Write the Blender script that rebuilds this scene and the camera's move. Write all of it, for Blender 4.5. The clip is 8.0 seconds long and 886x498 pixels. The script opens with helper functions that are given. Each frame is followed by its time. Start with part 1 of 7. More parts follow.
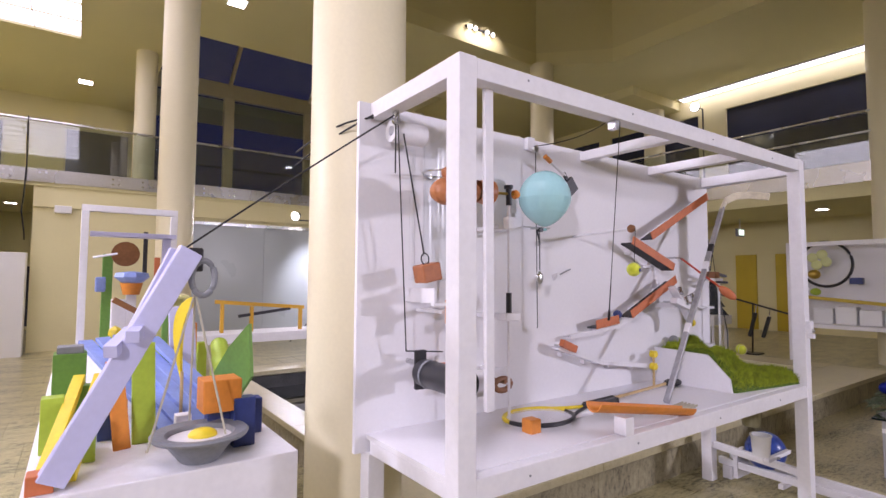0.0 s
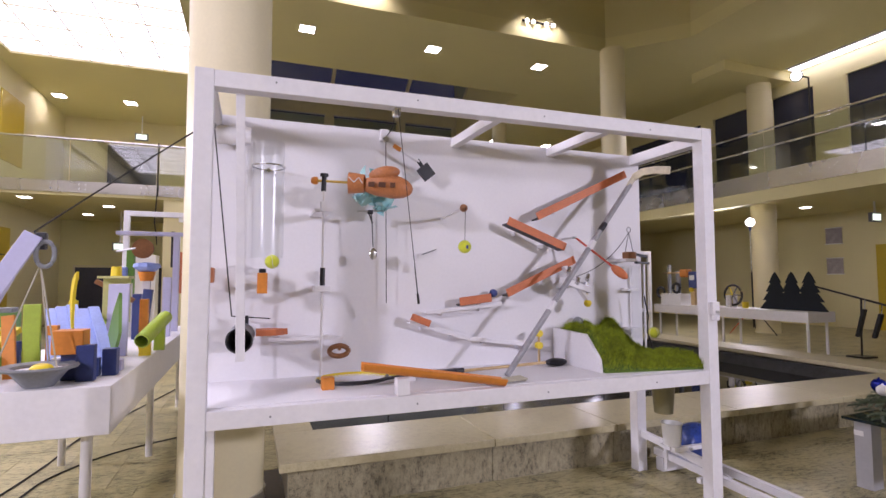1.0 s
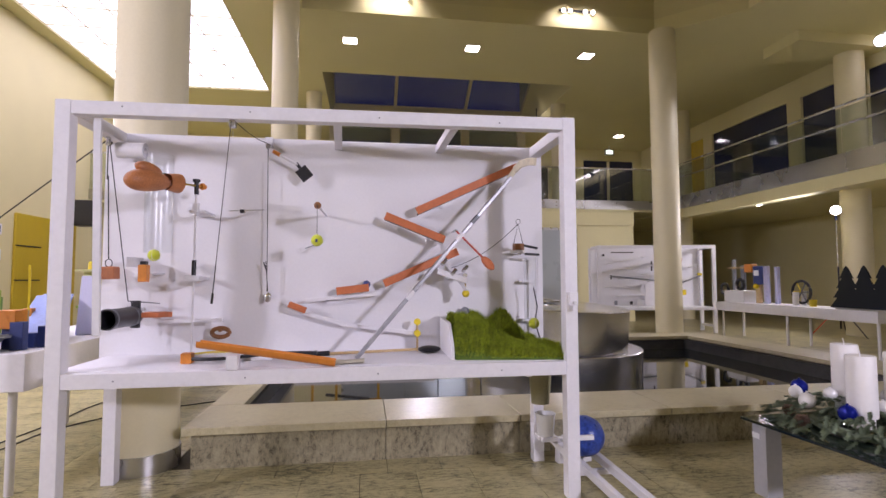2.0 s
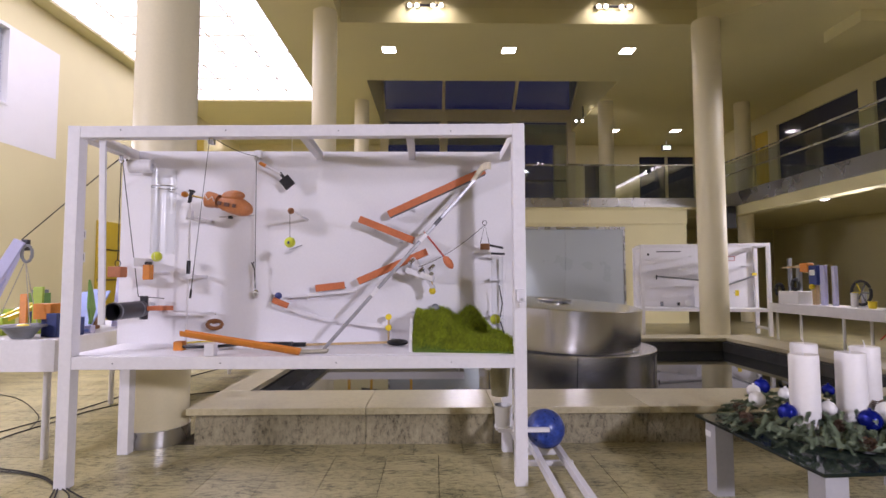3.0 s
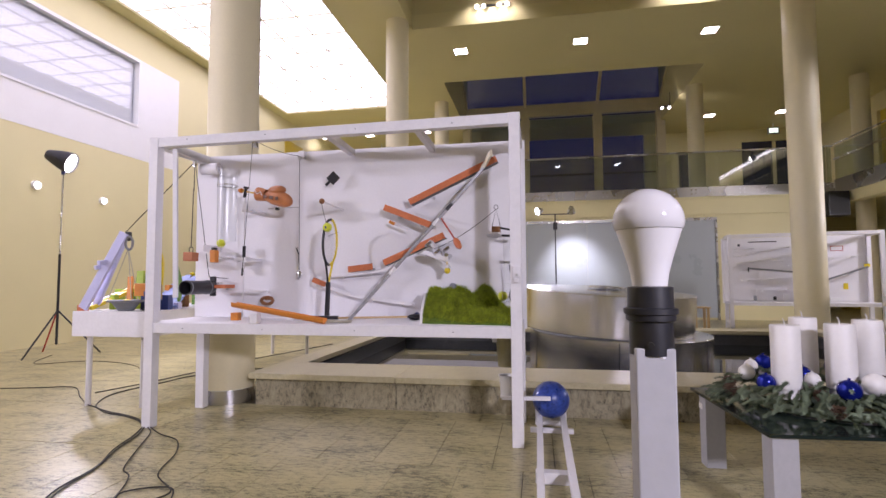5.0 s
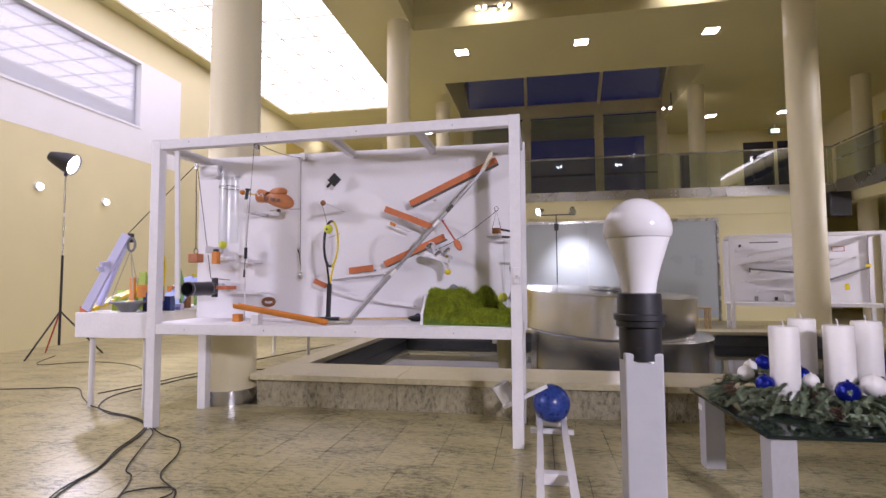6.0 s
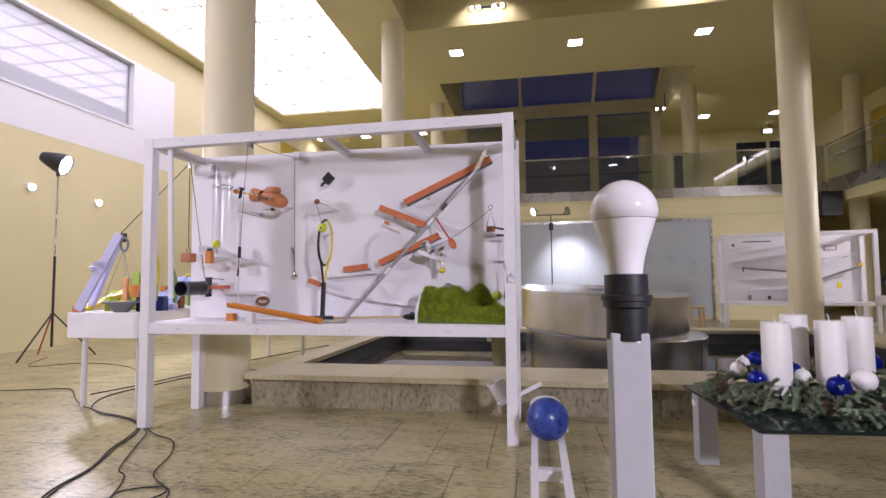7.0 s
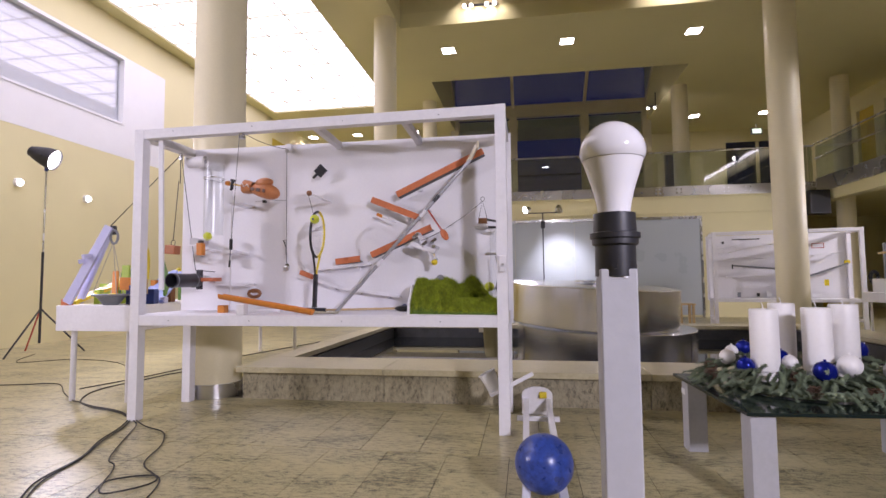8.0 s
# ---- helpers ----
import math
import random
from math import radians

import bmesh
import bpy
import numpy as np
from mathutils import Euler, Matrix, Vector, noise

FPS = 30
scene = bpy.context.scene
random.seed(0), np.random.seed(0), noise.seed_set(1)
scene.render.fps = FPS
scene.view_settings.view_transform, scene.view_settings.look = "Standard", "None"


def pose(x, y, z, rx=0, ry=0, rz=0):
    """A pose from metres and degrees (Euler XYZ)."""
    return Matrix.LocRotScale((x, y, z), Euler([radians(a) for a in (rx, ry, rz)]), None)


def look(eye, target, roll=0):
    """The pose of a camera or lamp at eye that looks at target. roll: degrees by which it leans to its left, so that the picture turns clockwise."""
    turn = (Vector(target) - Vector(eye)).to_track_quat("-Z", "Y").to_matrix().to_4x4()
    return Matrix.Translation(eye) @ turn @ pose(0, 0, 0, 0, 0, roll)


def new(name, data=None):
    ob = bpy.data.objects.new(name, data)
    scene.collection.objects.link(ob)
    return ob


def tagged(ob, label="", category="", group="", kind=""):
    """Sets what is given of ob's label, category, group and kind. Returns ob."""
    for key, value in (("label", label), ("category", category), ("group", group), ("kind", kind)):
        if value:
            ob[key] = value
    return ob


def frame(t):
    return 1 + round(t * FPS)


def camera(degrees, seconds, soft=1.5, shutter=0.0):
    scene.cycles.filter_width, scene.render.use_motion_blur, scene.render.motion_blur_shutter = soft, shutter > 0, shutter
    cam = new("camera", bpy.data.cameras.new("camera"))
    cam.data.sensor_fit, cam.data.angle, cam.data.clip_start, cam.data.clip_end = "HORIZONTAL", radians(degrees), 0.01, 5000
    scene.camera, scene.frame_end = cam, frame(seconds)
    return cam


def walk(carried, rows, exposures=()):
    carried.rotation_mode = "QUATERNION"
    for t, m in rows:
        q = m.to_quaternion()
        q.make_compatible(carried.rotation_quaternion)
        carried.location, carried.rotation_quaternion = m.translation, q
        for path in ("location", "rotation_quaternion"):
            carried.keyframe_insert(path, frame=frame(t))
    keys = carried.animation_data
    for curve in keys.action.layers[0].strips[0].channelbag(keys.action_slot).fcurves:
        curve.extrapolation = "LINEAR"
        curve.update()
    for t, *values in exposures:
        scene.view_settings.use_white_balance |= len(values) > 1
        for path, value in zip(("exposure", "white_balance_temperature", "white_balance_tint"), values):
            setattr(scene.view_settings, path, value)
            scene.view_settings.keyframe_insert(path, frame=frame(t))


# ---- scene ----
cam = camera(81.6, 8.0)
PATH = [
    (0, (-0.943, -1.239, 1.333), (0.216, 0.387, 1.453), 0.3),
    (0.5, (-0.41, -1.72, 1.278), (0.54, 0.035, 1.408), 0.0),
    (1, (0.222, -2.139, 1.218), (0.918, -0.268, 1.341), -0.1),
    (1.5, (0.957, -2.469, 1.206), (1.439, -0.531, 1.324), -0.2),
    (1.7, (1.203, -2.561, 1.19), (1.615, -0.607, 1.307), -0.2),
    (2.8, (1.983, -2.89, 1.163), (2.036, -0.894, 1.279), 0.0),
    (3, (2.107, -2.936, 1.157), (2.139, -0.94, 1.276), -0.1),
    (3.5, (2.392, -3.023, 1.116), (2.252, -1.031, 1.234), -0.2),
    (4, (2.61, -3.094, 1.06), (2.322, -1.118, 1.176), -0.2),
    (4.5, (2.709, -3.158, 1.015), (2.362, -1.192, 1.133), -0.2),
    (6, (2.734, -3.206, 1.023), (2.368, -1.244, 1.145), -0.3),
    (6.5, (2.741, -3.203, 1.024), (2.382, -1.239, 1.147), -0.4),
    (7, (2.741, -3.206, 1.004), (2.393, -1.241, 1.13), -0.5),
    (7.5, (2.748, -3.212, 0.97), (2.415, -1.244, 1.097), -0.5),
    (8, (2.741, -3.211, 0.942), (2.423, -1.241, 1.069), -0.5),
]
walk(cam, [(t, look(eye, target, roll)) for t, eye, target, roll in PATH], [(0, 0.14, 6030, 29), (8, 0.14, 6030, 29)])

# ---- world, exposure ----
scene.view_settings.exposure = 0.0
world = bpy.data.worlds.new("night")
scene.world = world
world.use_nodes = True
world.node_tree.nodes["Background"].inputs[0].default_value = (0.34, 0.36, 0.80, 1)
world.node_tree.nodes["Background"].inputs[1].default_value = 0.045


def spot(name, eye, target, watts, angle, radius, color):
    data = bpy.data.lights.new(name, "SPOT")
    data.energy, data.spot_size, data.spot_blend, data.shadow_soft_size, data.color = watts, radians(angle), 0.6, radius, color
    ob = new(name, data)
    ob.matrix_world = look(eye, target)
    return ob


# floodlights standing in the hall, aimed at the exhibits
COOL = (0.95, 0.94, 0.975)
spot("floodlight_beam", (-3.8, -3.0, 2.7), (1.0, 0.5, 1.4), 440, 55, 0.2, COOL)
spot("floodlight_beam", (5.1, -5.2, 2.45), (1.8, 0.6, 1.1), 620, 70, 0.2, COOL)
spot("floodlight_beam", (-3.60, 2.83, 2.66), (0.2, 3.0, 0.8), 330, 96, 0.10, COOL)
spot("floodlight_beam", (10.02, 4.60, 5.16), (7.0, 7.4, 1.0), 220, 80, 0.10, (1.0, 0.97, 0.95))
spot("floodlight_beam", (3.58, 9.35, 2.60), (3.66, 10.5, 0.95), 260, 74, 0.10, (1.0, 1.0, 1.0)).data.spot_blend = 1.0
spot("floodlight_beam", (2.75, 9.15, 2.56), (1.0, 6.0, 1.2), 120, 100, 0.05, (1.0, 1.0, 1.0))
spot("floodlight_beam", (10.78, 6.30, 2.53), (7.9, 7.6, 1.3), 230, 140, 0.08, (1.0, 0.98, 0.96))
# small spotlights on the sides of the ceiling well and under the gallery ceiling
WARM = (1.0, 0.90, 0.78)
for sx in (1.93, 5.55):
    for dx in (-0.22, 0.22):
        spot("well_spot_beam", (sx + dx, 6.36, 6.42), (sx + dx, 6.67, 6.12), 14, 130, 0.05, WARM)
spot("gallery_spot_beam", (6.30, 11.28, 5.62), (6.7, 12.2, 5.7), 40, 120, 0.03, WARM)

# ---- materials ----


def mat(name, color, rough=0.6, metal=0.0, var=0.12, scale=6.0, bump=0.05, fine=60.0, spec=0.5, glow=0.0, sheen=0.0, rand=0.0):
    """A painted or natural surface: colour broken up at two scales, with a fine relief."""
    m = bpy.data.materials.new(name)
    m.use_nodes = True
    nt = m.node_tree
    b = nt.nodes["Principled BSDF"]
    tc = nt.nodes.new("ShaderNodeTexCoord")
    n1, n2 = nt.nodes.new("ShaderNodeTexNoise"), nt.nodes.new("ShaderNodeTexNoise")
    n1.inputs["Scale"].default_value, n2.inputs["Scale"].default_value = scale, fine
    n1.inputs["Detail"].default_value, n2.inputs["Detail"].default_value = 5, 4
    add = nt.nodes.new("ShaderNodeMath")
    add.operation = "ADD"
    ramp = nt.nodes.new("ShaderNodeValToRGB")
    lo, hi = [max(0, c * (1 - var)) for c in color], [min(1, c * (1 + var)) for c in color]
    ramp.color_ramp.elements[0].position, ramp.color_ramp.elements[1].position = 0.3, 0.7
    ramp.color_ramp.elements[0].color, ramp.color_ramp.elements[1].color = (*lo, 1), (*hi, 1)
    half = nt.nodes.new("ShaderNodeMath")
    half.operation = "MULTIPLY"
    half.inputs[1].default_value = 0.5
    ln = nt.links.new
    ln(tc.outputs["Object"], n1.inputs["Vector"]), ln(tc.outputs["Object"], n2.inputs["Vector"])
    ln(n1.outputs["Fac"], add.inputs[0]), ln(n2.outputs["Fac"], add.inputs[1])
    ln(add.outputs[0], half.inputs[0])
    fac = half.outputs[0]
    if rand:
        oi, mr = nt.nodes.new("ShaderNodeObjectInfo"), nt.nodes.new("ShaderNodeMath")
        mr.operation = "MULTIPLY_ADD"
        mr.inputs[1].default_value = rand
        ln(oi.outputs["Random"], mr.inputs[0]), ln(fac, mr.inputs[2])
        sub = nt.nodes.new("ShaderNodeMath")
        sub.operation = "SUBTRACT"
        sub.inputs[1].default_value = rand / 2
        ln(mr.outputs[0], sub.inputs[0])
        fac = sub.outputs[0]
    ln(fac, ramp.inputs["Fac"])
    ln(ramp.outputs["Color"], b.inputs["Base Color"])
    rr = nt.nodes.new("ShaderNodeMapRange")
    rr.inputs["To Min"].default_value, rr.inputs["To Max"].default_value = max(0.02, rough - 0.1), min(1, rough + 0.1)
    ln(n1.outputs["Fac"], rr.inputs["Value"]), ln(rr.outputs["Result"], b.inputs["Roughness"])
    b.inputs["Metallic"].default_value = metal
    b.inputs["Specular IOR Level"].default_value = spec
    if bump:
        bp = nt.nodes.new("ShaderNodeBump")
        bp.inputs["Strength"].default_value, bp.inputs["Distance"].default_value = bump, 0.004
        ln(n2.outputs["Fac"], bp.inputs["Height"]), ln(bp.outputs["Normal"], b.inputs["Normal"])
    if sheen:
        b.inputs["Sheen Weight"].default_value = sheen
    if glow:
        b.inputs["Emission Color"].default_value, b.inputs["Emission Strength"].default_value = (*color, 1), glow
    return m


def stone(name, dark, light, scale, rough, spec=0.5, streak=(1, 1, 1), rand=0.0, broad=0.4, span=0.11):
    """Speckled stone: two noises and a cell pattern over a mottled ground."""
    m = bpy.data.materials.new(name)
    m.use_nodes = True
    nt = m.node_tree
    b = nt.nodes["Principled BSDF"]
    ln = nt.links.new
    tc, mp = nt.nodes.new("ShaderNodeNewGeometry"), nt.nodes.new("ShaderNodeMapping")
    mp.inputs["Scale"].default_value = streak
    ln(tc.outputs["Position"], mp.inputs["Vector"])
    noises = []
    for s, d in ((scale, 8), (scale * 6, 6), (scale * 0.12, 3)):
        n = nt.nodes.new("ShaderNodeTexNoise")
        n.inputs["Scale"].default_value, n.inputs["Detail"].default_value, n.inputs["Roughness"].default_value = s, d, 0.65
        ln(mp.outputs["Vector"], n.inputs["Vector"])
        noises.append(n)
    a1, a2 = nt.nodes.new("ShaderNodeMath"), nt.nodes.new("ShaderNodeMath")
    a1.operation = a2.operation = "ADD"
    ln(noises[0].outputs["Fac"], a1.inputs[0]), ln(noises[1].outputs["Fac"], a1.inputs[1])
    soft_ = nt.nodes.new("ShaderNodeMath")
    soft_.operation = "MULTIPLY_ADD"
    soft_.inputs[1].default_value, soft_.inputs[2].default_value = broad, 0.5 - broad / 2
    ln(noises[2].outputs["Fac"], soft_.inputs[0])
    ln(a1.outputs[0], a2.inputs[0]), ln(soft_.outputs[0], a2.inputs[1])
    last = a2.outputs[0]
    if rand:
        oi, mr = nt.nodes.new("ShaderNodeObjectInfo"), nt.nodes.new("ShaderNodeMath")
        mr.operation = "MULTIPLY_ADD"
        mr.inputs[1].default_value = rand
        ln(oi.outputs["Random"], mr.inputs[0]), ln(last, mr.inputs[2])
        last = mr.outputs[0]
    third = nt.nodes.new("ShaderNodeMath")
    third.operation = "MULTIPLY"
    third.inputs[1].default_value = 1 / 3
    ln(last, third.inputs[0])
    ramp = nt.nodes.new("ShaderNodeValToRGB")
    e = ramp.color_ramp.elements
    e[0].position, e[0].color, e[1].position, e[1].color = 0.5 - span, (*dark, 1), 0.5 + span, (*light, 1)
    mid = e.new(0.49)
    mid.color = (*[0.35 * p + 0.65 * q for p, q in zip(dark, light)], 1)
    ln(third.outputs[0], ramp.inputs["Fac"]), ln(ramp.outputs["Color"], b.inputs["Base Color"])
    rr = nt.nodes.new("ShaderNodeMapRange")
    rr.inputs["To Min"].default_value, rr.inputs["To Max"].default_value = rough - 0.08, rough + 0.12
    ln(noises[0].outputs["Fac"], rr.inputs["Value"]), ln(rr.outputs["Result"], b.inputs["Roughness"])
    b.inputs["Specular IOR Level"].default_value = spec
    bp = nt.nodes.new("ShaderNodeBump")
    bp.inputs["Strength"].default_value, bp.inputs["Distance"].default_value = 0.08, 0.002
    ln(noises[1].outputs["Fac"], bp.inputs["Height"]), ln(bp.outputs["Normal"], b.inputs["Normal"])
    return m


def glassy(name, color=(1, 1, 1), rough=0.02, clear=0.85):
    """Thin clear sheet: mostly see-through, with a gloss that grows at a slant."""
    m = bpy.data.materials.new(name)
    m.use_nodes = True
    nt = m.node_tree
    nt.nodes.remove(nt.nodes["Principled BSDF"])
    ln = nt.links.new
    tr, gl, mx = nt.nodes.new("ShaderNodeBsdfTransparent"), nt.nodes.new("ShaderNodeBsdfGlossy"), nt.nodes.new("ShaderNodeMixShader")
    fr, ad, pw = nt.nodes.new("ShaderNodeLayerWeight"), nt.nodes.new("ShaderNodeMath"), nt.nodes.new("ShaderNodeMath")
    fr.inputs["Blend"].default_value = 0.5
    pw.operation, ad.operation = "POWER", "MULTIPLY_ADD"
    pw.inputs[1].default_value = 4.0
    ad.inputs[1].default_value, ad.inputs[2].default_value = 0.5 * clear, 1 - clear
    ln(fr.outputs["Facing"], pw.inputs[0])
    tr.inputs["Color"].default_value, gl.inputs["Roughness"].default_value = (*color, 1), rough
    ln(pw.outputs[0], ad.inputs[0]), ln(ad.outputs[0], mx.inputs["Fac"])
    ln(tr.outputs[0], mx.inputs[1]), ln(gl.outputs[0], mx.inputs[2])
    ln(mx.outputs[0], nt.nodes["Material Output"].inputs["Surface"])
    return m


def lit(name, color, strength):
    m = bpy.data.materials.new(name)
    m.use_nodes = True
    nt = m.node_tree
    nt.nodes.remove(nt.nodes["Principled BSDF"])
    em = nt.nodes.new("ShaderNodeEmission")
    em.inputs[0].default_value, em.inputs[1].default_value = (*color, 1), strength
    nt.links.new(em.outputs[0], nt.nodes["Material Output"].inputs["Surface"])
    return m


M_WALL = mat("cream_plaster", (0.73, 0.665, 0.375), 0.7, var=0.05, scale=1.2, bump=0.04, fine=90)
M_CEIL = mat("ceiling_paint", (0.71, 0.655, 0.36), 0.75, var=0.04, scale=0.8, bump=0.02)
M_VOID = mat("void_paint", (0.65, 0.595, 0.325), 0.75, var=0.05, scale=0.8, bump=0.02)
M_COLUMN = mat("column_paint", (0.78, 0.715, 0.49), 0.45, var=0.04, scale=1.5, bump=0.02)
M_WHITE = mat("white_painted_timber", (0.80, 0.79, 0.82), 0.5, var=0.05, scale=9, bump=0.08, fine=45)
M_BOARD = mat("white_board", (0.81, 0.80, 0.83), 0.6, var=0.03, scale=3, bump=0.03)
M_PANEL = mat("white_panel", (0.80, 0.80, 0.80), 0.5, var=0.03, scale=3, bump=0.02)
M_FLOOR = stone("floor_stone", (0.060, 0.054, 0.020), (0.50, 0.445, 0.235), 30, 0.30, 0.5, streak=(0.6, 1.5, 1), rand=0.05, broad=0.55, span=0.048)
M_GROUT = mat("floor_joint", (0.07, 0.058, 0.035), 0.9, var=0.2, scale=20)
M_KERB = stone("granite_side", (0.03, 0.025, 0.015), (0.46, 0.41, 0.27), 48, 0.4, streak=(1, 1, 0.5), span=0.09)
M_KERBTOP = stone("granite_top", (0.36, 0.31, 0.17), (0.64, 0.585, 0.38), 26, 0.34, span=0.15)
M_WATERWALL = stone("pool_stone", (0.02, 0.02, 0.02), (0.07, 0.07, 0.07), 8, 0.4)
M_STEEL = mat("brushed_steel", (0.60, 0.60, 0.60), 0.27, 1.0, var=0.06, scale=3, bump=0.02, fine=120)
M_DRUM = mat("drum_steel", (0.80, 0.80, 0.83), 0.22, 1.0, var=0.10, scale=2.5, bump=0.03, fine=90)
M_STRIP = mat("steel_strip", (0.50, 0.49, 0.46), 0.28, 1.0, var=0.12, scale=1.2, bump=0.02)
M_DARKMETAL = mat("dark_metal", (0.05, 0.05, 0.055), 0.45, 0.7, var=0.2)
M_BLACK = mat("black_plastic", (0.018, 0.018, 0.022), 0.4, var=0.25, scale=12)
M_RUBBER = mat("black_rubber", (0.03, 0.03, 0.03), 0.75, var=0.25, scale=20)
M_ORANGE = mat("orange_paint", (0.56, 0.165, 0.06), 0.55, var=0.14, scale=14)
M_AMBER = mat("amber_paint", (0.68, 0.24, 0.03), 0.5, var=0.12, scale=14)
M_RED = mat("red_lacquer", (0.50, 0.06, 0.03), 0.4, var=0.12)
M_GLOVE = mat("worn_leather", (0.50, 0.19, 0.07), 0.42, var=0.25, scale=16, bump=0.25, fine=120)
M_GLOVEDARK = mat("dark_leather", (0.10, 0.035, 0.015), 0.5, var=0.2, scale=16)
M_BROWN = mat("brown_wood", (0.26, 0.11, 0.04), 0.5, var=0.2, scale=18)
M_TERRA = mat("terracotta_paint", (0.42, 0.15, 0.06), 0.55, var=0.15, scale=16)
M_WOOD = mat("pale_wood", (0.55, 0.39, 0.19), 0.5, var=0.15, scale=14)
M_BRASS = mat("brass", (0.66, 0.45, 0.10), 0.3, 1.0, var=0.1)
M_YELLOW = mat("yellow_paint", (0.80, 0.62, 0.02), 0.45, var=0.08, scale=12)
M_TENNIS = mat("tennis_felt", (0.66, 0.72, 0.04), 0.95, var=0.15, scale=60, bump=0.5, fine=300, sheen=0.4)
M_LIME = mat("lime_paint", (0.40, 0.55, 0.05), 0.45, var=0.1, scale=10)
M_GREEN = mat("green_paint", (0.14, 0.30, 0.05), 0.5, var=0.15, scale=10)
M_BLUE = mat("blue_paint", (0.24, 0.32, 0.66), 0.45, var=0.12, scale=10)
M_NAVY = mat("navy_paint", (0.035, 0.055, 0.20), 0.45, var=0.15, scale=10)
M_LAV = mat("lavender_paint", (0.56, 0.56, 0.80), 0.45, var=0.05, scale=8)
M_GREY = mat("grey_paint", (0.22, 0.23, 0.25), 0.45, var=0.15, scale=12)
M_TEAL = mat("balloon_rubber", (0.40, 0.71, 0.74), 0.22, var=0.03, scale=6, bump=0.0)
M_BALL = mat("blue_ball", (0.03, 0.065, 0.30), 0.3, var=0.6, scale=22, bump=0.05)
M_BLUEGLASS = mat("blue_bauble", (0.01, 0.02, 0.28), 0.12, 0.55, var=0.1)
M_SILVER = mat("pearl_bauble", (0.78, 0.77, 0.76), 0.25, 0.2, var=0.03)
M_WAX = mat("candle_wax", (0.84, 0.82, 0.80), 0.5, var=0.03, scale=10, bump=0.02)
M_FIR = mat("fir_needles", (0.19, 0.24, 0.15), 0.65, var=0.5, scale=14, bump=0.1)
M_CONE = mat("pine_cone", (0.10, 0.055, 0.03), 0.7, var=0.35, scale=30)
M_GRASS = mat("artificial_turf", (0.29, 0.355, 0.015), 0.8, var=0.6, scale=18, bump=0.1)
M_TURFBASE = mat("turf_backing", (0.09, 0.15, 0.015), 0.9, var=0.4, scale=20)
M_CORD = mat("dark_cord", (0.02, 0.02, 0.02), 0.7, var=0.2)
M_CABLE = mat("cable_rubber", (0.015, 0.014, 0.012), 0.55, var=0.2)
M_PALECORD = mat("pale_cord", (0.45, 0.42, 0.33), 0.8, var=0.2)
M_BULB = mat("opal_bulb", (0.66, 0.65, 0.66), 0.08, var=0.01, bump=0.0)
M_BULBNECK = mat("bulb_neck", (0.78, 0.77, 0.78), 0.35, var=0.02, bump=0.0)
M_GREYPOST = mat("pale_grey_timber", (0.42, 0.42, 0.44), 0.6, var=0.06, scale=12, bump=0.1)
M_TABLEGLASS = mat("dark_table_glass", (0.012, 0.02, 0.018), 0.06, var=0.1, bump=0.0)
M_DARKGLASS = mat("night_glass", (0.045, 0.050, 0.085), 0.06, var=0.3, scale=0.7, bump=0.0)
M_MULL = mat("mullion", (0.60, 0.54, 0.36), 0.5, var=0.06)
M_SCREEN = mat("frosted_screen", (0.42, 0.46, 0.48), 0.3, var=0.05, scale=1.0, bump=0.02)
M_OCHRE = mat("ochre_door", (0.55, 0.40, 0.02), 0.5, var=0.06)
M_OCHRE2 = mat("ochre_timber", (0.62, 0.34, 0.02), 0.5, var=0.12, scale=12)
# wall plaster again, darkened: the corridor's shade is put into the colour
M_WALL_SHADED = mat("shaded_plaster", (0.61, 0.57, 0.29), 0.8, var=0.1, scale=1)
M_TREE = mat("black_felt", (0.012, 0.016, 0.022), 0.9, var=0.3, scale=20)
M_PRINT = mat("grey_print", (0.38, 0.34, 0.36), 0.6, var=0.3, scale=8)
M_BAR = mat("ink_bar", (0.08, 0.07, 0.08), 0.6)
M_REDINK = mat("red_ink", (0.5, 0.12, 0.10), 0.6)
M_CLEAR = glassy("clear_glass", (0.98, 0.985, 0.985), 0.2, 0.985)
M_NIGHT = glassy("night_pane", (0.8, 0.85, 0.95), 0.03, 0.90)
M_RAILGLASS = glassy("rail_glass", (0.82, 0.86, 0.84), 0.03, 0.88)
M_WINDOW = glassy("mirror_window", (0.95, 0.96, 0.98), 0.03, 0.90)
M_SKY = lit("light_ceiling_panel", (1.0, 0.95, 0.99), 2.85)
M_LAMP = lit("lamp_white", (1.0, 0.95, 0.90), 38.0)
M_SPOTLAMP = lit("spot_white", (1.0, 0.95, 0.85), 14.0)
M_STRIPLAMP = lit("strip_white", (1.0, 0.95, 0.95), 5.5)
M_EXIT = lit("exit_sign", (0.85, 1.0, 0.75), 1.6)

# ---- helpers for building ----
ORIGIN = {}


def thing(name, base, label, category, group="", kind=""):
    ob = new(name)
    ob.location = base
    ob.empty_display_size = 0.05
    ORIGIN[ob.name] = Vector(base)
    return tagged(ob, label, category, group, kind)


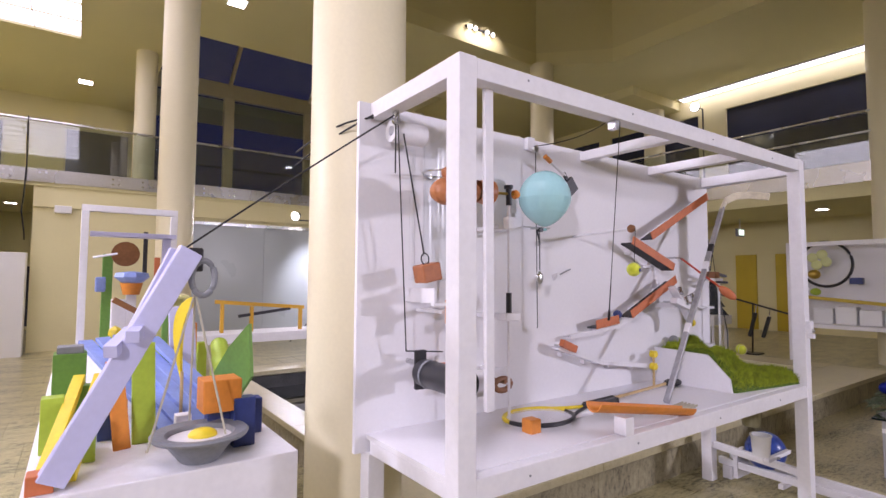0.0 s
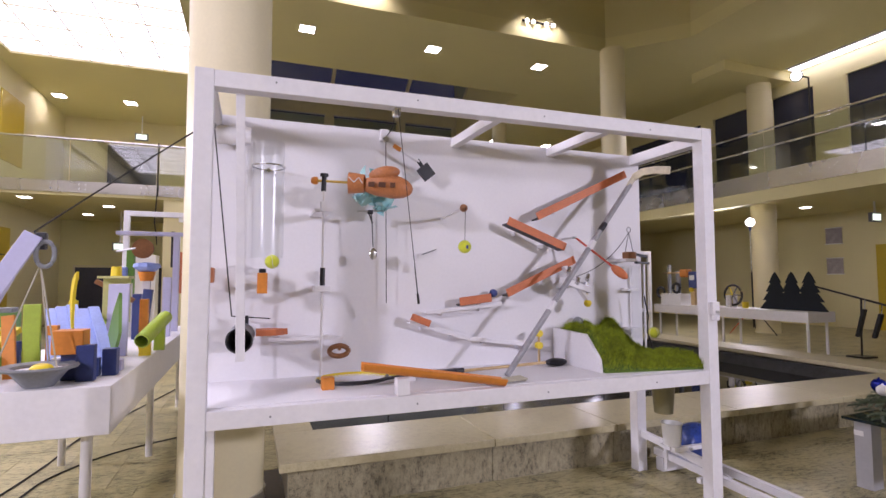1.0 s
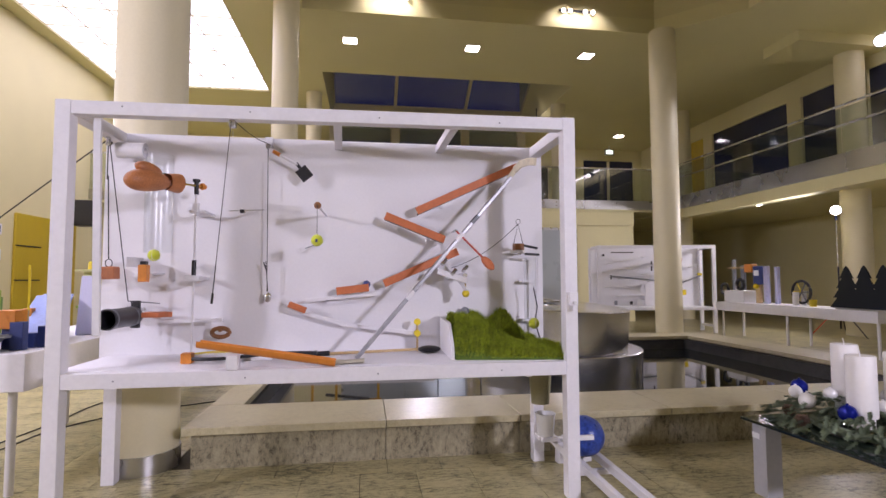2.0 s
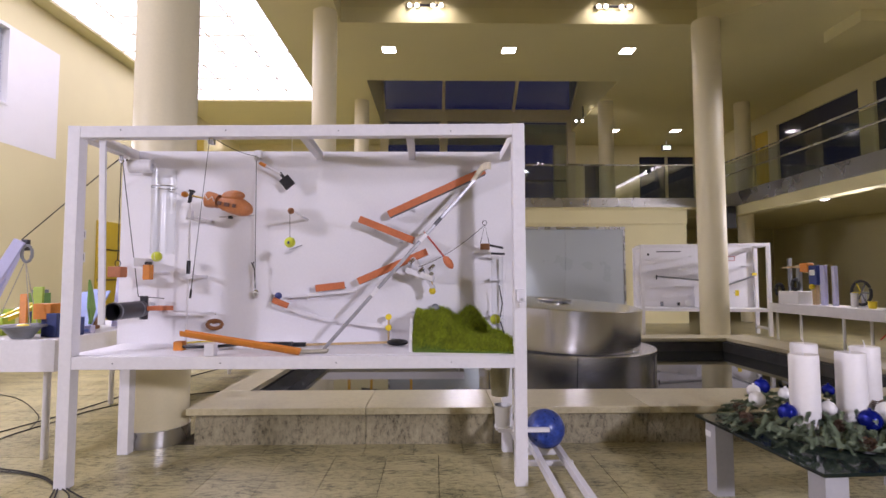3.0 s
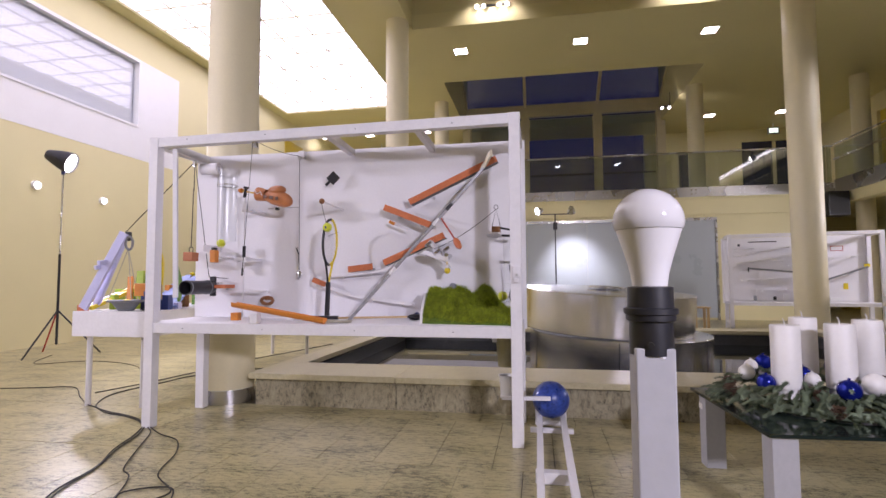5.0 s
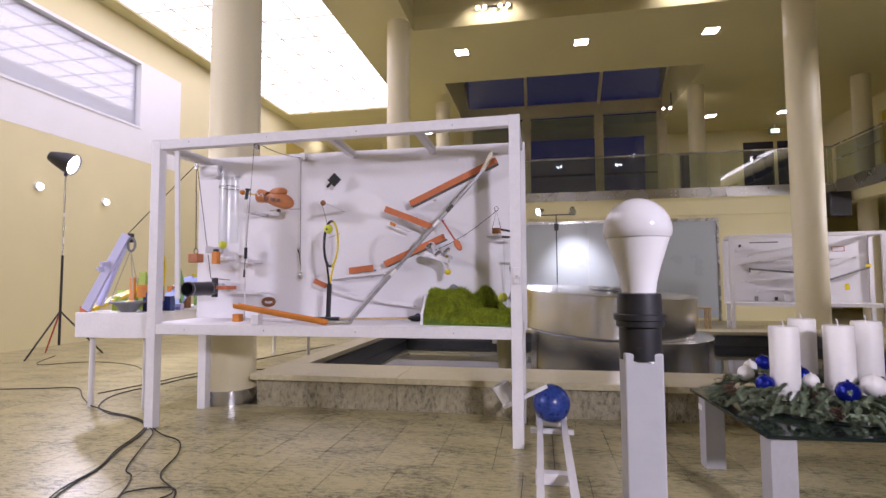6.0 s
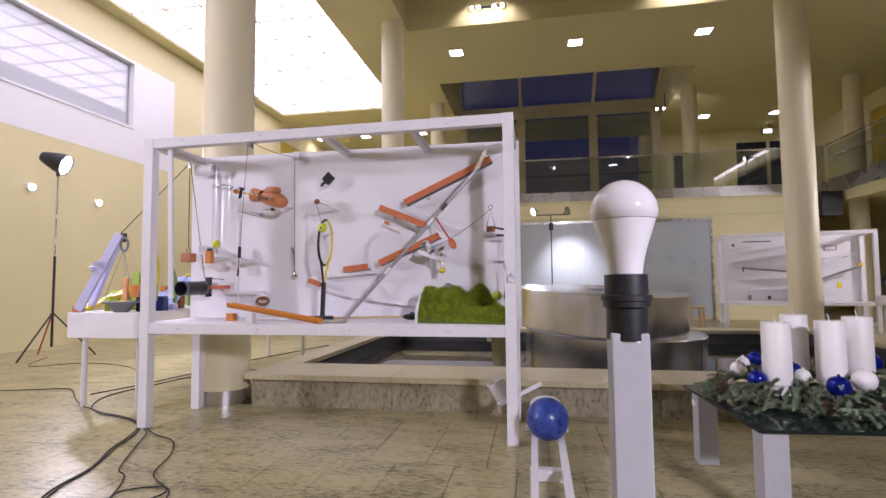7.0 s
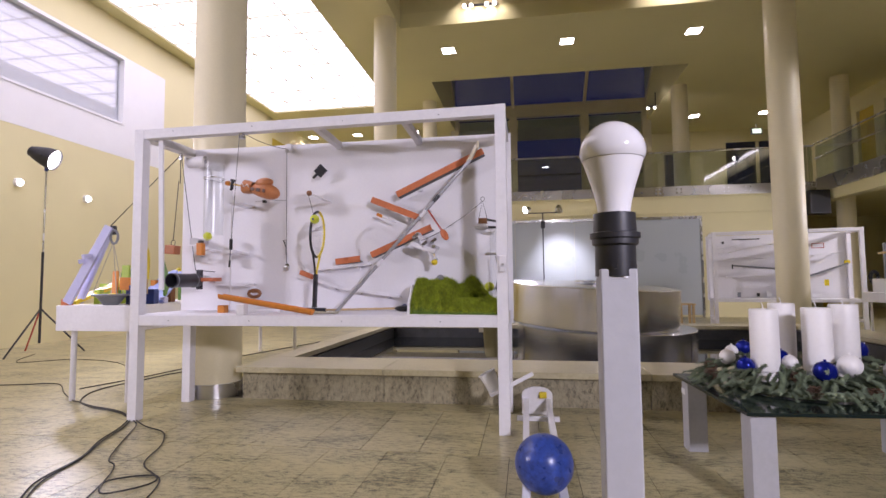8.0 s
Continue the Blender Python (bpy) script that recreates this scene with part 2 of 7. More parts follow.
def part(name, bm, material, parent=None, label="", smooth=False):
    """Links a bmesh, given in world places, as one mesh object under its parent."""
    me = bpy.data.meshes.new(name)
    org = ORIGIN[parent.name] if parent else Vector((0, 0, 0))
    if parent:
        bmesh.ops.translate(bm, vec=-org, verts=bm.verts)
    bmesh.ops.recalc_face_normals(bm, faces=bm.faces)
    if smooth:
        for f in bm.faces:
            f.smooth = True
        for e in bm.edges:
            if len(e.link_faces) == 2 and e.calc_face_angle(0) > 0.55:
                e.smooth = False
    bm.to_mesh(me)
    bm.free()
    me.materials.append(material)
    ob = new(name, me)
    ob.parent = parent
    ORIGIN[ob.name] = org
    return tagged(ob, label)


def struct(name, bm, material, label, category, smooth=False):
    return tagged(part(name, bm, material, None, "", smooth), label, category, kind="structure")


def box(bm, lo, hi, bevel=0.0, m=None):
    """A box between two corners; its edges are rounded by bevel; m turns it about the origin of m."""
    lo, hi = Vector(lo), Vector(hi)
    r = bmesh.ops.create_cube(bm, size=1, matrix=Matrix.Translation((lo + hi) / 2) @ Matrix.Diagonal((*(hi - lo), 1)))
    vs = r["verts"]
    if bevel:
        es = list({e for v in vs for e in v.link_edges})
        out = bmesh.ops.bevel(bm, geom=es, offset=bevel, segments=2, affect="EDGES", profile=0.5)
        vs = list({v for f in out["faces"] for v in f.verts} | {v for v in vs if v.is_valid})
    if m is not None:
        bmesh.ops.transform(bm, matrix=m, verts=vs)
    return vs


def turned(p0, p1, up=(0, 0, 1)):
    """The matrix that carries x to the line from p0 to p1, z near up, with its origin at p0."""
    x = (Vector(p1) - Vector(p0)).normalized()
    y = Vector(up).cross(x).normalized()
    z = x.cross(y)
    return Matrix.Translation(p0) @ Matrix((x, y, z)).transposed().to_4x4()


def bar(bm, p0, p1, w, h, bevel=0.0, up=(0, 0, 1)):
    """A square bar of width w and height h along a line."""
    d = (Vector(p1) - Vector(p0)).length
    return box(bm, (0, -w / 2, -h / 2), (d, w / 2, h / 2), bevel, turned(p0, p1, up))


def cyl(bm, p0, p1, r, r2=None, seg=20):
    p0, p1 = Vector(p0), Vector(p1)
    d = p1 - p0
    m = Matrix.Translation((p0 + p1) / 2) @ d.to_track_quat("Z", "Y").to_matrix().to_4x4()
    return bmesh.ops.create_cone(bm, cap_ends=True, segments=seg, radius1=r, radius2=r if r2 is None else r2, depth=d.length, matrix=m)["verts"]


def ball(bm, c, r, seg=24, squash=1.0):
    return bmesh.ops.create_uvsphere(bm, u_segments=seg, v_segments=seg // 2, radius=r, matrix=Matrix.Translation(c) @ Matrix.Diagonal((1, 1, squash, 1)))["verts"]


def lathe(bm, profile, m=None, seg=32):
    """A turned body from (radius, height) pairs about z."""
    rings = []
    for r, z in profile:
        if r < 1e-5:
            rings.append([bm.verts.new((0, 0, z))])
        else:
            rings.append([bm.verts.new((r * math.cos(2 * math.pi * i / seg), r * math.sin(2 * math.pi * i / seg), z)) for i in range(seg)])
    for a, b in zip(rings, rings[1:]):
        for i in range(seg):
            j = (i + 1) % seg
            if len(a) == 1 and len(b) > 1:
                bm.faces.new((a[0], b[i], b[j]))
            elif len(b) == 1 and len(a) > 1:
                bm.faces.new((a[i], a[j], b[0]))
            elif len(a) > 1:
                bm.faces.new((a[i], a[j], b[j], b[i]))
    vs = [v for r in rings for v in r]
    if m is not None:
        bmesh.ops.transform(bm, matrix=m, verts=vs)
    return vs


def pipe(bm, pts, r, seg=8, closed=False):
    """A round cord through points."""
    pts = [Vector(p) for p in pts]
    n = len(pts)
    rings = []
    for i, p in enumerate(pts):
        a, b = pts[(i - 1) % n if closed else max(0, i - 1)], pts[(i + 1) % n if closed else min(n - 1, i + 1)]
        d = (b - a).normalized()
        u = d.cross((0, 0, 1) if abs(d.z) < 0.9 else (0, 1, 0)).normalized()
        v = d.cross(u)
        rings.append([bm.verts.new(p + r * (u * math.cos(2 * math.pi * k / seg) + v * math.sin(2 * math.pi * k / seg))) for k in range(seg)])
    pairs = list(zip(rings, rings[1:])) + ([(rings[-1], rings[0])] if closed else [])
    for a, b in pairs:
        for k in range(seg):
            bm.faces.new((a[k], a[(k + 1) % seg], b[(k + 1) % seg], b[k]))
    if not closed:
        bm.faces.new(rings[0]), bm.faces.new(rings[-1][::-1])
    return [v for ring in rings for v in ring]


def ring_points(c, rx, rz, n=40, axis="y"):
    out = []
    for i in range(n):
        a = 2 * math.pi * i / n
        s, t = rx * math.cos(a), rz * math.sin(a)
        out.append(Vector(c) + Vector({"y": (s, 0, t), "x": (0, s, t), "z": (s, t, 0)}[axis]))
    return out


def slab(bm, pts, z0, z1):
    """A flat prism over an outline in plan."""
    lo, hi = [bm.verts.new((x, y, z0)) for x, y in pts], [bm.verts.new((x, y, z1)) for x, y in pts]
    bm.faces.new(lo[::-1]), bm.faces.new(hi)
    for i in range(len(pts)):
        j = (i + 1) % len(pts)
        bm.faces.new((lo[i], lo[j], hi[j], hi[i]))
    return lo + hi


def bez(a, b, c, n=10):
    a, b, c = Vector(a), Vector(b), Vector(c)
    return [a * (1 - t) ** 2 + b * 2 * t * (1 - t) + c * t * t for t in (i / n for i in range(n + 1))]


def B():
    return bmesh.new()


def boxes(*rows, bevel=0.0):
    bm = B()
    for lo, hi in rows:
        box(bm, lo, hi, bevel)
    return bm

# ---- the hall ----
CZ = 6.08  # ceiling
XL, XR, YF, YB = -5.0, 14.5, -7.5, 15.6


def hall():
    # floor bed under the stone slabs, with the pool's opening left free
    struct("floor", boxes(((XL, YF, -0.25), (0.5, YB, -0.006)), ((0.5, YF, -0.25), (6.9, 0.9, -0.006)), ((0.5, 5.1, -0.25), (6.9, YB, -0.006)),
                          ((6.9, YF, -0.25), (XR, YB, -0.006))), M_GROUT, "polished stone slab floor, mottled beige and brown", "floor")
    # walls
    struct("wall_west", boxes(((XL - 0.25, YF, 0), (XL, YB, 3.42)), ((XL - 0.25, YF, 5.42), (XL, YB, CZ)), ((XL - 0.25, 6.68, 3.42), (XL, YB, 5.42)),
                              ((XL - 0.25, YF, 3.42), (XL, -4.0, 5.42))), M_WALL, "cream plastered wall with a long upper window band", "wall")
    struct("wall_south", boxes(((XL - 0.25, YF - 0.25, 0), (XR + 0.25, YF, 8))), M_WALL, "cream plastered end wall", "wall")
    struct("wall_north", boxes(((-1.63, 10.55, 0), (8.80, 10.8, 2.62)), ((-1.63, 10.5, 2.62), (8.80, 10.8, 3.0))), M_WALL, "cream plastered wall behind the long frosted screen", "wall")
    struct("wall_north_upper", boxes(((XL, YB, 3), (0.3, YB + 0.25, CZ)), ((6.5, YB, 3), (9.63, YB + 0.25, CZ)), ((11.65, YB, 3), (XR, YB + 0.25, CZ)),
                                     ((9.63, YB, 5.66), (11.65, YB + 0.25, CZ))), M_WALL, "cream plastered wall of the upper gallery", "wall")
    struct("wall_corridor", boxes(((XL, YB, 0), (XR, YB + 0.25, 3))), M_WALL_SHADED, "plastered wall of the ground floor corridor, its shade put into the colour", "wall")
    struct("wall_east", boxes(((XR, YF, 0), (XR + 0.25, YB, CZ))), M_WALL, "cream plastered wall behind the side aisle", "wall")
    # ceiling with its openings
    bm = boxes(((XL, YF, CZ), (-4.68, YB, CZ + 0.3)), ((-4.68, 11.03, CZ), (-1.05, YB, CZ + 0.3)), ((-1.05, YF, CZ), (0.31, YB, CZ + 0.3)),
               ((-4.68, YF, CZ), (-1.05, -3.2, CZ + 0.3)), ((0.31, 6.65, CZ), (0.43, YB, CZ + 0.3)), ((0.43, 6.65, CZ), (6.67, 9.52, CZ + 0.3)),
               ((0.43, 14.05, CZ), (6.67, YB, CZ + 0.3)), ((6.67, 6.65, CZ), (XR, YB, CZ + 0.3)), ((8.37, YF, CZ), (XR, 6.65, CZ + 0.3)),
               ((0.31, YF, CZ), (8.37, -2.4, CZ + 0.3)))
    slab(bm, [(8.37, 5.5), (8.37, 6.65), (7.2, 6.65)], CZ, CZ + 0.3)
    struct("ceiling", bm, M_CEIL, "cream painted ceiling with a raised well, its corner cut off", "ceiling")
    # the raised well above the pool
    well = thing("ceiling_well", (4.3, 2.1, CZ + 0.3), "raised cream ceiling well with upright sides", "ceiling", kind="structure")
    loop = [(0.31, -2.4), (8.37, -2.4), (8.37, 5.5), (7.2, 6.65), (0.31, 6.65)]
    for i in range(len(loop)):
        (x0, y0), (x1, y1) = loop[i], loop[(i + 1) % len(loop)]
        n = Vector((y1 - y0, x0 - x1)).normalized() * 0.15
        bm = B()
        slab(bm, [(x0, y0), (x1, y1), (x1 + n.x, y1 + n.y), (x0 + n.x, y0 + n.y)], CZ + 0.3, 7.6)
        part("side", bm, M_VOID, well)
    bm = B()
    slab(bm, [(0.1, -2.6), (8.6, -2.6), (8.6, 6.9), (0.1, 6.9)], 7.6, 7.8)
    part("top", bm, M_VOID, well)
    # window bay behind the gallery
    bm = boxes(((0.23, 9.52, CZ + 0.3), (0.43, 14.05, 9.9)), ((6.67, 9.52, CZ + 0.3), (6.87, 14.05, 9.9)), ((0.23, 9.32, CZ + 0.3), (6.87, 9.52, 9.9)))
    struct("window_bay", bm, M_CEIL, "tall cream bay that holds the gallery windows", "window bay")
    # light ceiling
    frame_ = thing("light_ceiling", (-2.94, 4, CZ + 0.02), "glowing white light ceiling in a square grid", "light ceiling", kind="structure")
    nx, ny = 5, 19
    w, d = 3.63 / nx, 14.23 / ny
    me = None
    for i in range(nx):
        for j in range(ny):
            x, y = -4.68 + i * w, -3.2 + j * d
            if me is None:
                bm = boxes(((0.005, 0.005, 0), (w - 0.005, d - 0.005, 0.02)))
                me = bpy.data.meshes.new("pane")
                bm.to_mesh(me)
                bm.free()
                me.materials.append(M_SKY)
            ob = new("pane", me)
            ob.parent = frame_
            ob.location = Vector((x, y, CZ + 0.05)) - ORIGIN[frame_.name]
    part("grid", boxes(*[((-4.68 + i * w - 0.007, -3.2, CZ + 0.02), (-4.68 + i * w + 0.007, 11.03, CZ + 0.06)) for i in range(nx + 1)],
                       *[((-4.68, -3.2 + j * d - 0.007, CZ + 0.021), (-1.05, -3.2 + j * d + 0.007, CZ + 0.061)) for j in range(ny + 1)]), M_MULL, frame_)
    part("backing", boxes(((-4.66, -3.18, CZ + 0.08), (-1.07, 11.01, CZ + 0.3))), M_WHITE, frame_)
    # upper window band in the west wall
    win = thing("window_1", (XL, 1.3, 3.46), "wide upper window pane that mirrors the light ceiling", "window", kind="structure")
    part("pane", boxes(((XL - 0.10, -4.0, 4.07), (XL - 0.08, 5.55, 5.42))), M_WINDOW, win)
    # whiter than the cream wall, below the pane and past its far end
    part("white_surround", boxes(((XL - 0.12, -4.0, 3.42), (XL + 0.004, 5.55, 4.07)), ((XL - 0.12, 5.55, 3.42), (XL + 0.004, 6.68, 5.42))), M_PANEL, win, "white surround below and beside the pane")
    part("window_frame", boxes(((XL - 0.12, -4.0, 5.36), (XL + 0.012, 5.55, 5.42)), ((XL - 0.12, 5.53, 4.07), (XL + 0.006, 5.56, 5.38)), ((XL - 0.12, -4, 4.05), (XL + 0.02, 5.55, 4.09))), M_PANEL, win)
    # added sheet whose pale colour stands in for the pane's missing reflection
    part("pane_filler", boxes(((XL - 0.16, -4.0, 4.0), (XL - 0.14, 5.55, 5.42))), M_PANEL, win, "pale sheet added behind the pane to brighten its reflection")
    # galleries
    struct("gallery_floor_north", boxes(((XL, 10.47, 3.0), (9.78, YB, 3.24))), M_CEIL, "cream concrete floor of the upper gallery", "gallery floor")
    struct("gallery_floor_east", boxes(((9.78, YF, 2.98), (XR, YB, 3.3)), ((9.78, YF, 2.78), (10.05, 10.5, 2.98))), M_CEIL, "cream concrete floor of the side gallery", "gallery floor")
    struct("trim_north", boxes(((XL, 10.44, 3.06), (9.74, 10.466, 3.30))), M_STRIP, "brushed steel strip along the gallery edge", "trim")
    struct("trim_east", boxes(((9.74, YF, 3.02), (9.776, 10.46, 3.36))), M_STRIP, "brushed steel strip along the side gallery edge", "trim")
    rail = thing("gallery_rail", (2.4, 10.45, 3.3), "frameless glass balustrade with a slim steel handrail", "railing", kind="structure")
    x = XL
    while x < 9.6:
        x1 = min(x + 1.62, 9.7)
        part("pane", boxes(((x + 0.01, 10.452, 3.16), (x1 - 0.01, 10.464, 4.16))), M_RAILGLASS, rail)
        for bx in (x + 0.25, x1 - 0.25):
            bm = B()
            for dx in (-0.05, 0.05):
                for dz in (3.13, 3.23):
                    cyl(bm, (bx + dx, 10.415, dz), (bx + dx, 10.446, dz), 0.018, seg=10)
            part("fixing", bm, M_STEEL, rail)
        x = x1
    bm = B()
    cyl(bm, (XL, 10.44, 4.18), (9.72, 10.44, 4.18), 0.022, seg=10)
    part("handrail", bm, M_STEEL, rail, smooth=True)
    rail = thing("gallery_rail", (9.75, 4, 3.3), "frameless glass balustrade with two slim steel rails", "railing", kind="structure")
    y = YF
    while y < 10.3:
        y1 = min(y + 1.8, 10.44)
        part("pane", boxes(((9.757, y + 0.01, 3.2), (9.769, y1 - 0.01, 4.16))), M_RAILGLASS, rail)
        y = y1
    for z, n in ((4.2, "handrail"), (3.85, "lower_rail")):
        bm = B()
        cyl(bm, (9.72, YF, z), (9.72, 10.4, z), 0.02, seg=10)
        part(n, bm, M_STEEL, rail, smooth=True)


def windows_and_doors():
    # tall dark windows of the bay
    win = thing("window_2", (3.4, 13.95, 3.3), "tall dark night windows under sloping roof glazing", "window", kind="structure")
    xs = (0.43, 2.40, 4.73, 6.67)
    for a, b in zip(xs, xs[1:]):
        part("pane", boxes(((a + 0.16, 13.98, 3.5), (b - 0.16, 14.02, 6.42))), M_NIGHT, win)
        part("glazing_bar", boxes(((a + 0.16, 13.96, 4.42), (b - 0.16, 14.03, 4.47))), M_DARKMETAL, win)
        bm = B()
        box(bm, (0, -(b - a) / 2 + 0.05, -0.015), (4.95, (b - a) / 2 - 0.05, 0.015), 0, turned(((a + b) / 2, 13.9, 6.82), ((a + b) / 2, 9.6, 9.66)))
        part("roof_pane", bm, M_NIGHT, win)
    for x in xs:
        part("post", boxes(((x - 0.13, 13.88, 3.3), (x + 0.13, 14.04, 6.42))), M_MULL, win)
        bm = B()
        bar(bm, (x, 13.9, 6.80), (x, 9.6, 9.64), 0.09, 0.14, 0.004)
        part("roof_bar", bm, M_MULL, win)
    part("cross_beam", boxes(((0.43, 13.86, 6.42), (6.67, 14.06, 6.82))), M_MULL, win)
    part("sill", boxes(((0.43, 13.86, 3.24), (6.67, 14.06, 3.5))), M_MULL, win)
    # gallery doors
    for x0, x1, z1 in ((9.63, 11.65, 5.66),):
        d = thing("door_1", ((x0 + x1) / 2, YB, 3.24), "dark glazed double door with cream frame", "door", kind="structure")
        part("leaf", boxes(((x0, YB + 0.06, 3.3), ((x0 + x1) / 2 - 0.03, YB + 0.1, z1))), M_DARKGLASS, d)
        part("leaf", boxes((((x0 + x1) / 2 + 0.03, YB + 0.06, 3.3), (x1, YB + 0.1, z1))), M_DARKGLASS, d)
        part("frame", boxes((((x0 + x1) / 2 - 0.05, YB + 0.02, 3.24), ((x0 + x1) / 2 + 0.05, YB + 0.12, z1))), M_MULL, d)
    for x0, x1 in ((-3.9, -2.6), (-1.3, 0.1), (7.6, 8.2)):
        d = thing("window_3", ((x0 + x1) / 2, YB - 0.02, 3.24), "dark gallery window set in the cream wall", "window", kind="structure")
        part("pane", boxes(((x0, YB - 0.03, 3.9), (x1, YB - 0.01, 5.3))), M_DARKGLASS, d)
        part("window_frame", boxes(((x0 - 0.05, YB - 0.035, 5.3), (x1 + 0.05, YB - 0.002, 5.36)), ((x0 - 0.05, YB - 0.035, 3.84), (x1 + 0.05, YB - 0.002, 3.9)),
                                   ((x0 - 0.05, YB - 0.035, 3.9), (x0, YB - 0.002, 5.3)), ((x1, YB - 0.035, 3.9), (x1 + 0.05, YB - 0.002, 5.3))), M_MULL, d)
    for x0, x1 in ((-4.6, -2.9), (-2.75, -1.2)):
        d = thing("window_5", ((x0 + x1) / 2, YB - 0.02, 0.1), "dark glazed wall of the ground floor corridor", "window", kind="structure")
        part("pane", boxes(((x0, YB - 0.03, 0.1), (x1, YB - 0.01, 1.62))), M_DARKGLASS, d)
        part("window_frame", boxes(((x0 - 0.05, YB - 0.035, 1.62), (x1 + 0.05, YB - 0.002, 1.68)), ((x0 - 0.05, YB - 0.035, 0.04), (x1 + 0.05, YB - 0.002, 0.1)),
                                   ((x0 - 0.05, YB - 0.035, 0.1), (x0, YB - 0.002, 1.62)), ((x1, YB - 0.035, 0.1), (x1 + 0.05, YB - 0.002, 1.62))), M_MULL, d)
    d = thing("wall_box", (-1.19, 10.5, 2.6), "small white detector box on the wall", "detector")
    part("case", boxes(((-1.32, 10.455, 2.52), (-1.06, 10.549, 2.66)), bevel=0.012), M_PANEL, d)
    d = thing("hanging_cable", (-1.75, 10.4, 4.18), "thin black cord hanging down from the gallery handrail", "cord")
    bm = B()
    pipe(bm, [(-1.74, 10.46, 4.20), (-1.75, 10.40, 4.215), (-1.75, 10.385, 4.1), (-1.74, 10.39, 3.3), (-1.76, 10.39, 2.8), (-1.78, 10.39, 2.5), (-1.73, 10.39, 2.15), (-1.72, 10.39, 2.0)], 0.012, 8)
    part("cord", bm, M_CORD, d, smooth=True)
    # ochre doors on the west side
    for y0, y1 in ((7.9, 9.9), (11.2, 12.2)):
        d = thing("door_2", (XL, (y0 + y1) / 2, 0), "ochre yellow door with black hinges", "door", kind="structure")
        part("leaf", boxes(((XL + 0.005, y0, 0.01), (XL + 0.05, y1, 2.42)), bevel=0.005), M_OCHRE, d)
        for z in (0.5, 1.15, 1.8):
            part("hinge_band", boxes(((XL + 0.051, y0, z), (XL + 0.06, y0 + 0.75, z + 0.025))), M_DARKMETAL, d)
    d = thing("wall_panel", (XL, 9.2, 3.6), "ochre yellow panel high on the gallery wall", "wall panel", kind="structure")
    part("panel", boxes(((XL + 0.004, 11.5, 3.9), (XL + 0.03, 12.7, 5.45))), M_OCHRE, d)
    # doors in the corridor to the north-east
    for x0 in (10.6, 12.4):
        d = thing("door_3", (x0 + 0.4, YB, 0), "ochre yellow corridor door", "door", kind="structure")
        part("leaf", boxes(((x0, YB - 0.05, 0.01), (x0 + 0.85, YB - 0.004, 2.1)), bevel=0.005), M_OCHRE, d)
    for y0 in (4.30, 5.33):
        d = thing("door_4", (XR, y0 + 0.4, 0), "ochre yellow door of the side aisle", "door", kind="structure")
        part("leaf", boxes(((XR - 0.05, y0, 0.01), (XR - 0.004, y0 + 0.55, 2.08)), bevel=0.005), M_OCHRE, d)
    # east gallery: dark glazing between pilasters
    win = thing("window_4", (12.0, 4, 3.3), "dark gallery windows between cream pilasters", "window", kind="structure")
    for y0, y1 in ((8.65, 11.5), (6.92, 8.23), (5.56, 6.55), (2.0, 4.87), (-1.6, 1.75), (-5.2, -1.85)):
        part("pane", boxes(((12.05, y0, 3.35), (12.09, y1, 5.6))), M_DARKGLASS, win)
    for y0, y1 in ((12.62, YB), (11.5, 11.9), (8.23, 8.65), (6.55, 6.92), (4.87, 5.56), (1.75, 2.0), (-1.85, -1.6), (YF, -5.2)):
        part("pilaster", boxes(((11.98, y0, 3.3), (12.2, y1, 5.6))), M_WALL, win)
    part("door_leaf", boxes(((12.06, 11.9, 3.31), (12.1, 12.62, 5.6))), M_OCHRE, win, "ochre yellow gallery door")
    part("lintel", boxes(((11.99, YF, 5.6), (12.15, YB, CZ))), M_WALL, win)
    strip = thing("strip_light", (11.9, 1, 5.9), "long glowing white strip light under the ceiling", "strip light", kind="structure")
    part("diffuser", boxes(((11.7, -5.0, CZ - 0.04), (11.95, 5.9, CZ - 0.01))), M_STRIPLAMP, strip)
    part("frame", boxes(((11.66, -5.04, CZ - 0.035), (11.7, 5.94, CZ - 0.002)), ((11.95, -5.04, CZ - 0.035), (11.99, 5.94, CZ - 0.002))), M_WHITE, strip)
    # frosted screen
    s = thing("screen", (4.0, 10.5, 0), "long grey frosted screen in a slim steel frame", "screen", kind="structure")
    xs = (0.94, 2.47, 4.0, 5.54, 7.08)
    for a, b in zip(xs, xs[1:]):
        part("panel", boxes(((a + 0.003, 10.50, 0.06), (b - 0.003, 10.53, 2.47))), M_SCREEN, s)
    part("frame", boxes(((0.9, 10.47, 2.47), (7.12, 10.548, 2.54)), ((0.9, 10.47, 0), (0.94, 10.548, 2.47)), ((7.08, 10.47, 0), (7.12, 10.548, 2.47))), M_STEEL, s)


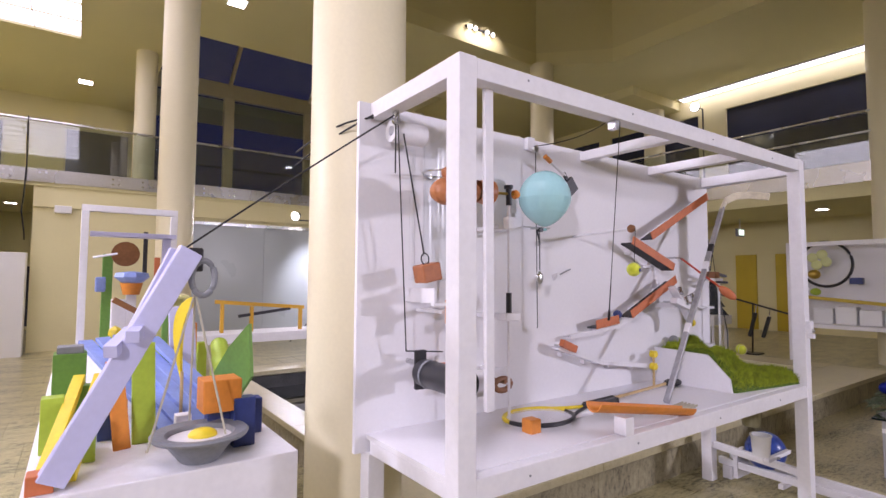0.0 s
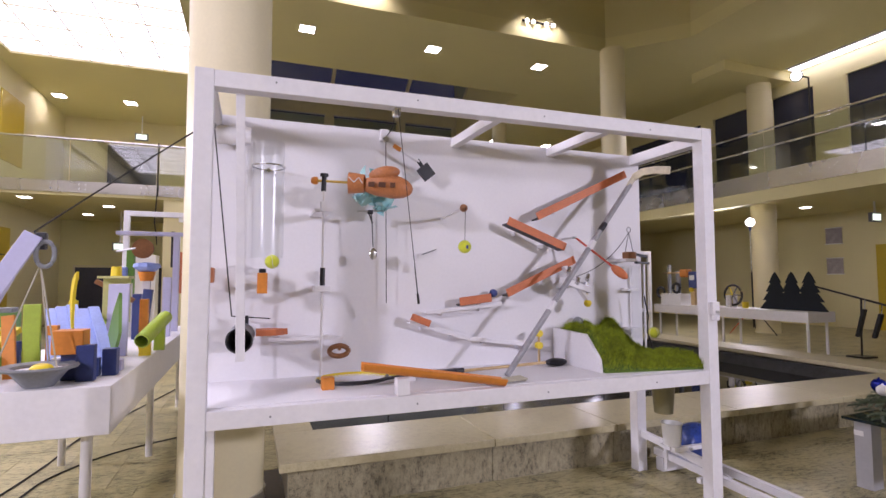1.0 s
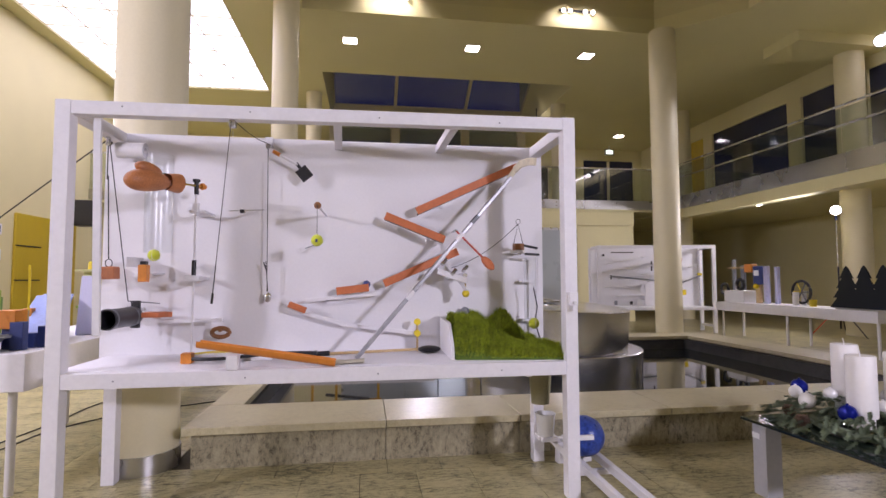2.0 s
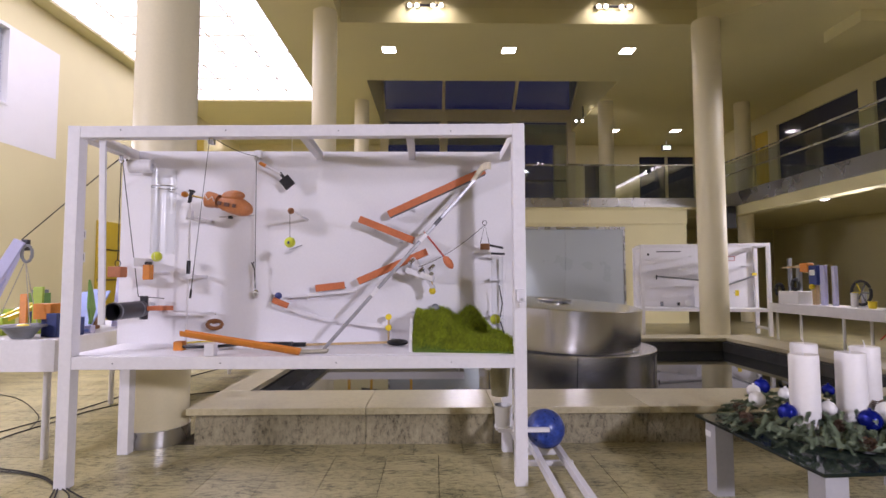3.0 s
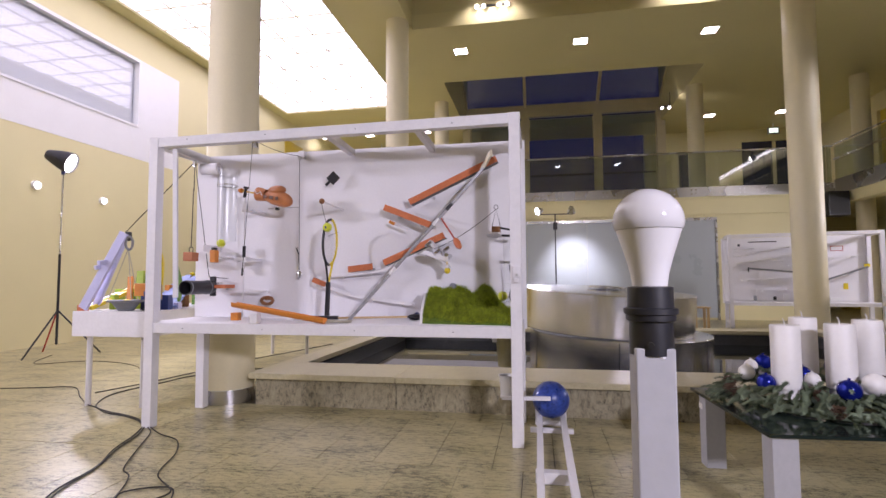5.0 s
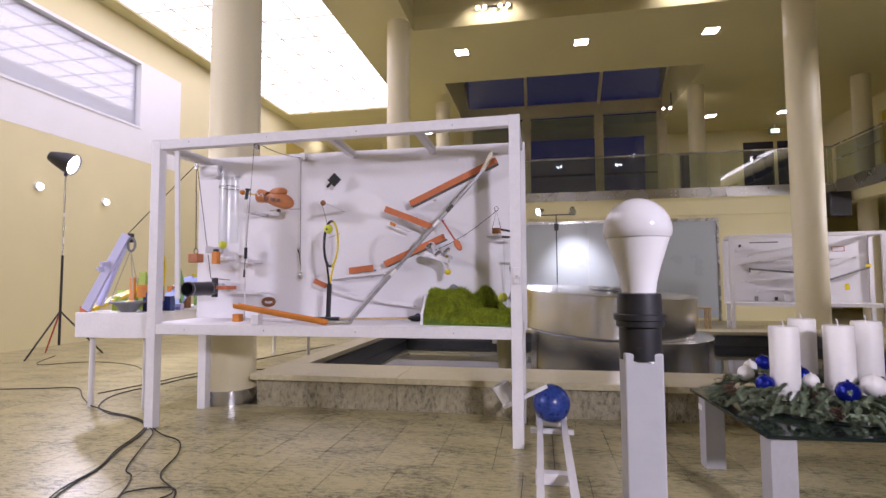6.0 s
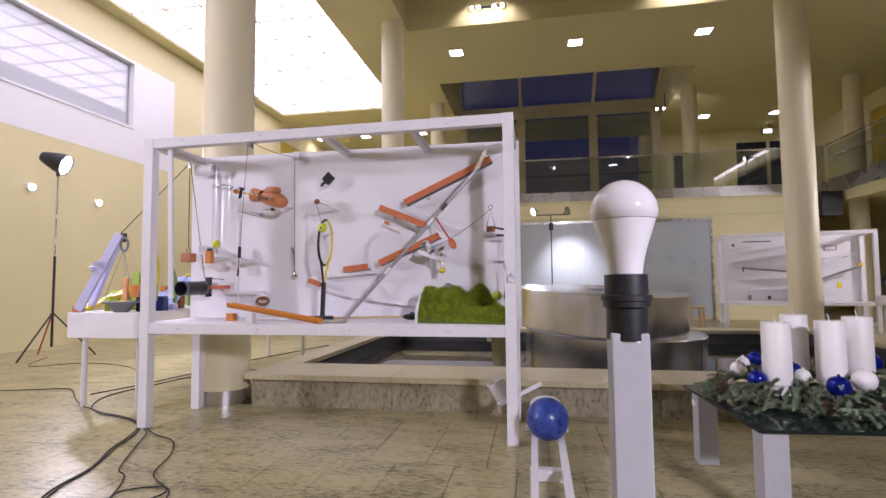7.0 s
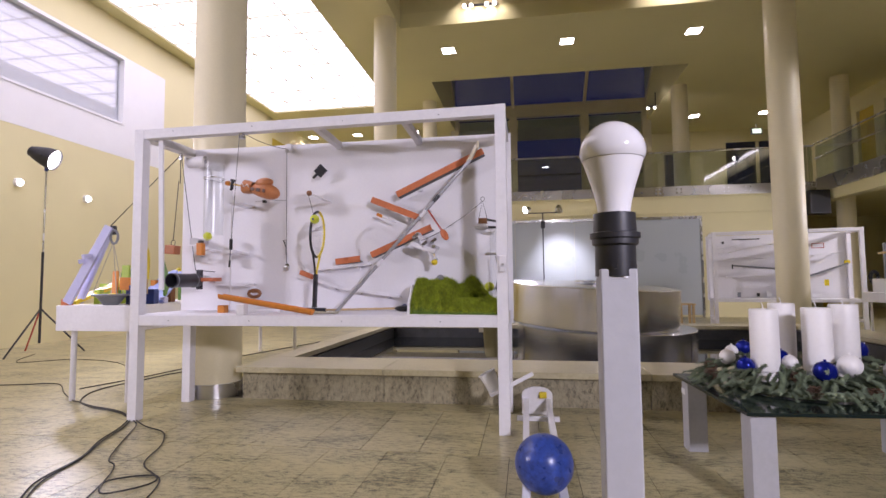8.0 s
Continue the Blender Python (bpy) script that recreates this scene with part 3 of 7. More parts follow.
def columns():
    spots = ((0.09, 0.885, 0.213, True), (0.09, 6.3, 0.22, False), (7.32, 6.6, 0.25, False), (6.85, 11.0, 0.2, False), (0.1, 11.0, 0.2, False), (11.5, 6.5, 0.26, False), (10.72, 11.07, 0.2, False))
    for i, (x, y, r, cuff) in enumerate(spots):
        base = 3.24 if y > 10.5 and x < 10 else 0
        col = thing("column_%d" % (i + 1), (x, y, base), "round cream column" + (" with a steel cuff at its foot" if cuff else ""), "column", "columns", "structure")
        bm = B()
        cyl(bm, (x, y, base), (x, y, CZ + 0.02), r, seg=56)
        part("shaft", bm, M_COLUMN, col, smooth=True)
        if cuff:
            bm = B()
            cyl(bm, (x, y, 0), (x, y, 0.115), r + 0.012, seg=56)
            part("cuff", bm, M_STEEL, col, "polished steel cuff", True)
    col = thing("column_8", (9.9, 1.25, 0), "round cream column", "column", "columns", "structure")
    bm = B()
    cyl(bm, (9.9, 1.25, 0), (9.9, 1.25, CZ + 0.02), 0.3, seg=48)
    part("shaft", bm, M_COLUMN, col, smooth=True)
    struct("ceiling_beam", boxes(((9.9, 6.05, 5.86), (12.0, 6.95, CZ + 0.004)), bevel=0.004), M_CEIL, "cream drop beam over the gallery column", "beam")


def downlight(x, y, w=0.27, z=CZ):
    d = thing("downlight", (x, y, z), "square recessed white ceiling light", "ceiling light", "square downlights")
    part("frame", boxes(((x - w / 2 - 0.02, y - w / 2 - 0.02, z - 0.012), (x + w / 2 + 0.02, y - w / 2, z - 0.001)), ((x - w / 2 - 0.02, y + w / 2, z - 0.012), (x + w / 2 + 0.02, y + w / 2 + 0.02, z - 0.001)),
                        ((x - w / 2 - 0.02, y - w / 2, z - 0.012), (x - w / 2, y + w / 2, z - 0.001)), ((x + w / 2, y - w / 2, z - 0.012), (x + w / 2 + 0.02, y + w / 2, z - 0.001))), M_PANEL, d)
    part("diffuser", boxes(((x - w / 2, y - w / 2, z - 0.008), (x + w / 2, y + w / 2, z - 0.003))), M_LAMP, d)


def well_spots(x):
    s = thing("spot_row", (x, 6.65, 6.42), "row of four small bright spotlights on the well's side", "spotlight", "spot rows")
    part("bracket", boxes(((x - 0.36, 6.62, 6.40), (x + 0.36, 6.69, 6.44)), bevel=0.006), M_DARKMETAL, s)
    for dx in (-0.3, -0.16, 0.14, 0.3):
        bm = B()
        cyl(bm, (x + dx, 6.60, 6.42), (x + dx, 6.555, 6.38), 0.03, 0.045, 14)
        part("lamp_head", bm, M_STEEL, s)
        bm = B()
        ball(bm, (x + dx, 6.55, 6.372), 0.036, 12)
        part("bulb", bm, M_SPOTLAMP, s, smooth=True)


def gallery_spots(x, y, z):
    s = thing("spot_pair", (x, y, z), "pair of small spotlights hanging under the gallery ceiling", "spotlight")
    part("stem", boxes(((x + 0.1, y - 0.01, z), (x + 0.12, y + 0.01, CZ))), M_DARKMETAL, s)
    part("bar", boxes(((x - 0.12, y - 0.012, z - 0.012), (x + 0.13, y + 0.012, z + 0.012))), M_DARKMETAL, s)
    for dx in (-0.1, 0.08):
        bm = B()
        ball(bm, (x + dx, y - 0.03, z - 0.04), 0.035, 12)
        part("bulb", bm, M_SPOTLAMP, s, smooth=True)


def pool():
    # granite kerb: a side course and an overhanging top course, in stones
    k = thing("pool_kerb", (3.6, 0.98, 0), "low granite kerb round the pool", "pool kerb", kind="structure")
    xs = [0.42, 1.62, 2.52, 3.62, 4.78, 5.9, 7.08]
    for a, b in zip(xs, xs[1:]):
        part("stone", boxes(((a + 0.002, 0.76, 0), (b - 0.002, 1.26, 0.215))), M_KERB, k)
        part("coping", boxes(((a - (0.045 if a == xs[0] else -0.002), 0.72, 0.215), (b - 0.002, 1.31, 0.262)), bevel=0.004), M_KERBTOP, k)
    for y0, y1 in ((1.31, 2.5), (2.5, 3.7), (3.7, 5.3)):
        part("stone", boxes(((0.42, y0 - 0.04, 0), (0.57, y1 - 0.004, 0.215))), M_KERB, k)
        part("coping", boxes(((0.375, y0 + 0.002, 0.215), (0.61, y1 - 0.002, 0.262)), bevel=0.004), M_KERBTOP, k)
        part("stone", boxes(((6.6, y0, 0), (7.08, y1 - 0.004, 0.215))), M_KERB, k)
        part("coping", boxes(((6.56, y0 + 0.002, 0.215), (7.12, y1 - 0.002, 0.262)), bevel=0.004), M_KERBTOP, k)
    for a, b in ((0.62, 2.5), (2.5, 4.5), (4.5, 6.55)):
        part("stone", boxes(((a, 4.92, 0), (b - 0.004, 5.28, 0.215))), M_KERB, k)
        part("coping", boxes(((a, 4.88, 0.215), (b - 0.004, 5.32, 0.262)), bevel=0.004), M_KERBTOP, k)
    struct("pool_basin", boxes(((0.45, 0.9, -0.6), (6.95, 5.15, -0.4)), ((0.5, 1.2, -0.4), (0.62, 5.0, 0.2)), ((6.5, 1.2, -0.4), (6.62, 5.0, 0.2)), ((0.62, 1.2, -0.4), (6.5, 1.27, 0.2)),
                               ((0.62, 4.9, -0.4), (6.5, 5.0, 0.2))), M_WATERWALL, "dark stone pool basin", "pool basin")
    m = bpy.data.materials.new("still_water")
    m.use_nodes = True
    b = m.node_tree.nodes["Principled BSDF"]
    b.inputs["Base Color"].default_value = (0.012, 0.014, 0.013, 1)
    b.inputs["Roughness"].default_value, b.inputs["IOR"].default_value, b.inputs["Specular IOR Level"].default_value = 0.03, 1.33, 0.8
    n, bp = m.node_tree.nodes.new("ShaderNodeTexNoise"), m.node_tree.nodes.new("ShaderNodeBump")
    n.inputs["Scale"].default_value, bp.inputs["Strength"].default_value, bp.inputs["Distance"].default_value = 2.5, 0.03, 0.01
    m.node_tree.links.new(n.outputs["Fac"], bp.inputs["Height"]), m.node_tree.links.new(bp.outputs["Normal"], b.inputs["Normal"])
    struct("water", boxes(((0.6, 1.26, 0.03), (6.52, 4.92, 0.06))), m, "still dark water that mirrors the hall", "water")
    # steel drums of the fountain
    f = thing("fountain", (3.55, 3.1, 0.03), "fountain of two stacked tilted stainless steel drums", "fountain")
    m1 = Matrix.Translation((3.62, 3.12, 0.0)) @ Euler((radians(1), radians(1.5), 0)).to_matrix().to_4x4()
    bm = B()
    lathe(bm, [(0, 0.0), (1.0, 0.0), (1.0, 0.412), (0.995, 0.418), (0.9, 0.418), (0, 0.40)], m1, 96)
    part("lower_drum", bm, M_DRUM, f, smooth=True)
    m2 = Matrix.Translation((3.48, 3.08, 0.46)) @ Euler((radians(2.5), radians(3.2), 0)).to_matrix().to_4x4()
    bm = B()
    lathe(bm, [(0, 0.0), (0.955, 0.0), (0.96, 0.006), (0.96, 0.424), (0.955, 0.43), (0.86, 0.435), (0, 0.445)], m2, 96)
    part("upper_drum", bm, M_DRUM, f, smooth=True)
    bm = B()
    lathe(bm, [(0.06, 0.45), (0.2, 0.46), (0.2, 0.475), (0.06, 0.475)], m2, 32)
    part("nozzle_plate", bm, M_STEEL, f, smooth=True)
    for a in range(6):
        c, s_ = math.cos(a * 1.047 + 0.4), math.sin(a * 1.047 + 0.4)
        bm = B()
        bar(bm, m1 @ Vector((1.002 * c, 1.002 * s_, 0.01)), m1 @ Vector((1.002 * c, 1.002 * s_, 0.40)), 0.006, 0.006)
        part("seam", bm, M_DARKMETAL, f)


hall()
windows_and_doors()
columns()
for dx, dy in ((1.13, 7.80), (3.70, 7.80), (6.26, 7.80), (8.05, 13.72), (10.1, 13.72), (-0.94, 13.72), (-2.97, 13.72), (-4.6, 13.72)):
    downlight(dx, dy)
# under the galleries; the last two are added to brighten the west corridor
for dx, dy, dz in ((-3.0, 12.0, 3.0), (-1.0, 12.6, 3.0), (11.0, 2.0, 2.98), (11.0, 4.6, 2.98), (12.8, 3.2, 2.98), (11.0, 8.6, 2.98), (12.8, 6.4, 2.98), (9.2, 12.6, 3.0), (-4.3, 11.0, 3.0), (12.8, 0.4, 2.98), (-2.2, 13.6, 3.0), (-3.9, 13.9, 3.0)):
    downlight(dx, dy, 0.2, dz)
for sx in (1.93, 5.55):
    well_spots(sx)
gallery_spots(6.22, 11.35, 5.68)
pool()

# ---- the exhibit: a timber frame with a shelf and a back board ----
W, D, H, SH = 2.63, 0.64, 2.05, 0.73


def exhibit_frame():
    f = thing("exhibit_frame", (1.3, 0.3, 0), "open white timber frame with shelf and back board", "display frame")
    for x, y, z1 in ((0, 0, H - 0.005), (W - 0.07, 0, H + 0.018), (0, 0.57, 0.66), (W - 0.07, 0.57, 0.66)):
        part("post", boxes(((x, y, 0), (x + 0.07, y + 0.07, z1)), bevel=0.003), M_WHITE, f)
    bm = B()
    bar(bm, (0.0701, 0.035, H - 0.041), (W - 0.0701, 0.035, H - 0.018), 0.066, 0.068, 0.003)
    part("top_rail", bm, M_WHITE, f)
    for x in (0.002, W - 0.068):
        part("side_rail", boxes(((x, 0.0702, H - 0.068), (x + 0.066, 0.598, H - 0.004)), bevel=0.003), M_WHITE, f)
    for x0, x1 in ((1.33, 1.31), (1.96, 1.95)):
        bm = B()
        bar(bm, (x0, 0.068, H - 0.035), (x1, 0.598, H - 0.035), 0.045, 0.05, 0.003)
        part("cross_bar", bm, M_WHITE, f)
    part("shelf_rail", boxes(((0.0701, 0.003, 0.655), (W - 0.0701, 0.05, SH - 0.003)), bevel=0.003), M_WHITE, f)
    for x in (0.004, W - 0.05):
        part("shelf_side", boxes(((x, 0.0703, 0.66), (x + 0.046, 0.569, SH - 0.02)), bevel=0.003), M_WHITE, f)
    part("shelf", boxes(((0.0705, 0.05, SH - 0.018), (W - 0.0705, 0.60, SH)), ((0.003, 0.0708, SH - 0.018), (0.0704, 0.60, SH)), ((W - 0.0704, 0.0708, SH - 0.018), (W - 0.003, 0.60, SH))), M_BOARD, f)
    part("back_board", boxes(((-0.045, 0.601, 0.66), (W + 0.015, 0.622, 2.048))), M_BOARD, f, "white back board")
    for x in (0.3, 0.9, 1.55, 2.2):
        for z in (H - 0.03, 0.69):
            bm = B()
            cyl(bm, (x, 0.0005, z), (x, 0.004, z), 0.004, seg=10)
            part("screw_head", bm, M_GREY, f)
    bm = B()
    bar(bm, (W - 0.035, 0.569, 0.238), (W - 0.035, 0.0705, 0.205), 0.035, 0.042, 0.003)
    part("lower_brace", bm, M_WHITE, f)
    bm = B()
    bar(bm, (0.165, 0.06, 1.98), (0.185, 0.075, 0.90), 0.035, 0.018, 0.002, (0, 1, 0))
    part("hanging_slat", bm, M_WHITE, f)


def channel(name, p0, p1, w, lip, label, mat_lip=None, mat_bed=None, cat="ramp"):
    """A sloped gutter: a dark bed with a coloured front lip and a bracket to the board."""
    p0, p1 = Vector(p0), Vector(p1)
    t = thing(name, p0, label, cat, "marble ramps")
    m = turned(p0, p1)
    d = (p1 - p0).length
    bm = B()
    box(bm, (0, -w / 2 - 0.006, -0.012), (d, -w / 2, lip), 0.0015, m)
    part("front_lip", bm, mat_lip or M_ORANGE, t)
    bm = B()
    box(bm, (0.001, -w / 2 + 0.0005, -0.011), (d - 0.001, w / 2, -0.003), 0, m)
    part("bed", bm, mat_bed or M_DARKMETAL, t)
    for s in (0.25, 0.75):
        q = p0.lerp(p1, s)
        bm = boxes(((q.x - 0.01, q.y + w / 2 - 0.002, q.z - 0.03), (q.x + 0.01, 0.6005, q.z - 0.012)))
        part("bracket", bm, M_WHITE, t)
    return t


def tennis_ball(name, c, label, base=None, r=0.033):
    t = thing(name, base or c, label, "tennis ball", "tennis balls")
    bm = B()
    ball(bm, c, r, 28)
    core = part("felt", bm, M_TENNIS, t, smooth=True)
    pts = []
    for i in range(48):
        a = 2 * math.pi * i / 48
        v = Vector((math.cos(a) + 0.35 * math.cos(3 * a), math.sin(a) - 0.35 * math.sin(3 * a), 0.95 * math.sin(2 * a))).normalized()
        pts.append(Vector(c) + v * (r + 0.0003))
    bm = B()
    pipe(bm, pts, 0.0011, 5, True)
    part("seam", bm, M_WHITE, t)
    return t


def boxing_glove():
    """Glove on a pivoting arm; the arm points along +x from the pivot at the origin."""
    t = thing("boxing_glove", (0, 0, 0), "worn brown leather boxing glove on a brass swing arm", "boxing glove")
    bm = B()
    pipe(bm, [(-0.03, 0, 0), (0.15, 0, -0.004)], 0.006, 10)
    part("arm", bm, M_BRASS, t, smooth=True)
    bm = B()
    lathe(bm, [(0, -0.05), (0.012, -0.05), (0.012, 0.02), (0.02, 0.022), (0.02, 0.035), (0, 0.037)], None, 16)
    part("pivot", bm, M_DARKMETAL, t, smooth=True)
    bm = B()
    lathe(bm, [(0, 0), (0.016, 0.0), (0.02, 0.012), (0.014, 0.03), (0, 0.034)], Matrix.Translation((-0.03, 0, 0)) @ Euler((0, radians(-90), 0)).to_matrix().to_4x4(), 16)
    part("knob", bm, M_AMBER, t, smooth=True)
    bm = B()
    lathe(bm, [(0.03, 0.0), (0.052, 0.0), (0.05, 0.03), (0.045, 0.06), (0.044, 0.075)], Matrix.Translation((0.12, 0, -0.005)) @ Euler((0, radians(90), 0)).to_matrix().to_4x4(), 24)
    part("cuff", bm, M_GLOVE, t, smooth=True)
    bm = B()
    ball(bm, (0, 0, 0), 1, 32)
    for v in bm.verts:
        x, y, z = v.co
        taper = 0.72 + 0.28 * (x + 1) / 2
        v.co = (0.300 + 0.130 * x, 0.062 * y * taper, -0.012 + (0.066 * z * taper) - 0.012 * max(0, x))
    part("fist", bm, M_GLOVE, t, smooth=True)
    bm = B()
    ball(bm, (0, 0, 0), 1, 24)
    for v in bm.verts:
        x, y, z = v.co
        v.co = (0.29 + 0.075 * x, -0.012 + 0.035 * y, 0.045 + 0.036 * z + 0.012 * x)
    part("thumb", bm, M_GLOVE, t, smooth=True)
    for x0, w in ((0.235, 0.030), (0.285, 0.034), (0.335, 0.024)):
        bm = B()
        box(bm, (x0 - w / 2, -0.064, -0.03), (x0 + w / 2, -0.0585, -0.006), 0.002)
        part("print_bar", bm, M_GLOVEDARK, t)
    bm = B()
    pipe(bm, [(0.125, -0.05, 0.015), (0.15, -0.052, -0.01), (0.172, -0.048, 0.014), (0.19, -0.047, -0.012)], 0.003, 6)
    part("lace", bm, M_WHITE, t)
    return t


def balloon():
    """A round balloon in separate skin pieces, with its neck."""
    c = Vector((0.809, 0.41, 1.71))
    t = thing("balloon", c, "pale teal rubber balloon held by a clip", "balloon")
    shards = []
    nu, nv = 12, 6
    prof = []
    for j in range(nv * 3 + 1):
        a = math.pi * j / (nv * 3)
        r, z = 0.120 * math.sin(a), 0.130 * math.cos(a)
        if z < 0:
            r *= 1 - 0.32 * (z / 0.130) ** 2
        prof.append((max(r, 0.0), z))
    for i in range(nu):
        for j in range(nv):
            bm = B()
            grid = []
            for jj in range(4):
                r, z = prof[j * 3 + jj]
                grid.append([bm.verts.new((r * math.cos(2 * math.pi * (i * 3 + k) / (nu * 3)), r * math.sin(2 * math.pi * (i * 3 + k) / (nu * 3)), z)) for k in range(4)])
            for jj in range(3):
                for k in range(3):
                    bm.faces.new((grid[jj][k], grid[jj + 1][k], grid[jj + 1][k + 1], grid[jj][k + 1]))
            bmesh.ops.remove_doubles(bm, verts=bm.verts, dist=1e-5)
            for v in bm.verts:
                v.co += c
            mid_ = sum((v.co for v in bm.verts), Vector()) / len(bm.verts) - c
            shards.append((part("skin_piece", bm, M_TEAL, t, smooth=True), mid_))
    bm = B()
    lathe(bm, [(0.006, -0.150), (0.012, -0.146), (0.006, -0.138)], Matrix.Translation(c), 16)
    shards.append((part("neck", bm, M_TEAL, t, smooth=True), Vector((0, 0, -0.14))))
    return t, shards


weight = None


def left_side():
    # pulley with its hanging weight and cords
    p = thing("pulley", (0.035, 0.45, 1.93), "small steel pulley on the side rail with a tied cord", "pulley")
    bm = B()
    lathe(bm, [(0.004, -0.006), (0.016, -0.006), (0.011, 0), (0.016, 0.006), (0.004, 0.006)], Matrix.Translation((0.035, 0.45, 1.945)) @ Euler((radians(90), 0, 0)).to_matrix().to_4x4(), 20)
    part("wheel", bm, M_STEEL, p, smooth=True)
    part("bracket", boxes(((0.027, 0.438, 1.94), (0.031, 0.462, 1.985)), ((0.039, 0.438, 1.94), (0.043, 0.462, 1.985))), M_STEEL, p)
    bm = B()
    pipe(bm, bez((0.03, 0.45, 1.965), (-0.3, 0.5, 1.72), (-0.665, 0.545, 1.43), 8), 0.0035, 6)
    part("outer_cord", bm, M_CORD, p)
    bm = B()
    pipe(bm, [(0.045, 0.45, 1.93), (0.135, 0.522, 1.05)], 0.003, 6)
    part("roller_cord", bm, M_CORD, p)
    bm = B()
    pipe(bm, [(0.135, 0.522, 1.05), (0.31, 0.515, 1.035)], 0.003, 6)
    part("lower_cord", bm, M_CORD, p)
    bm = B()
    pipe(bm, [(0.035, 0.45, 1.94), (0.035, 0.45, 1.74)], 0.0033, 6)
    part("weight_cord", bm, M_CORD, p)
    global weight
    w = weight = thing("hanging_weight", (0.035, 0.45, 1.93), "terracotta block weight with a hook hanging on a cord", "weight")
    bm = B()
    pipe(bm, [(0.035, 0.45, 1.76), (0.035, 0.45, 1.29)], 0.0035, 6)
    part("cord", bm, M_CORD, w)
    part("block", boxes(((-0.006, 0.41, 1.175), (0.078, 0.49, 1.245)), bevel=0.006), M_TERRA, w, "terracotta coloured block")
    bm = B()
    pipe(bm, ring_points((0.036, 0.45, 1.265), 0.018, 0.022, 16, "y"), 0.003, 6, True)
    part("hook", bm, M_DARKMETAL, w)
    # clear tube
    t = thing("acrylic_tube", (0.29, 0.50, 1.30), "clear upright acrylic tube clamped to the board", "tube")
    bm = B()
    lathe(bm, [(0.075, 1.33), (0.075, 1.9), (0.071, 1.9), (0.071, 1.33), (0.075, 1.33)], Matrix.Translation((0.29, 0.51, 0)), 40)
    ob = part("tube", bm, M_CLEAR, t, smooth=True)
    ob.visible_shadow = False
    bm = B()
    pipe(bm, ring_points((0.29, 0.51, 1.78), 0.078, 0.078, 32, "z"), 0.004, 6, True)
    cyl(bm, (0.29, 0.585, 1.78), (0.29, 0.601, 1.78), 0.01)
    part("clamp_ring", bm, M_STEEL, t, smooth=True)
    bm = B()
    cyl(bm, (0.20, 0.59, 1.33), (0.20, 0.59, 1.88), 0.012)
    part("side_pipe", bm, M_CLEAR, t, smooth=True).visible_shadow = False
    t = thing("paper_roll", (0.13, 0.5, 1.9), "white paper roll under the top rail", "paper roll")
    bm = B()
    lathe(bm, [(0.02, -0.075), (0.045, -0.075), (0.045, 0.075), (0.02, 0.075), (0.02, -0.075)], Matrix.Translation((0.13, 0.52, 1.925)) @ Euler((0, radians(90), 0)).to_matrix().to_4x4(), 28)
    part("roll", bm, M_WHITE, t, smooth=True)
    bm = B()
    cyl(bm, (0.13, 0.55, 1.925), (0.13, 0.602, 1.925), 0.01)
    part("holder", bm, M_STEEL, t)
    # catch with the orange clip and ball
    t = thing("ball_catch", (0.27, 0.40, 1.15), "orange clip on a small white bracket", "bracket")
    part("clip", boxes(((0.245, 0.365, 1.16), (0.29, 0.415, 1.255)), bevel=0.004), M_AMBER, t)
    part("cap", boxes(((0.252, 0.372, 1.256), (0.283, 0.408, 1.275)), bevel=0.003), M_BLACK, t)
    part("bracket", boxes(((0.17, 0.38, 1.232), (0.244, 0.402, 1.244)), ((0.17, 0.38, 1.244), (0.18, 0.601, 1.30)), ((0.23, 0.416, 1.2), (0.30, 0.601, 1.212))), M_WHITE, t)
    tennis_ball("tennis_ball", (0.31, 0.41, 1.309), "yellow tennis ball resting on the orange clip")
    # roller drum stand and red arrow
    t = thing("arrow_pointer", (0.4, 0.5, 0.93), "long white lever arm with a red pointed plate", "lever")
    part("arm", boxes(((0.30, 0.485, 0.925), (0.66, 0.50, 0.945)), bevel=0.002), M_WHITE, t)
    bm = B()
    slab(bm, [(0.245, 0.43), (0.335, 0.43), (0.39, 0.48), (0.335, 0.53), (0.245, 0.53)], 0.960, 0.988)
    part("pointed_plate", bm, M_ORANGE, t, "orange-red pointed plate")
    part("mount", boxes(((0.29, 0.47, 0.9455), (0.32, 0.51, 0.9598)), bevel=0.002), M_WHITE, t)
    part("bracket", boxes(((0.33, 0.5005, 0.928), (0.36, 0.601, 0.942)), ((0.58, 0.5005, 0.928), (0.61, 0.601, 0.942))), M_WHITE, t)
    # white rod that carries the glove
    t = thing("pivot_stand", (0.53, 0.355, SH), "thin white rod with a white holder and black grip", "stand")
    bm = B()
    cyl(bm, (0.535, 0.358, SH), (0.54, 0.363, 1.655), 0.006, seg=12)
    part("rod", bm, M_WHITE, t, smooth=True)
    part("holder", boxes(((0.495, 0.33, 1.165), (0.575, 0.39, 1.195)), ((0.515, 0.39, 1.17), (0.555, 0.601, 1.19)), bevel=0.003), M_WHITE, t)
    bm = B()
    cyl(bm, (0.537, 0.36, 1.196), (0.538, 0.361, 1.28), 0.012)
    part("grip", bm, M_BLACK, t, smooth=True)
    part("upper_bracket", boxes(((0.50, 0.38, 1.55), (0.58, 0.601, 1.565)), ((0.525, 0.345, 1.55), (0.555, 0.38, 1.60))), M_WHITE, t)
    t = thing("wooden_cube", (0.55, 0.245, SH), "small orange wooden cube on the shelf", "cube")
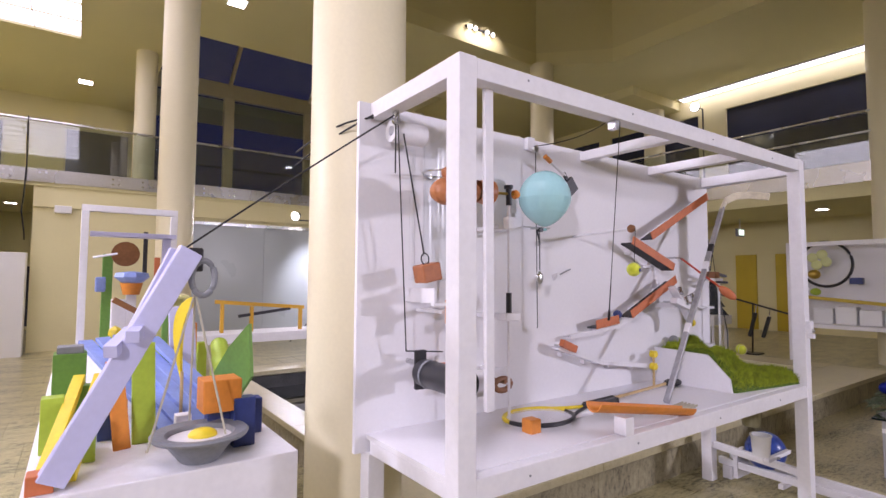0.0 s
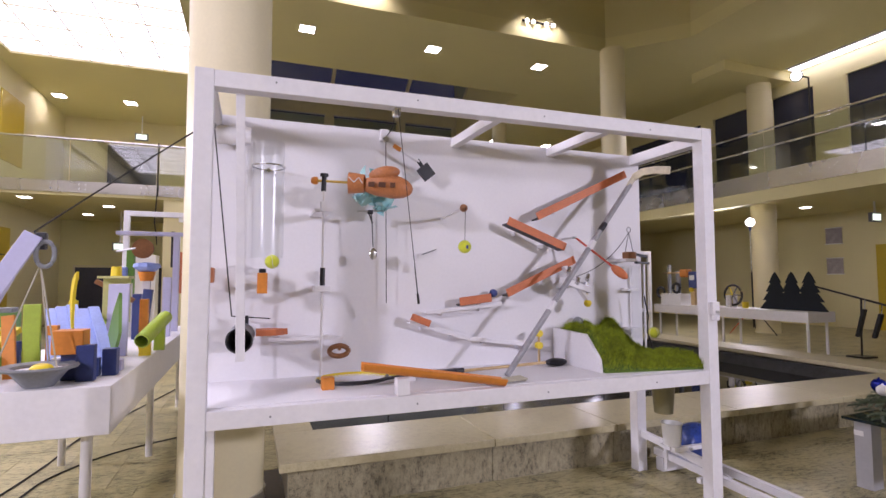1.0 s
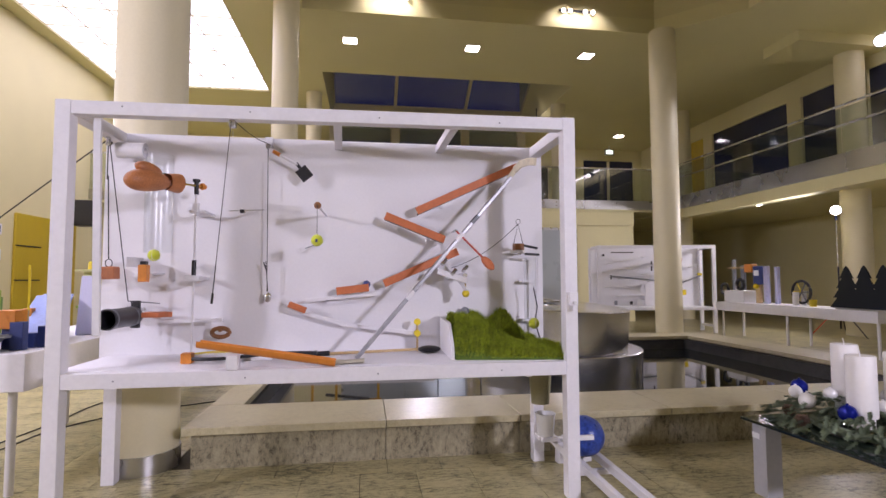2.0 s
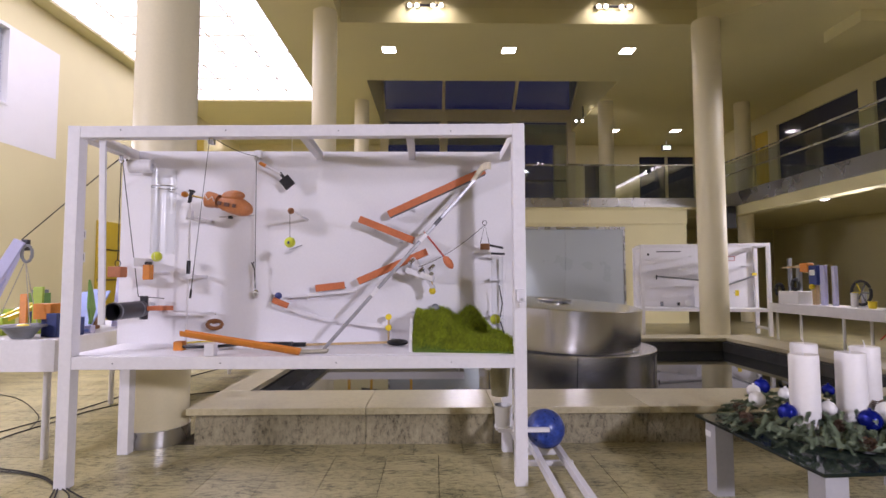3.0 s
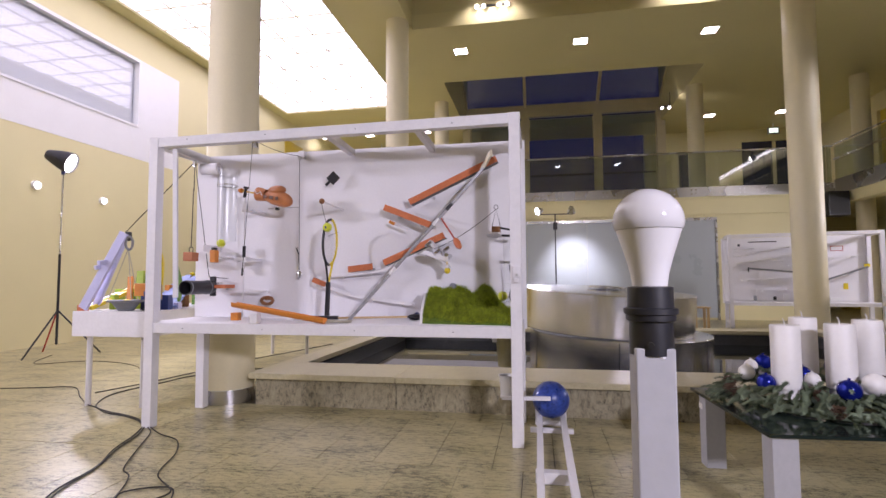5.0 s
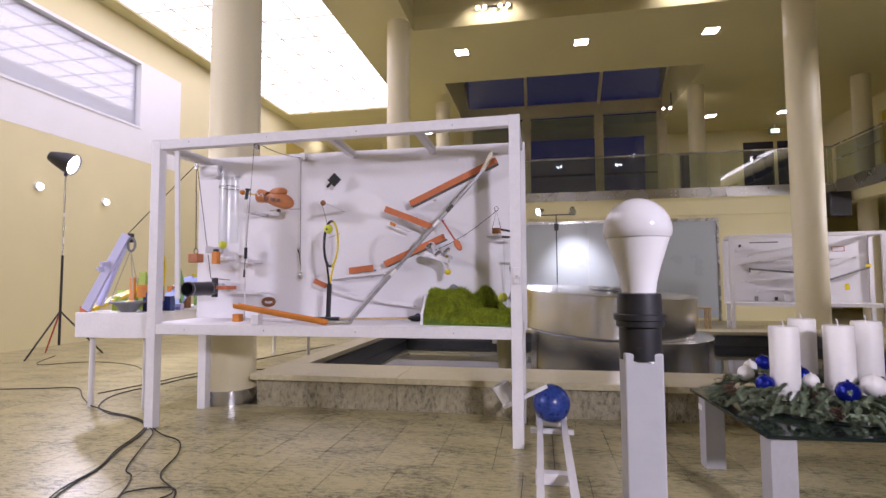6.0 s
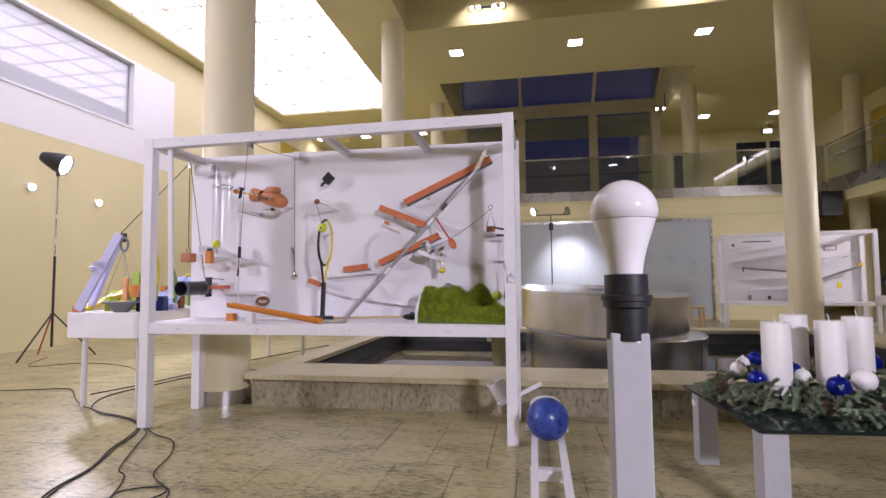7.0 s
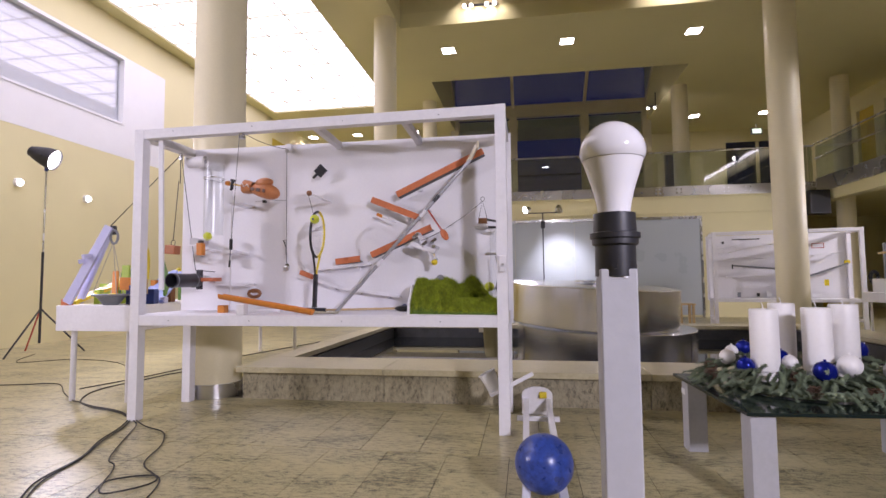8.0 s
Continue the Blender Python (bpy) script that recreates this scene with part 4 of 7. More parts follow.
    part("body", boxes(((0.525, 0.22, SH), (0.58, 0.275, SH + 0.055)), bevel=0.004), M_AMBER, t)
    t = thing("wooden_ring", (0.645, 0.52, 0.86), "brown turned wooden ring on a peg", "ring")
    bm = B()
    pipe(bm, ring_points((0.645, 0.52, 0.862), 0.048, 0.026, 28), 0.013, 10, True)
    part("ring", bm, M_BROWN, t, smooth=True)
    bm = B()
    cyl(bm, (0.645, 0.50, 0.875), (0.645, 0.601, 0.875), 0.009)
    part("peg", bm, M_BROWN, t)


def drum_roller():
    """Open black drum; its axis is x, its middle the origin."""
    t = thing("drum", (0, 0, 0), "open black plastic drum held by a square end plate", "drum")
    turn = Euler((0, radians(90), 0)).to_matrix().to_4x4()
    bm = B()
    lathe(bm, [(0, 0.15), (0.044, 0.15), (0.052, 0.135), (0.053, -0.155), (0.047, -0.155), (0.045, 0.12), (0, 0.12)], turn, 36)
    part("shell", bm, M_BLACK, t, smooth=True)
    bm = B()
    box(bm, (0.151, -0.024, -0.07), (0.172, 0.024, 0.085), 0.004)
    part("end_plate", bm, M_BLACK, t)
    for a in (-0.14, 0.08):
        bm = B()
        lathe(bm, [(0.0535, a), (0.056, a + 0.003), (0.056, a + 0.010), (0.0535, a + 0.013)], turn, 36)
        part("rib", bm, M_GREY, t, smooth=True)
    bm = B()
    cyl(bm, (0.172, 0, 0.03), (0.262, 0, 0.03), 0.011, seg=14)
    part("axle", bm, M_STEEL, t, smooth=True)
    return t


def middle():
    # hook with its line
    t = thing("hook_line", (0.89, 0.55, 2.03), "white hook on the board's top edge with a thin dark line", "hook")
    part("hook", boxes(((0.865, 0.57, 1.985), (0.915, 0.60, 2.05)), bevel=0.006), M_WHITE, t)
    bm = B()
    lathe(bm, [(0.004, -0.006), (0.016, -0.006), (0.012, 0), (0.016, 0.006), (0.004, 0.006)], Matrix.Translation((0.89, 0.545, 1.985)) @ Euler((radians(90), 0, 0)).to_matrix().to_4x4(), 16)
    part("wheel", bm, M_STEEL, t, smooth=True)
    bm = B()
    pipe(bm, [(0.89, 0.545, 1.97), (0.897, 0.545, 1.10)], 0.0022, 6)
    part("line", bm, M_CORD, t)
    bm = B()
    pipe(bm, bez((0.89, 0.545, 2.0), (0.86, 0.25, 1.95), (0.81, 0.05, 1.99), 8), 0.0022, 6)
    part("upper_line", bm, M_CORD, t)
    # peg with ball end, swinging tennis ball hangs from it
    t = thing("peg", (1.22, 0.6, 1.575), "white peg with a brown wooden ball end", "peg")
    bm = B()
    cyl(bm, (1.235, 0.601, 1.57), (1.218, 0.25, 1.583), 0.007, seg=12)
    part("rod", bm, M_WHITE, t, smooth=True)
    bm = B()
    ball(bm, (1.217, 0.235, 1.583), 0.02, 16)
    part("knob", bm, M_BROWN, t, smooth=True)
    # fork on the board
    t = thing("fork", (1.1, 0.59, 1.36), "small white fork fixed to the board", "fork")
    m = turned((1.06, 0.592, 1.345), (1.2, 0.592, 1.395))
    for z in (-0.012, -0.004, 0.004, 0.012):
        bm = B()
        box(bm, (0, -0.003, z - 0.002), (0.035, 0.003, z + 0.002), 0, m)
        part("tine", bm, M_WHITE, t)
    bm = B()
    box(bm, (0.03, -0.003, -0.014), (0.055, 0.003, 0.014), 0.001, m)
    part("head", bm, M_WHITE, t)
    bm = B()
    box(bm, (0.055, -0.003, -0.003), (0.145, 0.003, 0.003), 0.001, m)
    part("shaft", bm, M_GREY, t)
    # ramps
    channel("ramp", (1.80, 0.535, 1.585), (2.45, 0.535, 1.885), 0.075, 0.035, "long orange sloped gutter with a dark bed")
    channel("ramp", (1.60, 0.53, 1.553), (1.965, 0.50, 1.405), 0.075, 0.035, "orange sloped gutter with a dark bed")
    channel("ramp", (1.60, 0.54, 1.135), (2.06, 0.54, 1.335), 0.075, 0.035, "orange sloped gutter with a dark bed")
    channel("ramp", (1.31, 0.55, 1.088), (1.505, 0.55, 1.11), 0.06, 0.035, "short orange gutter, nearly level")
    channel("ramp", (1.02, 0.55, 1.00), (1.37, 0.55, 0.895), 0.045, 0.012, "thin white track sloping down", M_WHITE, M_WHITE)
    channel("ramp", (1.37, 0.55, 0.895), (1.82, 0.55, 0.835), 0.045, 0.012, "thin white track, nearly level", M_WHITE, M_WHITE)
    channel("ramp", (1.12, 0.56, 1.045), (1.58, 0.56, 1.085), 0.045, 0.010, "thin white track under the orange gutter", M_WHITE, M_WHITE)
    t = thing("stop_block", (1.075, 0.52, 1.0), "small orange wooden stop block", "block")
    bm = B()
    bar(bm, (1.03, 0.51, 1.025), (1.13, 0.51, 0.985), 0.03, 0.036, 0.003)
    part("body", bm, M_ORANGE, t)
    bm = B()
    cyl(bm, (1.08, 0.525, 1.0), (1.08, 0.601, 1.0), 0.006)
    part("pin", bm, M_STEEL, t)
    # hockey stick
    t = thing("hockey_stick", (1.435, 0.2, SH), "grey hockey stick with a pale wooden blade, leaning", "hockey stick")
    bm = B()
    bar(bm, (1.435, 0.205, 0.738), (2.365, 0.36, 1.80), 0.028, 0.022, 0.004)
    part("shaft", bm, mat("grey_shaft", (0.36, 0.36, 0.38), 0.35, 0.3, var=0.2, scale=25), t)
    bm = B()
    pts = [Vector((2.35, 0.358, 1.785)), Vector((2.385, 0.35, 1.84)), Vector((2.41, 0.30, 1.868)), Vector((2.43, 0.22, 1.865)), Vector((2.44, 0.13, 1.845))]
    for a, b in zip(pts, pts[1:]):
        bar(bm, a, b + (b - a) * 0.12, 0.014, 0.045 if a.z > 1.83 else 0.03, 0.004)
    part("blade", bm, mat("worn_blade", (0.66, 0.60, 0.45), 0.5, var=0.2, scale=20), t, "pale worn wooden blade")
    for s, mm in ((0.62, M_WHITE), (0.72, M_BLACK), (0.30, M_WHITE)):
        q, r_ = Vector((1.435, 0.205, 0.738)).lerp(Vector((2.365, 0.36, 1.80)), s), Vector((1.435, 0.205, 0.738)).lerp(Vector((2.365, 0.36, 1.80)), s + 0.045)
        bm = B()
        bar(bm, q, r_, 0.030, 0.024, 0.004)
        part("tape_band", bm, mm, t)
    # orange half pipe on its block
    t = thing("half_pipe", (0.85, 0.03, SH), "orange half-pipe chute on a white block", "chute")
    m = turned((0.665, 0.035, 0.842), (1.335, 0.035, 0.733))
    bm = B()
    n = 12
    prof = [(0.036 * math.cos(math.pi + math.pi * i / n), 0.036 * math.sin(math.pi + math.pi * i / n)) for i in range(n + 1)]
    prof += [(0.031 * math.cos(2 * math.pi - math.pi * i / n), 0.031 * math.sin(2 * math.pi - math.pi * i / n)) for i in range(n + 1)]
    ends = [[bm.verts.new(m @ Vector((x, a, b + 0.03))) for a, b in prof] for x in (0, 0.675)]
    for i in range(len(prof)):
        j = (i + 1) % len(prof)
        bm.faces.new((ends[0][i], ends[0][j], ends[1][j], ends[1][i]))
    bm.faces.new(ends[0]), bm.faces.new(ends[1][::-1])
    part("chute", bm, M_AMBER, t, smooth=True)
    part("block", boxes(((0.81, -0.005, SH), (0.865, 0.05, 0.80)), bevel=0.003), M_WHITE, t)
    # bundle of straws
    t = thing("straw_bundle", (1.39, 0.11, SH), "small bundle of pale straws on the shelf", "straws")
    for k in range(9):
        bm = B()
        cyl(bm, (1.31 + 0.003 * (k % 3), 0.07 + 0.009 * k, SH + 0.006 + 0.009 * (k % 2)), (1.48 - 0.004 * (k % 2), 0.075 + 0.009 * k, SH + 0.006 + 0.009 * ((k + 1) % 2)), 0.0045, seg=8)
        part("straw", bm, M_PALECORD, t)
    t = thing("foam_pad", (0.8, 0.33, SH), "white foam pad lying on the shelf", "pad")
    part("body", boxes(((0.68, 0.28, SH), (0.98, 0.34, SH + 0.02)), bevel=0.006), M_WHITE, t)
    # golf club lying along the shelf
    t = thing("golf_club", (1.5, 0.42, SH), "wooden golf club with black grip and head lying on the shelf", "golf club")
    bm = B()
    pipe(bm, [(1.28, 0.40, SH + 0.012), (1.82, 0.43, SH + 0.022)], 0.008, 10)
    part("shaft", bm, M_WOOD, t, smooth=True)
    bm = B()
    pipe(bm, [(1.05, 0.388, SH + 0.014), (1.28, 0.40, SH + 0.014)], 0.014, 12)
    part("grip", bm, M_BLACK, t, smooth=True)
    bm = B()
    ball(bm, (0, 0, 0), 1, 20)
    for v in bm.verts:
        v.co = (1.865 + 0.07 * v.co.x, 0.425 + 0.04 * v.co.y, SH + 0.022 + 0.022 * v.co.z)
    part("head", bm, M_BLACK, t, smooth=True)


def racket():
    """A racket that points along -x from its hinge at the origin, strings level."""
    t = thing("tennis_racket", (0, 0, 0), "black and yellow tennis racket hinged at its grip", "tennis racket")
    ell = [Vector((-0.54 + 0.165 * math.cos(2 * math.pi * i / 48), 0.125 * math.sin(2 * math.pi * i / 48), 0)) for i in range(48)]
    bm = B()
    pipe(bm, ell[:25], 0.0095, 8)
    part("frame_half", bm, M_YELLOW, t, "yellow frame half", smooth=True)
    bm = B()
    pipe(bm, ell[24:] + ell[:1], 0.0095, 8)
    part("frame_half", bm, M_BLACK, t, smooth=True)
    for s, mm in ((1, M_YELLOW), (-1, M_BLACK)):
        bm = B()
        pipe(bm, bez((-0.41, 0.075 * s, 0), (-0.33, 0.03 * s, 0), (-0.24, 0.008 * s, 0), 6), 0.008, 8)
        part("throat", bm, mm, t, smooth=True)
    for i in range(-7, 8):
        y = 0.0155 * i
        h = 0.165 * math.sqrt(max(0, 1 - (y / 0.125) ** 2))
        bm = B()
        bar(bm, (-0.54 - h, y, 0), (-0.54 + h, y, 0), 0.0014, 0.0014)
        part("string", bm, M_WHITE, t)
    for i in range(-9, 10):
        x = 0.0165 * i
        h = 0.125 * math.sqrt(max(0, 1 - (x / 0.165) ** 2))
        bm = B()
        bar(bm, (-0.54 + x, -h, 0.001), (-0.54 + x, h, 0.001), 0.0014, 0.0014)
        part("string", bm, M_WHITE, t)
    bm = B()
    box(bm, (-0.25, -0.016, -0.014), (-0.02, 0.016, 0.014), 0.006)
    part("grip", bm, M_BLACK, t)
    bm = B()
    box(bm, (-0.022, -0.019, -0.016), (-0.008, 0.019, 0.016), 0.005)
    part("butt_cap", bm, M_BLACK, t)
    return t


def right_side():
    # turf mound: a draped sheet over a white block, with blades
    t = thing("turf_mound", (2.3, 0.33, SH), "mat of green artificial turf draped in folds", "artificial turf")

    def height(u, v):
        x, y = 1.975 + 0.61 * u, 0.125 - 0.09 * u + (0.46 + 0.09 * u) * v
        rise = min(1, v / 0.30) ** 0.55
        left = (0.20 + 0.018 * math.sin(9 * u + 4 * v)) * rise / (1 + math.exp((u - 0.42 + 0.16 * (0.5 - v)) * 18))
        back = 0.245 * math.exp(-((u - 0.60) / 0.20) ** 2) * math.exp(-((v - 1.0) / 0.26) ** 2)
        low = 0.062 * min(1, v / 0.14) ** 0.6 * (1 - 0.25 * u) + 0.02 * math.exp(-((u - 0.72) / 0.16) ** 2 - ((v - 0.22) / 0.14) ** 2)
        h = (left ** 4 + back ** 4 + low ** 4) ** 0.25 + 0.016 * noise.noise(Vector((u * 6, v * 6, 1))) * min(1, v * 4) + 0.012 * math.sin(10 * u - 7 * v) * min(1, v * 4)
        edge = min(1, min(u, 1 - u) * 18 + 0.45)
        return Vector((x, y, SH + 0.006 + max(0.0, h * edge)))
    n = 40
    bm = B()
    g = [[bm.verts.new(height(i / n, j / n)) for i in range(n + 1)] for j in range(n + 1)]
    for j in range(n):
        for i in range(n):
            bm.faces.new((g[j][i], g[j][i + 1], g[j + 1][i + 1], g[j + 1][i]))
    rim = bmesh.ops.extrude_edge_only(bm, edges=[e for e in bm.edges if e.is_boundary])
    for v in rim["geom"]:
        if isinstance(v, bmesh.types.BMVert):
            v.co.z = SH
    part("backing", bm, M_TURFBASE, t, smooth=True)
    rnd = random.Random(5)
    vs, fs = [], []
    for k in range(42000):
        u, v = rnd.random(), rnd.random()
        p = height(u, v) - Vector(ORIGIN[t.name])
        a, l = rnd.random() * 6.283, rnd.uniform(0.012, 0.032) * (1.3 if noise.noise(Vector((u * 9, v * 9, 2))) > 0 else 0.8)
        tip = p + Vector((rnd.uniform(-0.014, 0.014), rnd.uniform(-0.018, 0.006), l))
        s = Vector((math.cos(a), math.sin(a), 0)) * 0.0016
        i = len(vs)
        vs += [p - s, p + s, tip]
        fs.append((i, i + 1, i + 2))
    me = bpy.data.meshes.new("turf_fibre")
    me.from_pydata(vs, [], fs)
    me.materials.append(M_GRASS)
    ob = tagged(new("turf_fibre", me), "dense green turf fibres", kind="stuff")
    ob.parent = t
    ORIGIN[ob.name] = ORIGIN[t.name]
    t = thing("white_block", (1.97, 0.36, SH), "white board cut to a slope beside the turf", "panel")
    bm = B()
    lo = [Vector((1.972, 0.14, SH)), Vector((1.972, 0.59, SH)), Vector((1.972, 0.59, 0.93)), Vector((1.972, 0.27, 0.92)), Vector((1.972, 0.15, 0.80))]
    a, b = [bm.verts.new(p) for p in lo], [bm.verts.new(p + Vector((-0.018, 0, 0))) for p in lo]
    bm.faces.new(a), bm.faces.new(b[::-1])
    for i in range(5):
        bm.faces.new((a[i], a[(i + 1) % 5], b[(i + 1) % 5], b[i]))
    part("sheet", bm, M_BOARD, t)
    # red wooden spoon on its arm
    t = thing("red_spoon", (2.05, 0.5, 1.47), "red wooden spoon hanging by its handle from the board", "spoon")
    bm = B()
    pipe(bm, [(2.035, 0.46, 1.475), (2.185, 0.27, 1.275)], 0.006, 8)
    part("handle", bm, M_RED, t, smooth=True)
    bm = B()
    ball(bm, (0, 0, 0), 1, 18)
    m = turned((2.165, 0.295, 1.30), (2.235, 0.205, 1.205))
    for v in bm.verts:
        v.co = m @ Vector((0.055 + 0.058 * v.co.x, 0.022 * v.co.y, 0.026 * v.co.z))
    part("bowl", bm, M_ORANGE, t, smooth=True)
    bm = B()
    cyl(bm, (2.035, 0.45, 1.475), (2.035, 0.601, 1.475), 0.006)
    part("pin", bm, M_STEEL, t)
    # tilted funnel bracket with clips below the ramps
    t = thing("clip_bracket", (2.02, 0.45, 1.16), "white bracket with silver clips and wires", "bracket")
    bm = B()
    bar(bm, (1.96, 0.47, 1.30), (2.10, 0.44, 1.10), 0.06, 0.02, 0.003)
    part("plate", bm, M_WHITE, t)
    bm = B()
    bar(bm, (1.92, 0.44, 1.22), (2.10, 0.42, 1.16), 0.05, 0.035, 0.003)
    part("tray", bm, M_WHITE, t)
    for x, z in ((1.94, 1.26), (2.0, 1.2), (2.07, 1.22)):
        bm = B()
        cyl(bm, (x, 0.40, z), (x + 0.03, 0.43, z + 0.03), 0.012, seg=12)
        part("clip", bm, M_STEEL, t, smooth=True)
    bm = B()
    pipe(bm, bez((2.0, 0.41, 1.24), (2.2, 0.36, 1.30), (2.44, 0.47, 1.52), 10), 0.002, 6)
    part("wire", bm, M_CORD, t)
    part("mount", boxes(((1.99, 0.47, 1.17), (2.03, 0.601, 1.20))), M_WHITE, t)
    t = thing("yellow_pendulum", (2.09, 0.43, 1.18), "small yellow ball pendulum under a steel cap", "pendulum")
    bm = B()
    ball(bm, (2.091, 0.427, 1.083), 0.023, 18)
    part("ball", bm, M_YELLOW, t, smooth=True)
    bm = B()
    pipe(bm, [(2.091, 0.427, 1.10), (2.085, 0.43, 1.19)], 0.004, 8)
    part("rod", bm, M_BRASS, t)
    bm = B()
    cyl(bm, (2.085, 0.42, 1.195), (2.085, 0.601, 1.195), 0.014)
    part("cap", bm, M_STEEL, t, smooth=True)
    t = thing("steel_ball", (2.12, 0.54, 0.95), "dull steel ball resting on a white ledge", "ball")
    bm = B()
    ball(bm, (2.11, 0.555, 0.965), 0.03, 20)
    part("ball", bm, M_GREY, t, smooth=True)
    part("ledge", boxes(((2.07, 0.52, 0.922), (2.15, 0.601, 0.935))), M_WHITE, t)
    # weight ledge and clear tube by the right edge
    t = thing("weight_ledge", (2.43, 0.5, 1.36), "white ledge with a terracotta weight in a wire hanger", "ledge")
    part("ledge", boxes(((2.37, 0.42, 1.335), (2.47, 0.60, 1.352)), bevel=0.002), M_WHITE, t)
    part("weight", boxes(((2.41, 0.44, 1.3525), (2.47, 0.50, 1.395)), bevel=0.004), M_BROWN, t)
    bm = B()
    pipe(bm, [(2.41, 0.47, 1.395), (2.44, 0.47, 1.52), (2.47, 0.47, 1.395)], 0.0025, 6)
    pipe(bm, ring_points((2.44, 0.47, 1.535), 0.014, 0.016, 14), 0.002, 6, True)
    part("hanger", bm, M_DARKMETAL, t)
    bm = B()
    bar(bm, (2.47, 0.47, 1.385), (2.56, 0.45, 1.365), 0.03, 0.014, 0.003)
    bar(bm, (2.48, 0.46, 1.33), (2.57, 0.45, 1.325), 0.03, 0.014, 0.003)
    part("clamp", bm, M_BLACK, t)
    t = thing("acrylic_tube", (2.53, 0.5, SH), "clear narrow acrylic tube with yellow drops, upright", "tube")
    bm = B()
    lathe(bm, [(0.04, 0.85), (0.04, 1.31), (0.037, 1.31), (0.037, 0.85), (0.04, 0.85)], Matrix.Translation((2.525, 0.5, 0)), 28)
    part("tube", bm, M_CLEAR, t, smooth=True).visible_shadow = False
    for z in (0.9, 1.15):
        part("clamp", boxes(((2.48, 0.53, z), (2.57, 0.60, z + 0.015))), M_WHITE, t)
    part("rod", boxes(((2.578, 0.50, SH), (2.588, 0.51, 1.32))), M_WHITE, t)
    bm = B()
    pipe(bm, [(2.53, 0.45, 1.12), (2.55, 0.44, 1.0), (2.53, 0.43, 0.9), (2.56, 0.42, 0.8)], 0.004, 8)
    part("hose", bm, M_BLACK, t)
    # side latch on the right post
    t = thing("latch", (2.6, -0.02, 1.05), "white latch with a cord on the frame's post", "latch")
    part("body", boxes(((2.575, -0.022, 1.03), (2.625, 0.003, 1.10)), ((2.585, -0.035, 1.00), (2.61, 0.003, 1.028)), bevel=0.003), M_WHITE, t)
    bm = B()
    cyl(bm, (2.60, -0.035, 1.045), (2.60, -0.023, 1.045), 0.008)
    part("knob", bm, M_STEEL, t)
    tennis_ball("tennis_ball", (2.49, 0.33, 0.905), "yellow tennis ball resting on the turf")


def below_frame():
    # spout, rails and end stop for the heavy ball
    t = thing("cup_holder", (2.53, 0.3, 0.66), "grey-brown plastic spout under the shelf", "spout")
    bm = B()
    lathe(bm, [(0.055, 0.66), (0.070, 0.66), (0.052, 0.44), (0.038, 0.44), (0.055, 0.66)], Matrix.Translation((2.51, 0.29, 0)), 24)
    part("spout", bm, mat("spout_plastic", (0.30, 0.28, 0.17), 0.5), t, smooth=True)
    part("bracket", boxes(((2.42, 0.26, 0.60), (2.452, 0.32, 0.66))), M_WHITE, t)
    r = thing("ball_track", (2.8, -0.6, 0), "low white timber track of two sloping rails on blocks", "track")
    for x in (2.725, 2.875):
        bm = B()
        bar(bm, (x, 0.60, 0.109), (x, -2.6, 0.024), 0.035, 0.045, 0.003)
        part("rail", bm, M_WHITE, r)
    for y in (0.54, -0.5, -1.4):
        z = 0.109 - 0.0266 * (0.60 - y) - 0.0235
        part("block", boxes(((2.70, y - 0.03, 0), (2.90, y + 0.03, z)), bevel=0.003), M_WHITE, r)
    part("cross_bar", boxes(((2.665, 0.185, 0.045), (2.935, 0.215, 0.0745)), bevel=0.002), M_WHITE, r)
    bm = B()
    arch = [(0.105 * math.cos(math.pi * k / 16), 0.055 * math.sin(math.pi * k / 16)) for k in range(17)]
    arch = [(2.80 + a, 0.150 + b) for a, b in arch] + [(2.695, 0.02), (2.905, 0.02)]
    f0, f1 = [bm.verts.new((a, 0.470, b)) for a, b in arch], [bm.verts.new((a, 0.495, b)) for a, b in arch]
    bm.faces.new(f0), bm.faces.new(f1[::-1])
    for i in range(len(arch)):
        j = (i + 1) % len(arch)
        bm.faces.new((f0[i], f0[j], f1[j], f1[i]))
    part("end_stop", bm, M_WHITE, r)
    part("sponge", boxes(((2.815, 0.435, 0.135), (2.865, 0.4695, 0.175)), bevel=0.006), M_YELLOW, r)


def tipping_cup():
    """White cup on a lever; the pivot is the origin."""
    t = thing("tipping_cup", (0, 0, 0), "white plastic cup on a tipping white lever", "cup")
    bm = B()
    lathe(bm, [(0, 0.0125), (0.047, 0.0125), (0.056, 0.13), (0.061, 0.132), (0.061, 0.138), (0.053, 0.138), (0.044, 0.018), (0, 0.018)], Matrix.Translation((-0.082, 0.045, 0)), 28)
    part("cup", bm, M_PANEL, t, smooth=True)
    bm = B()
    box(bm, (-0.12, -0.014, -0.012), (0.19, 0.014, 0.012), 0.002)
    part("lever", bm, M_WHITE, t)
    bm = B()
    box(bm, (-0.13, 0.0145, -0.008), (-0.035, 0.095, 0.012), 0.002)
    part("cup_seat", bm, M_WHITE, t)
    bm = B()
    cyl(bm, (-0.012, -0.03, 0), (-0.012, 0.03, 0), 0.008, seg=12)
    part("pivot_pin", bm, M_STEEL, t)
    return t


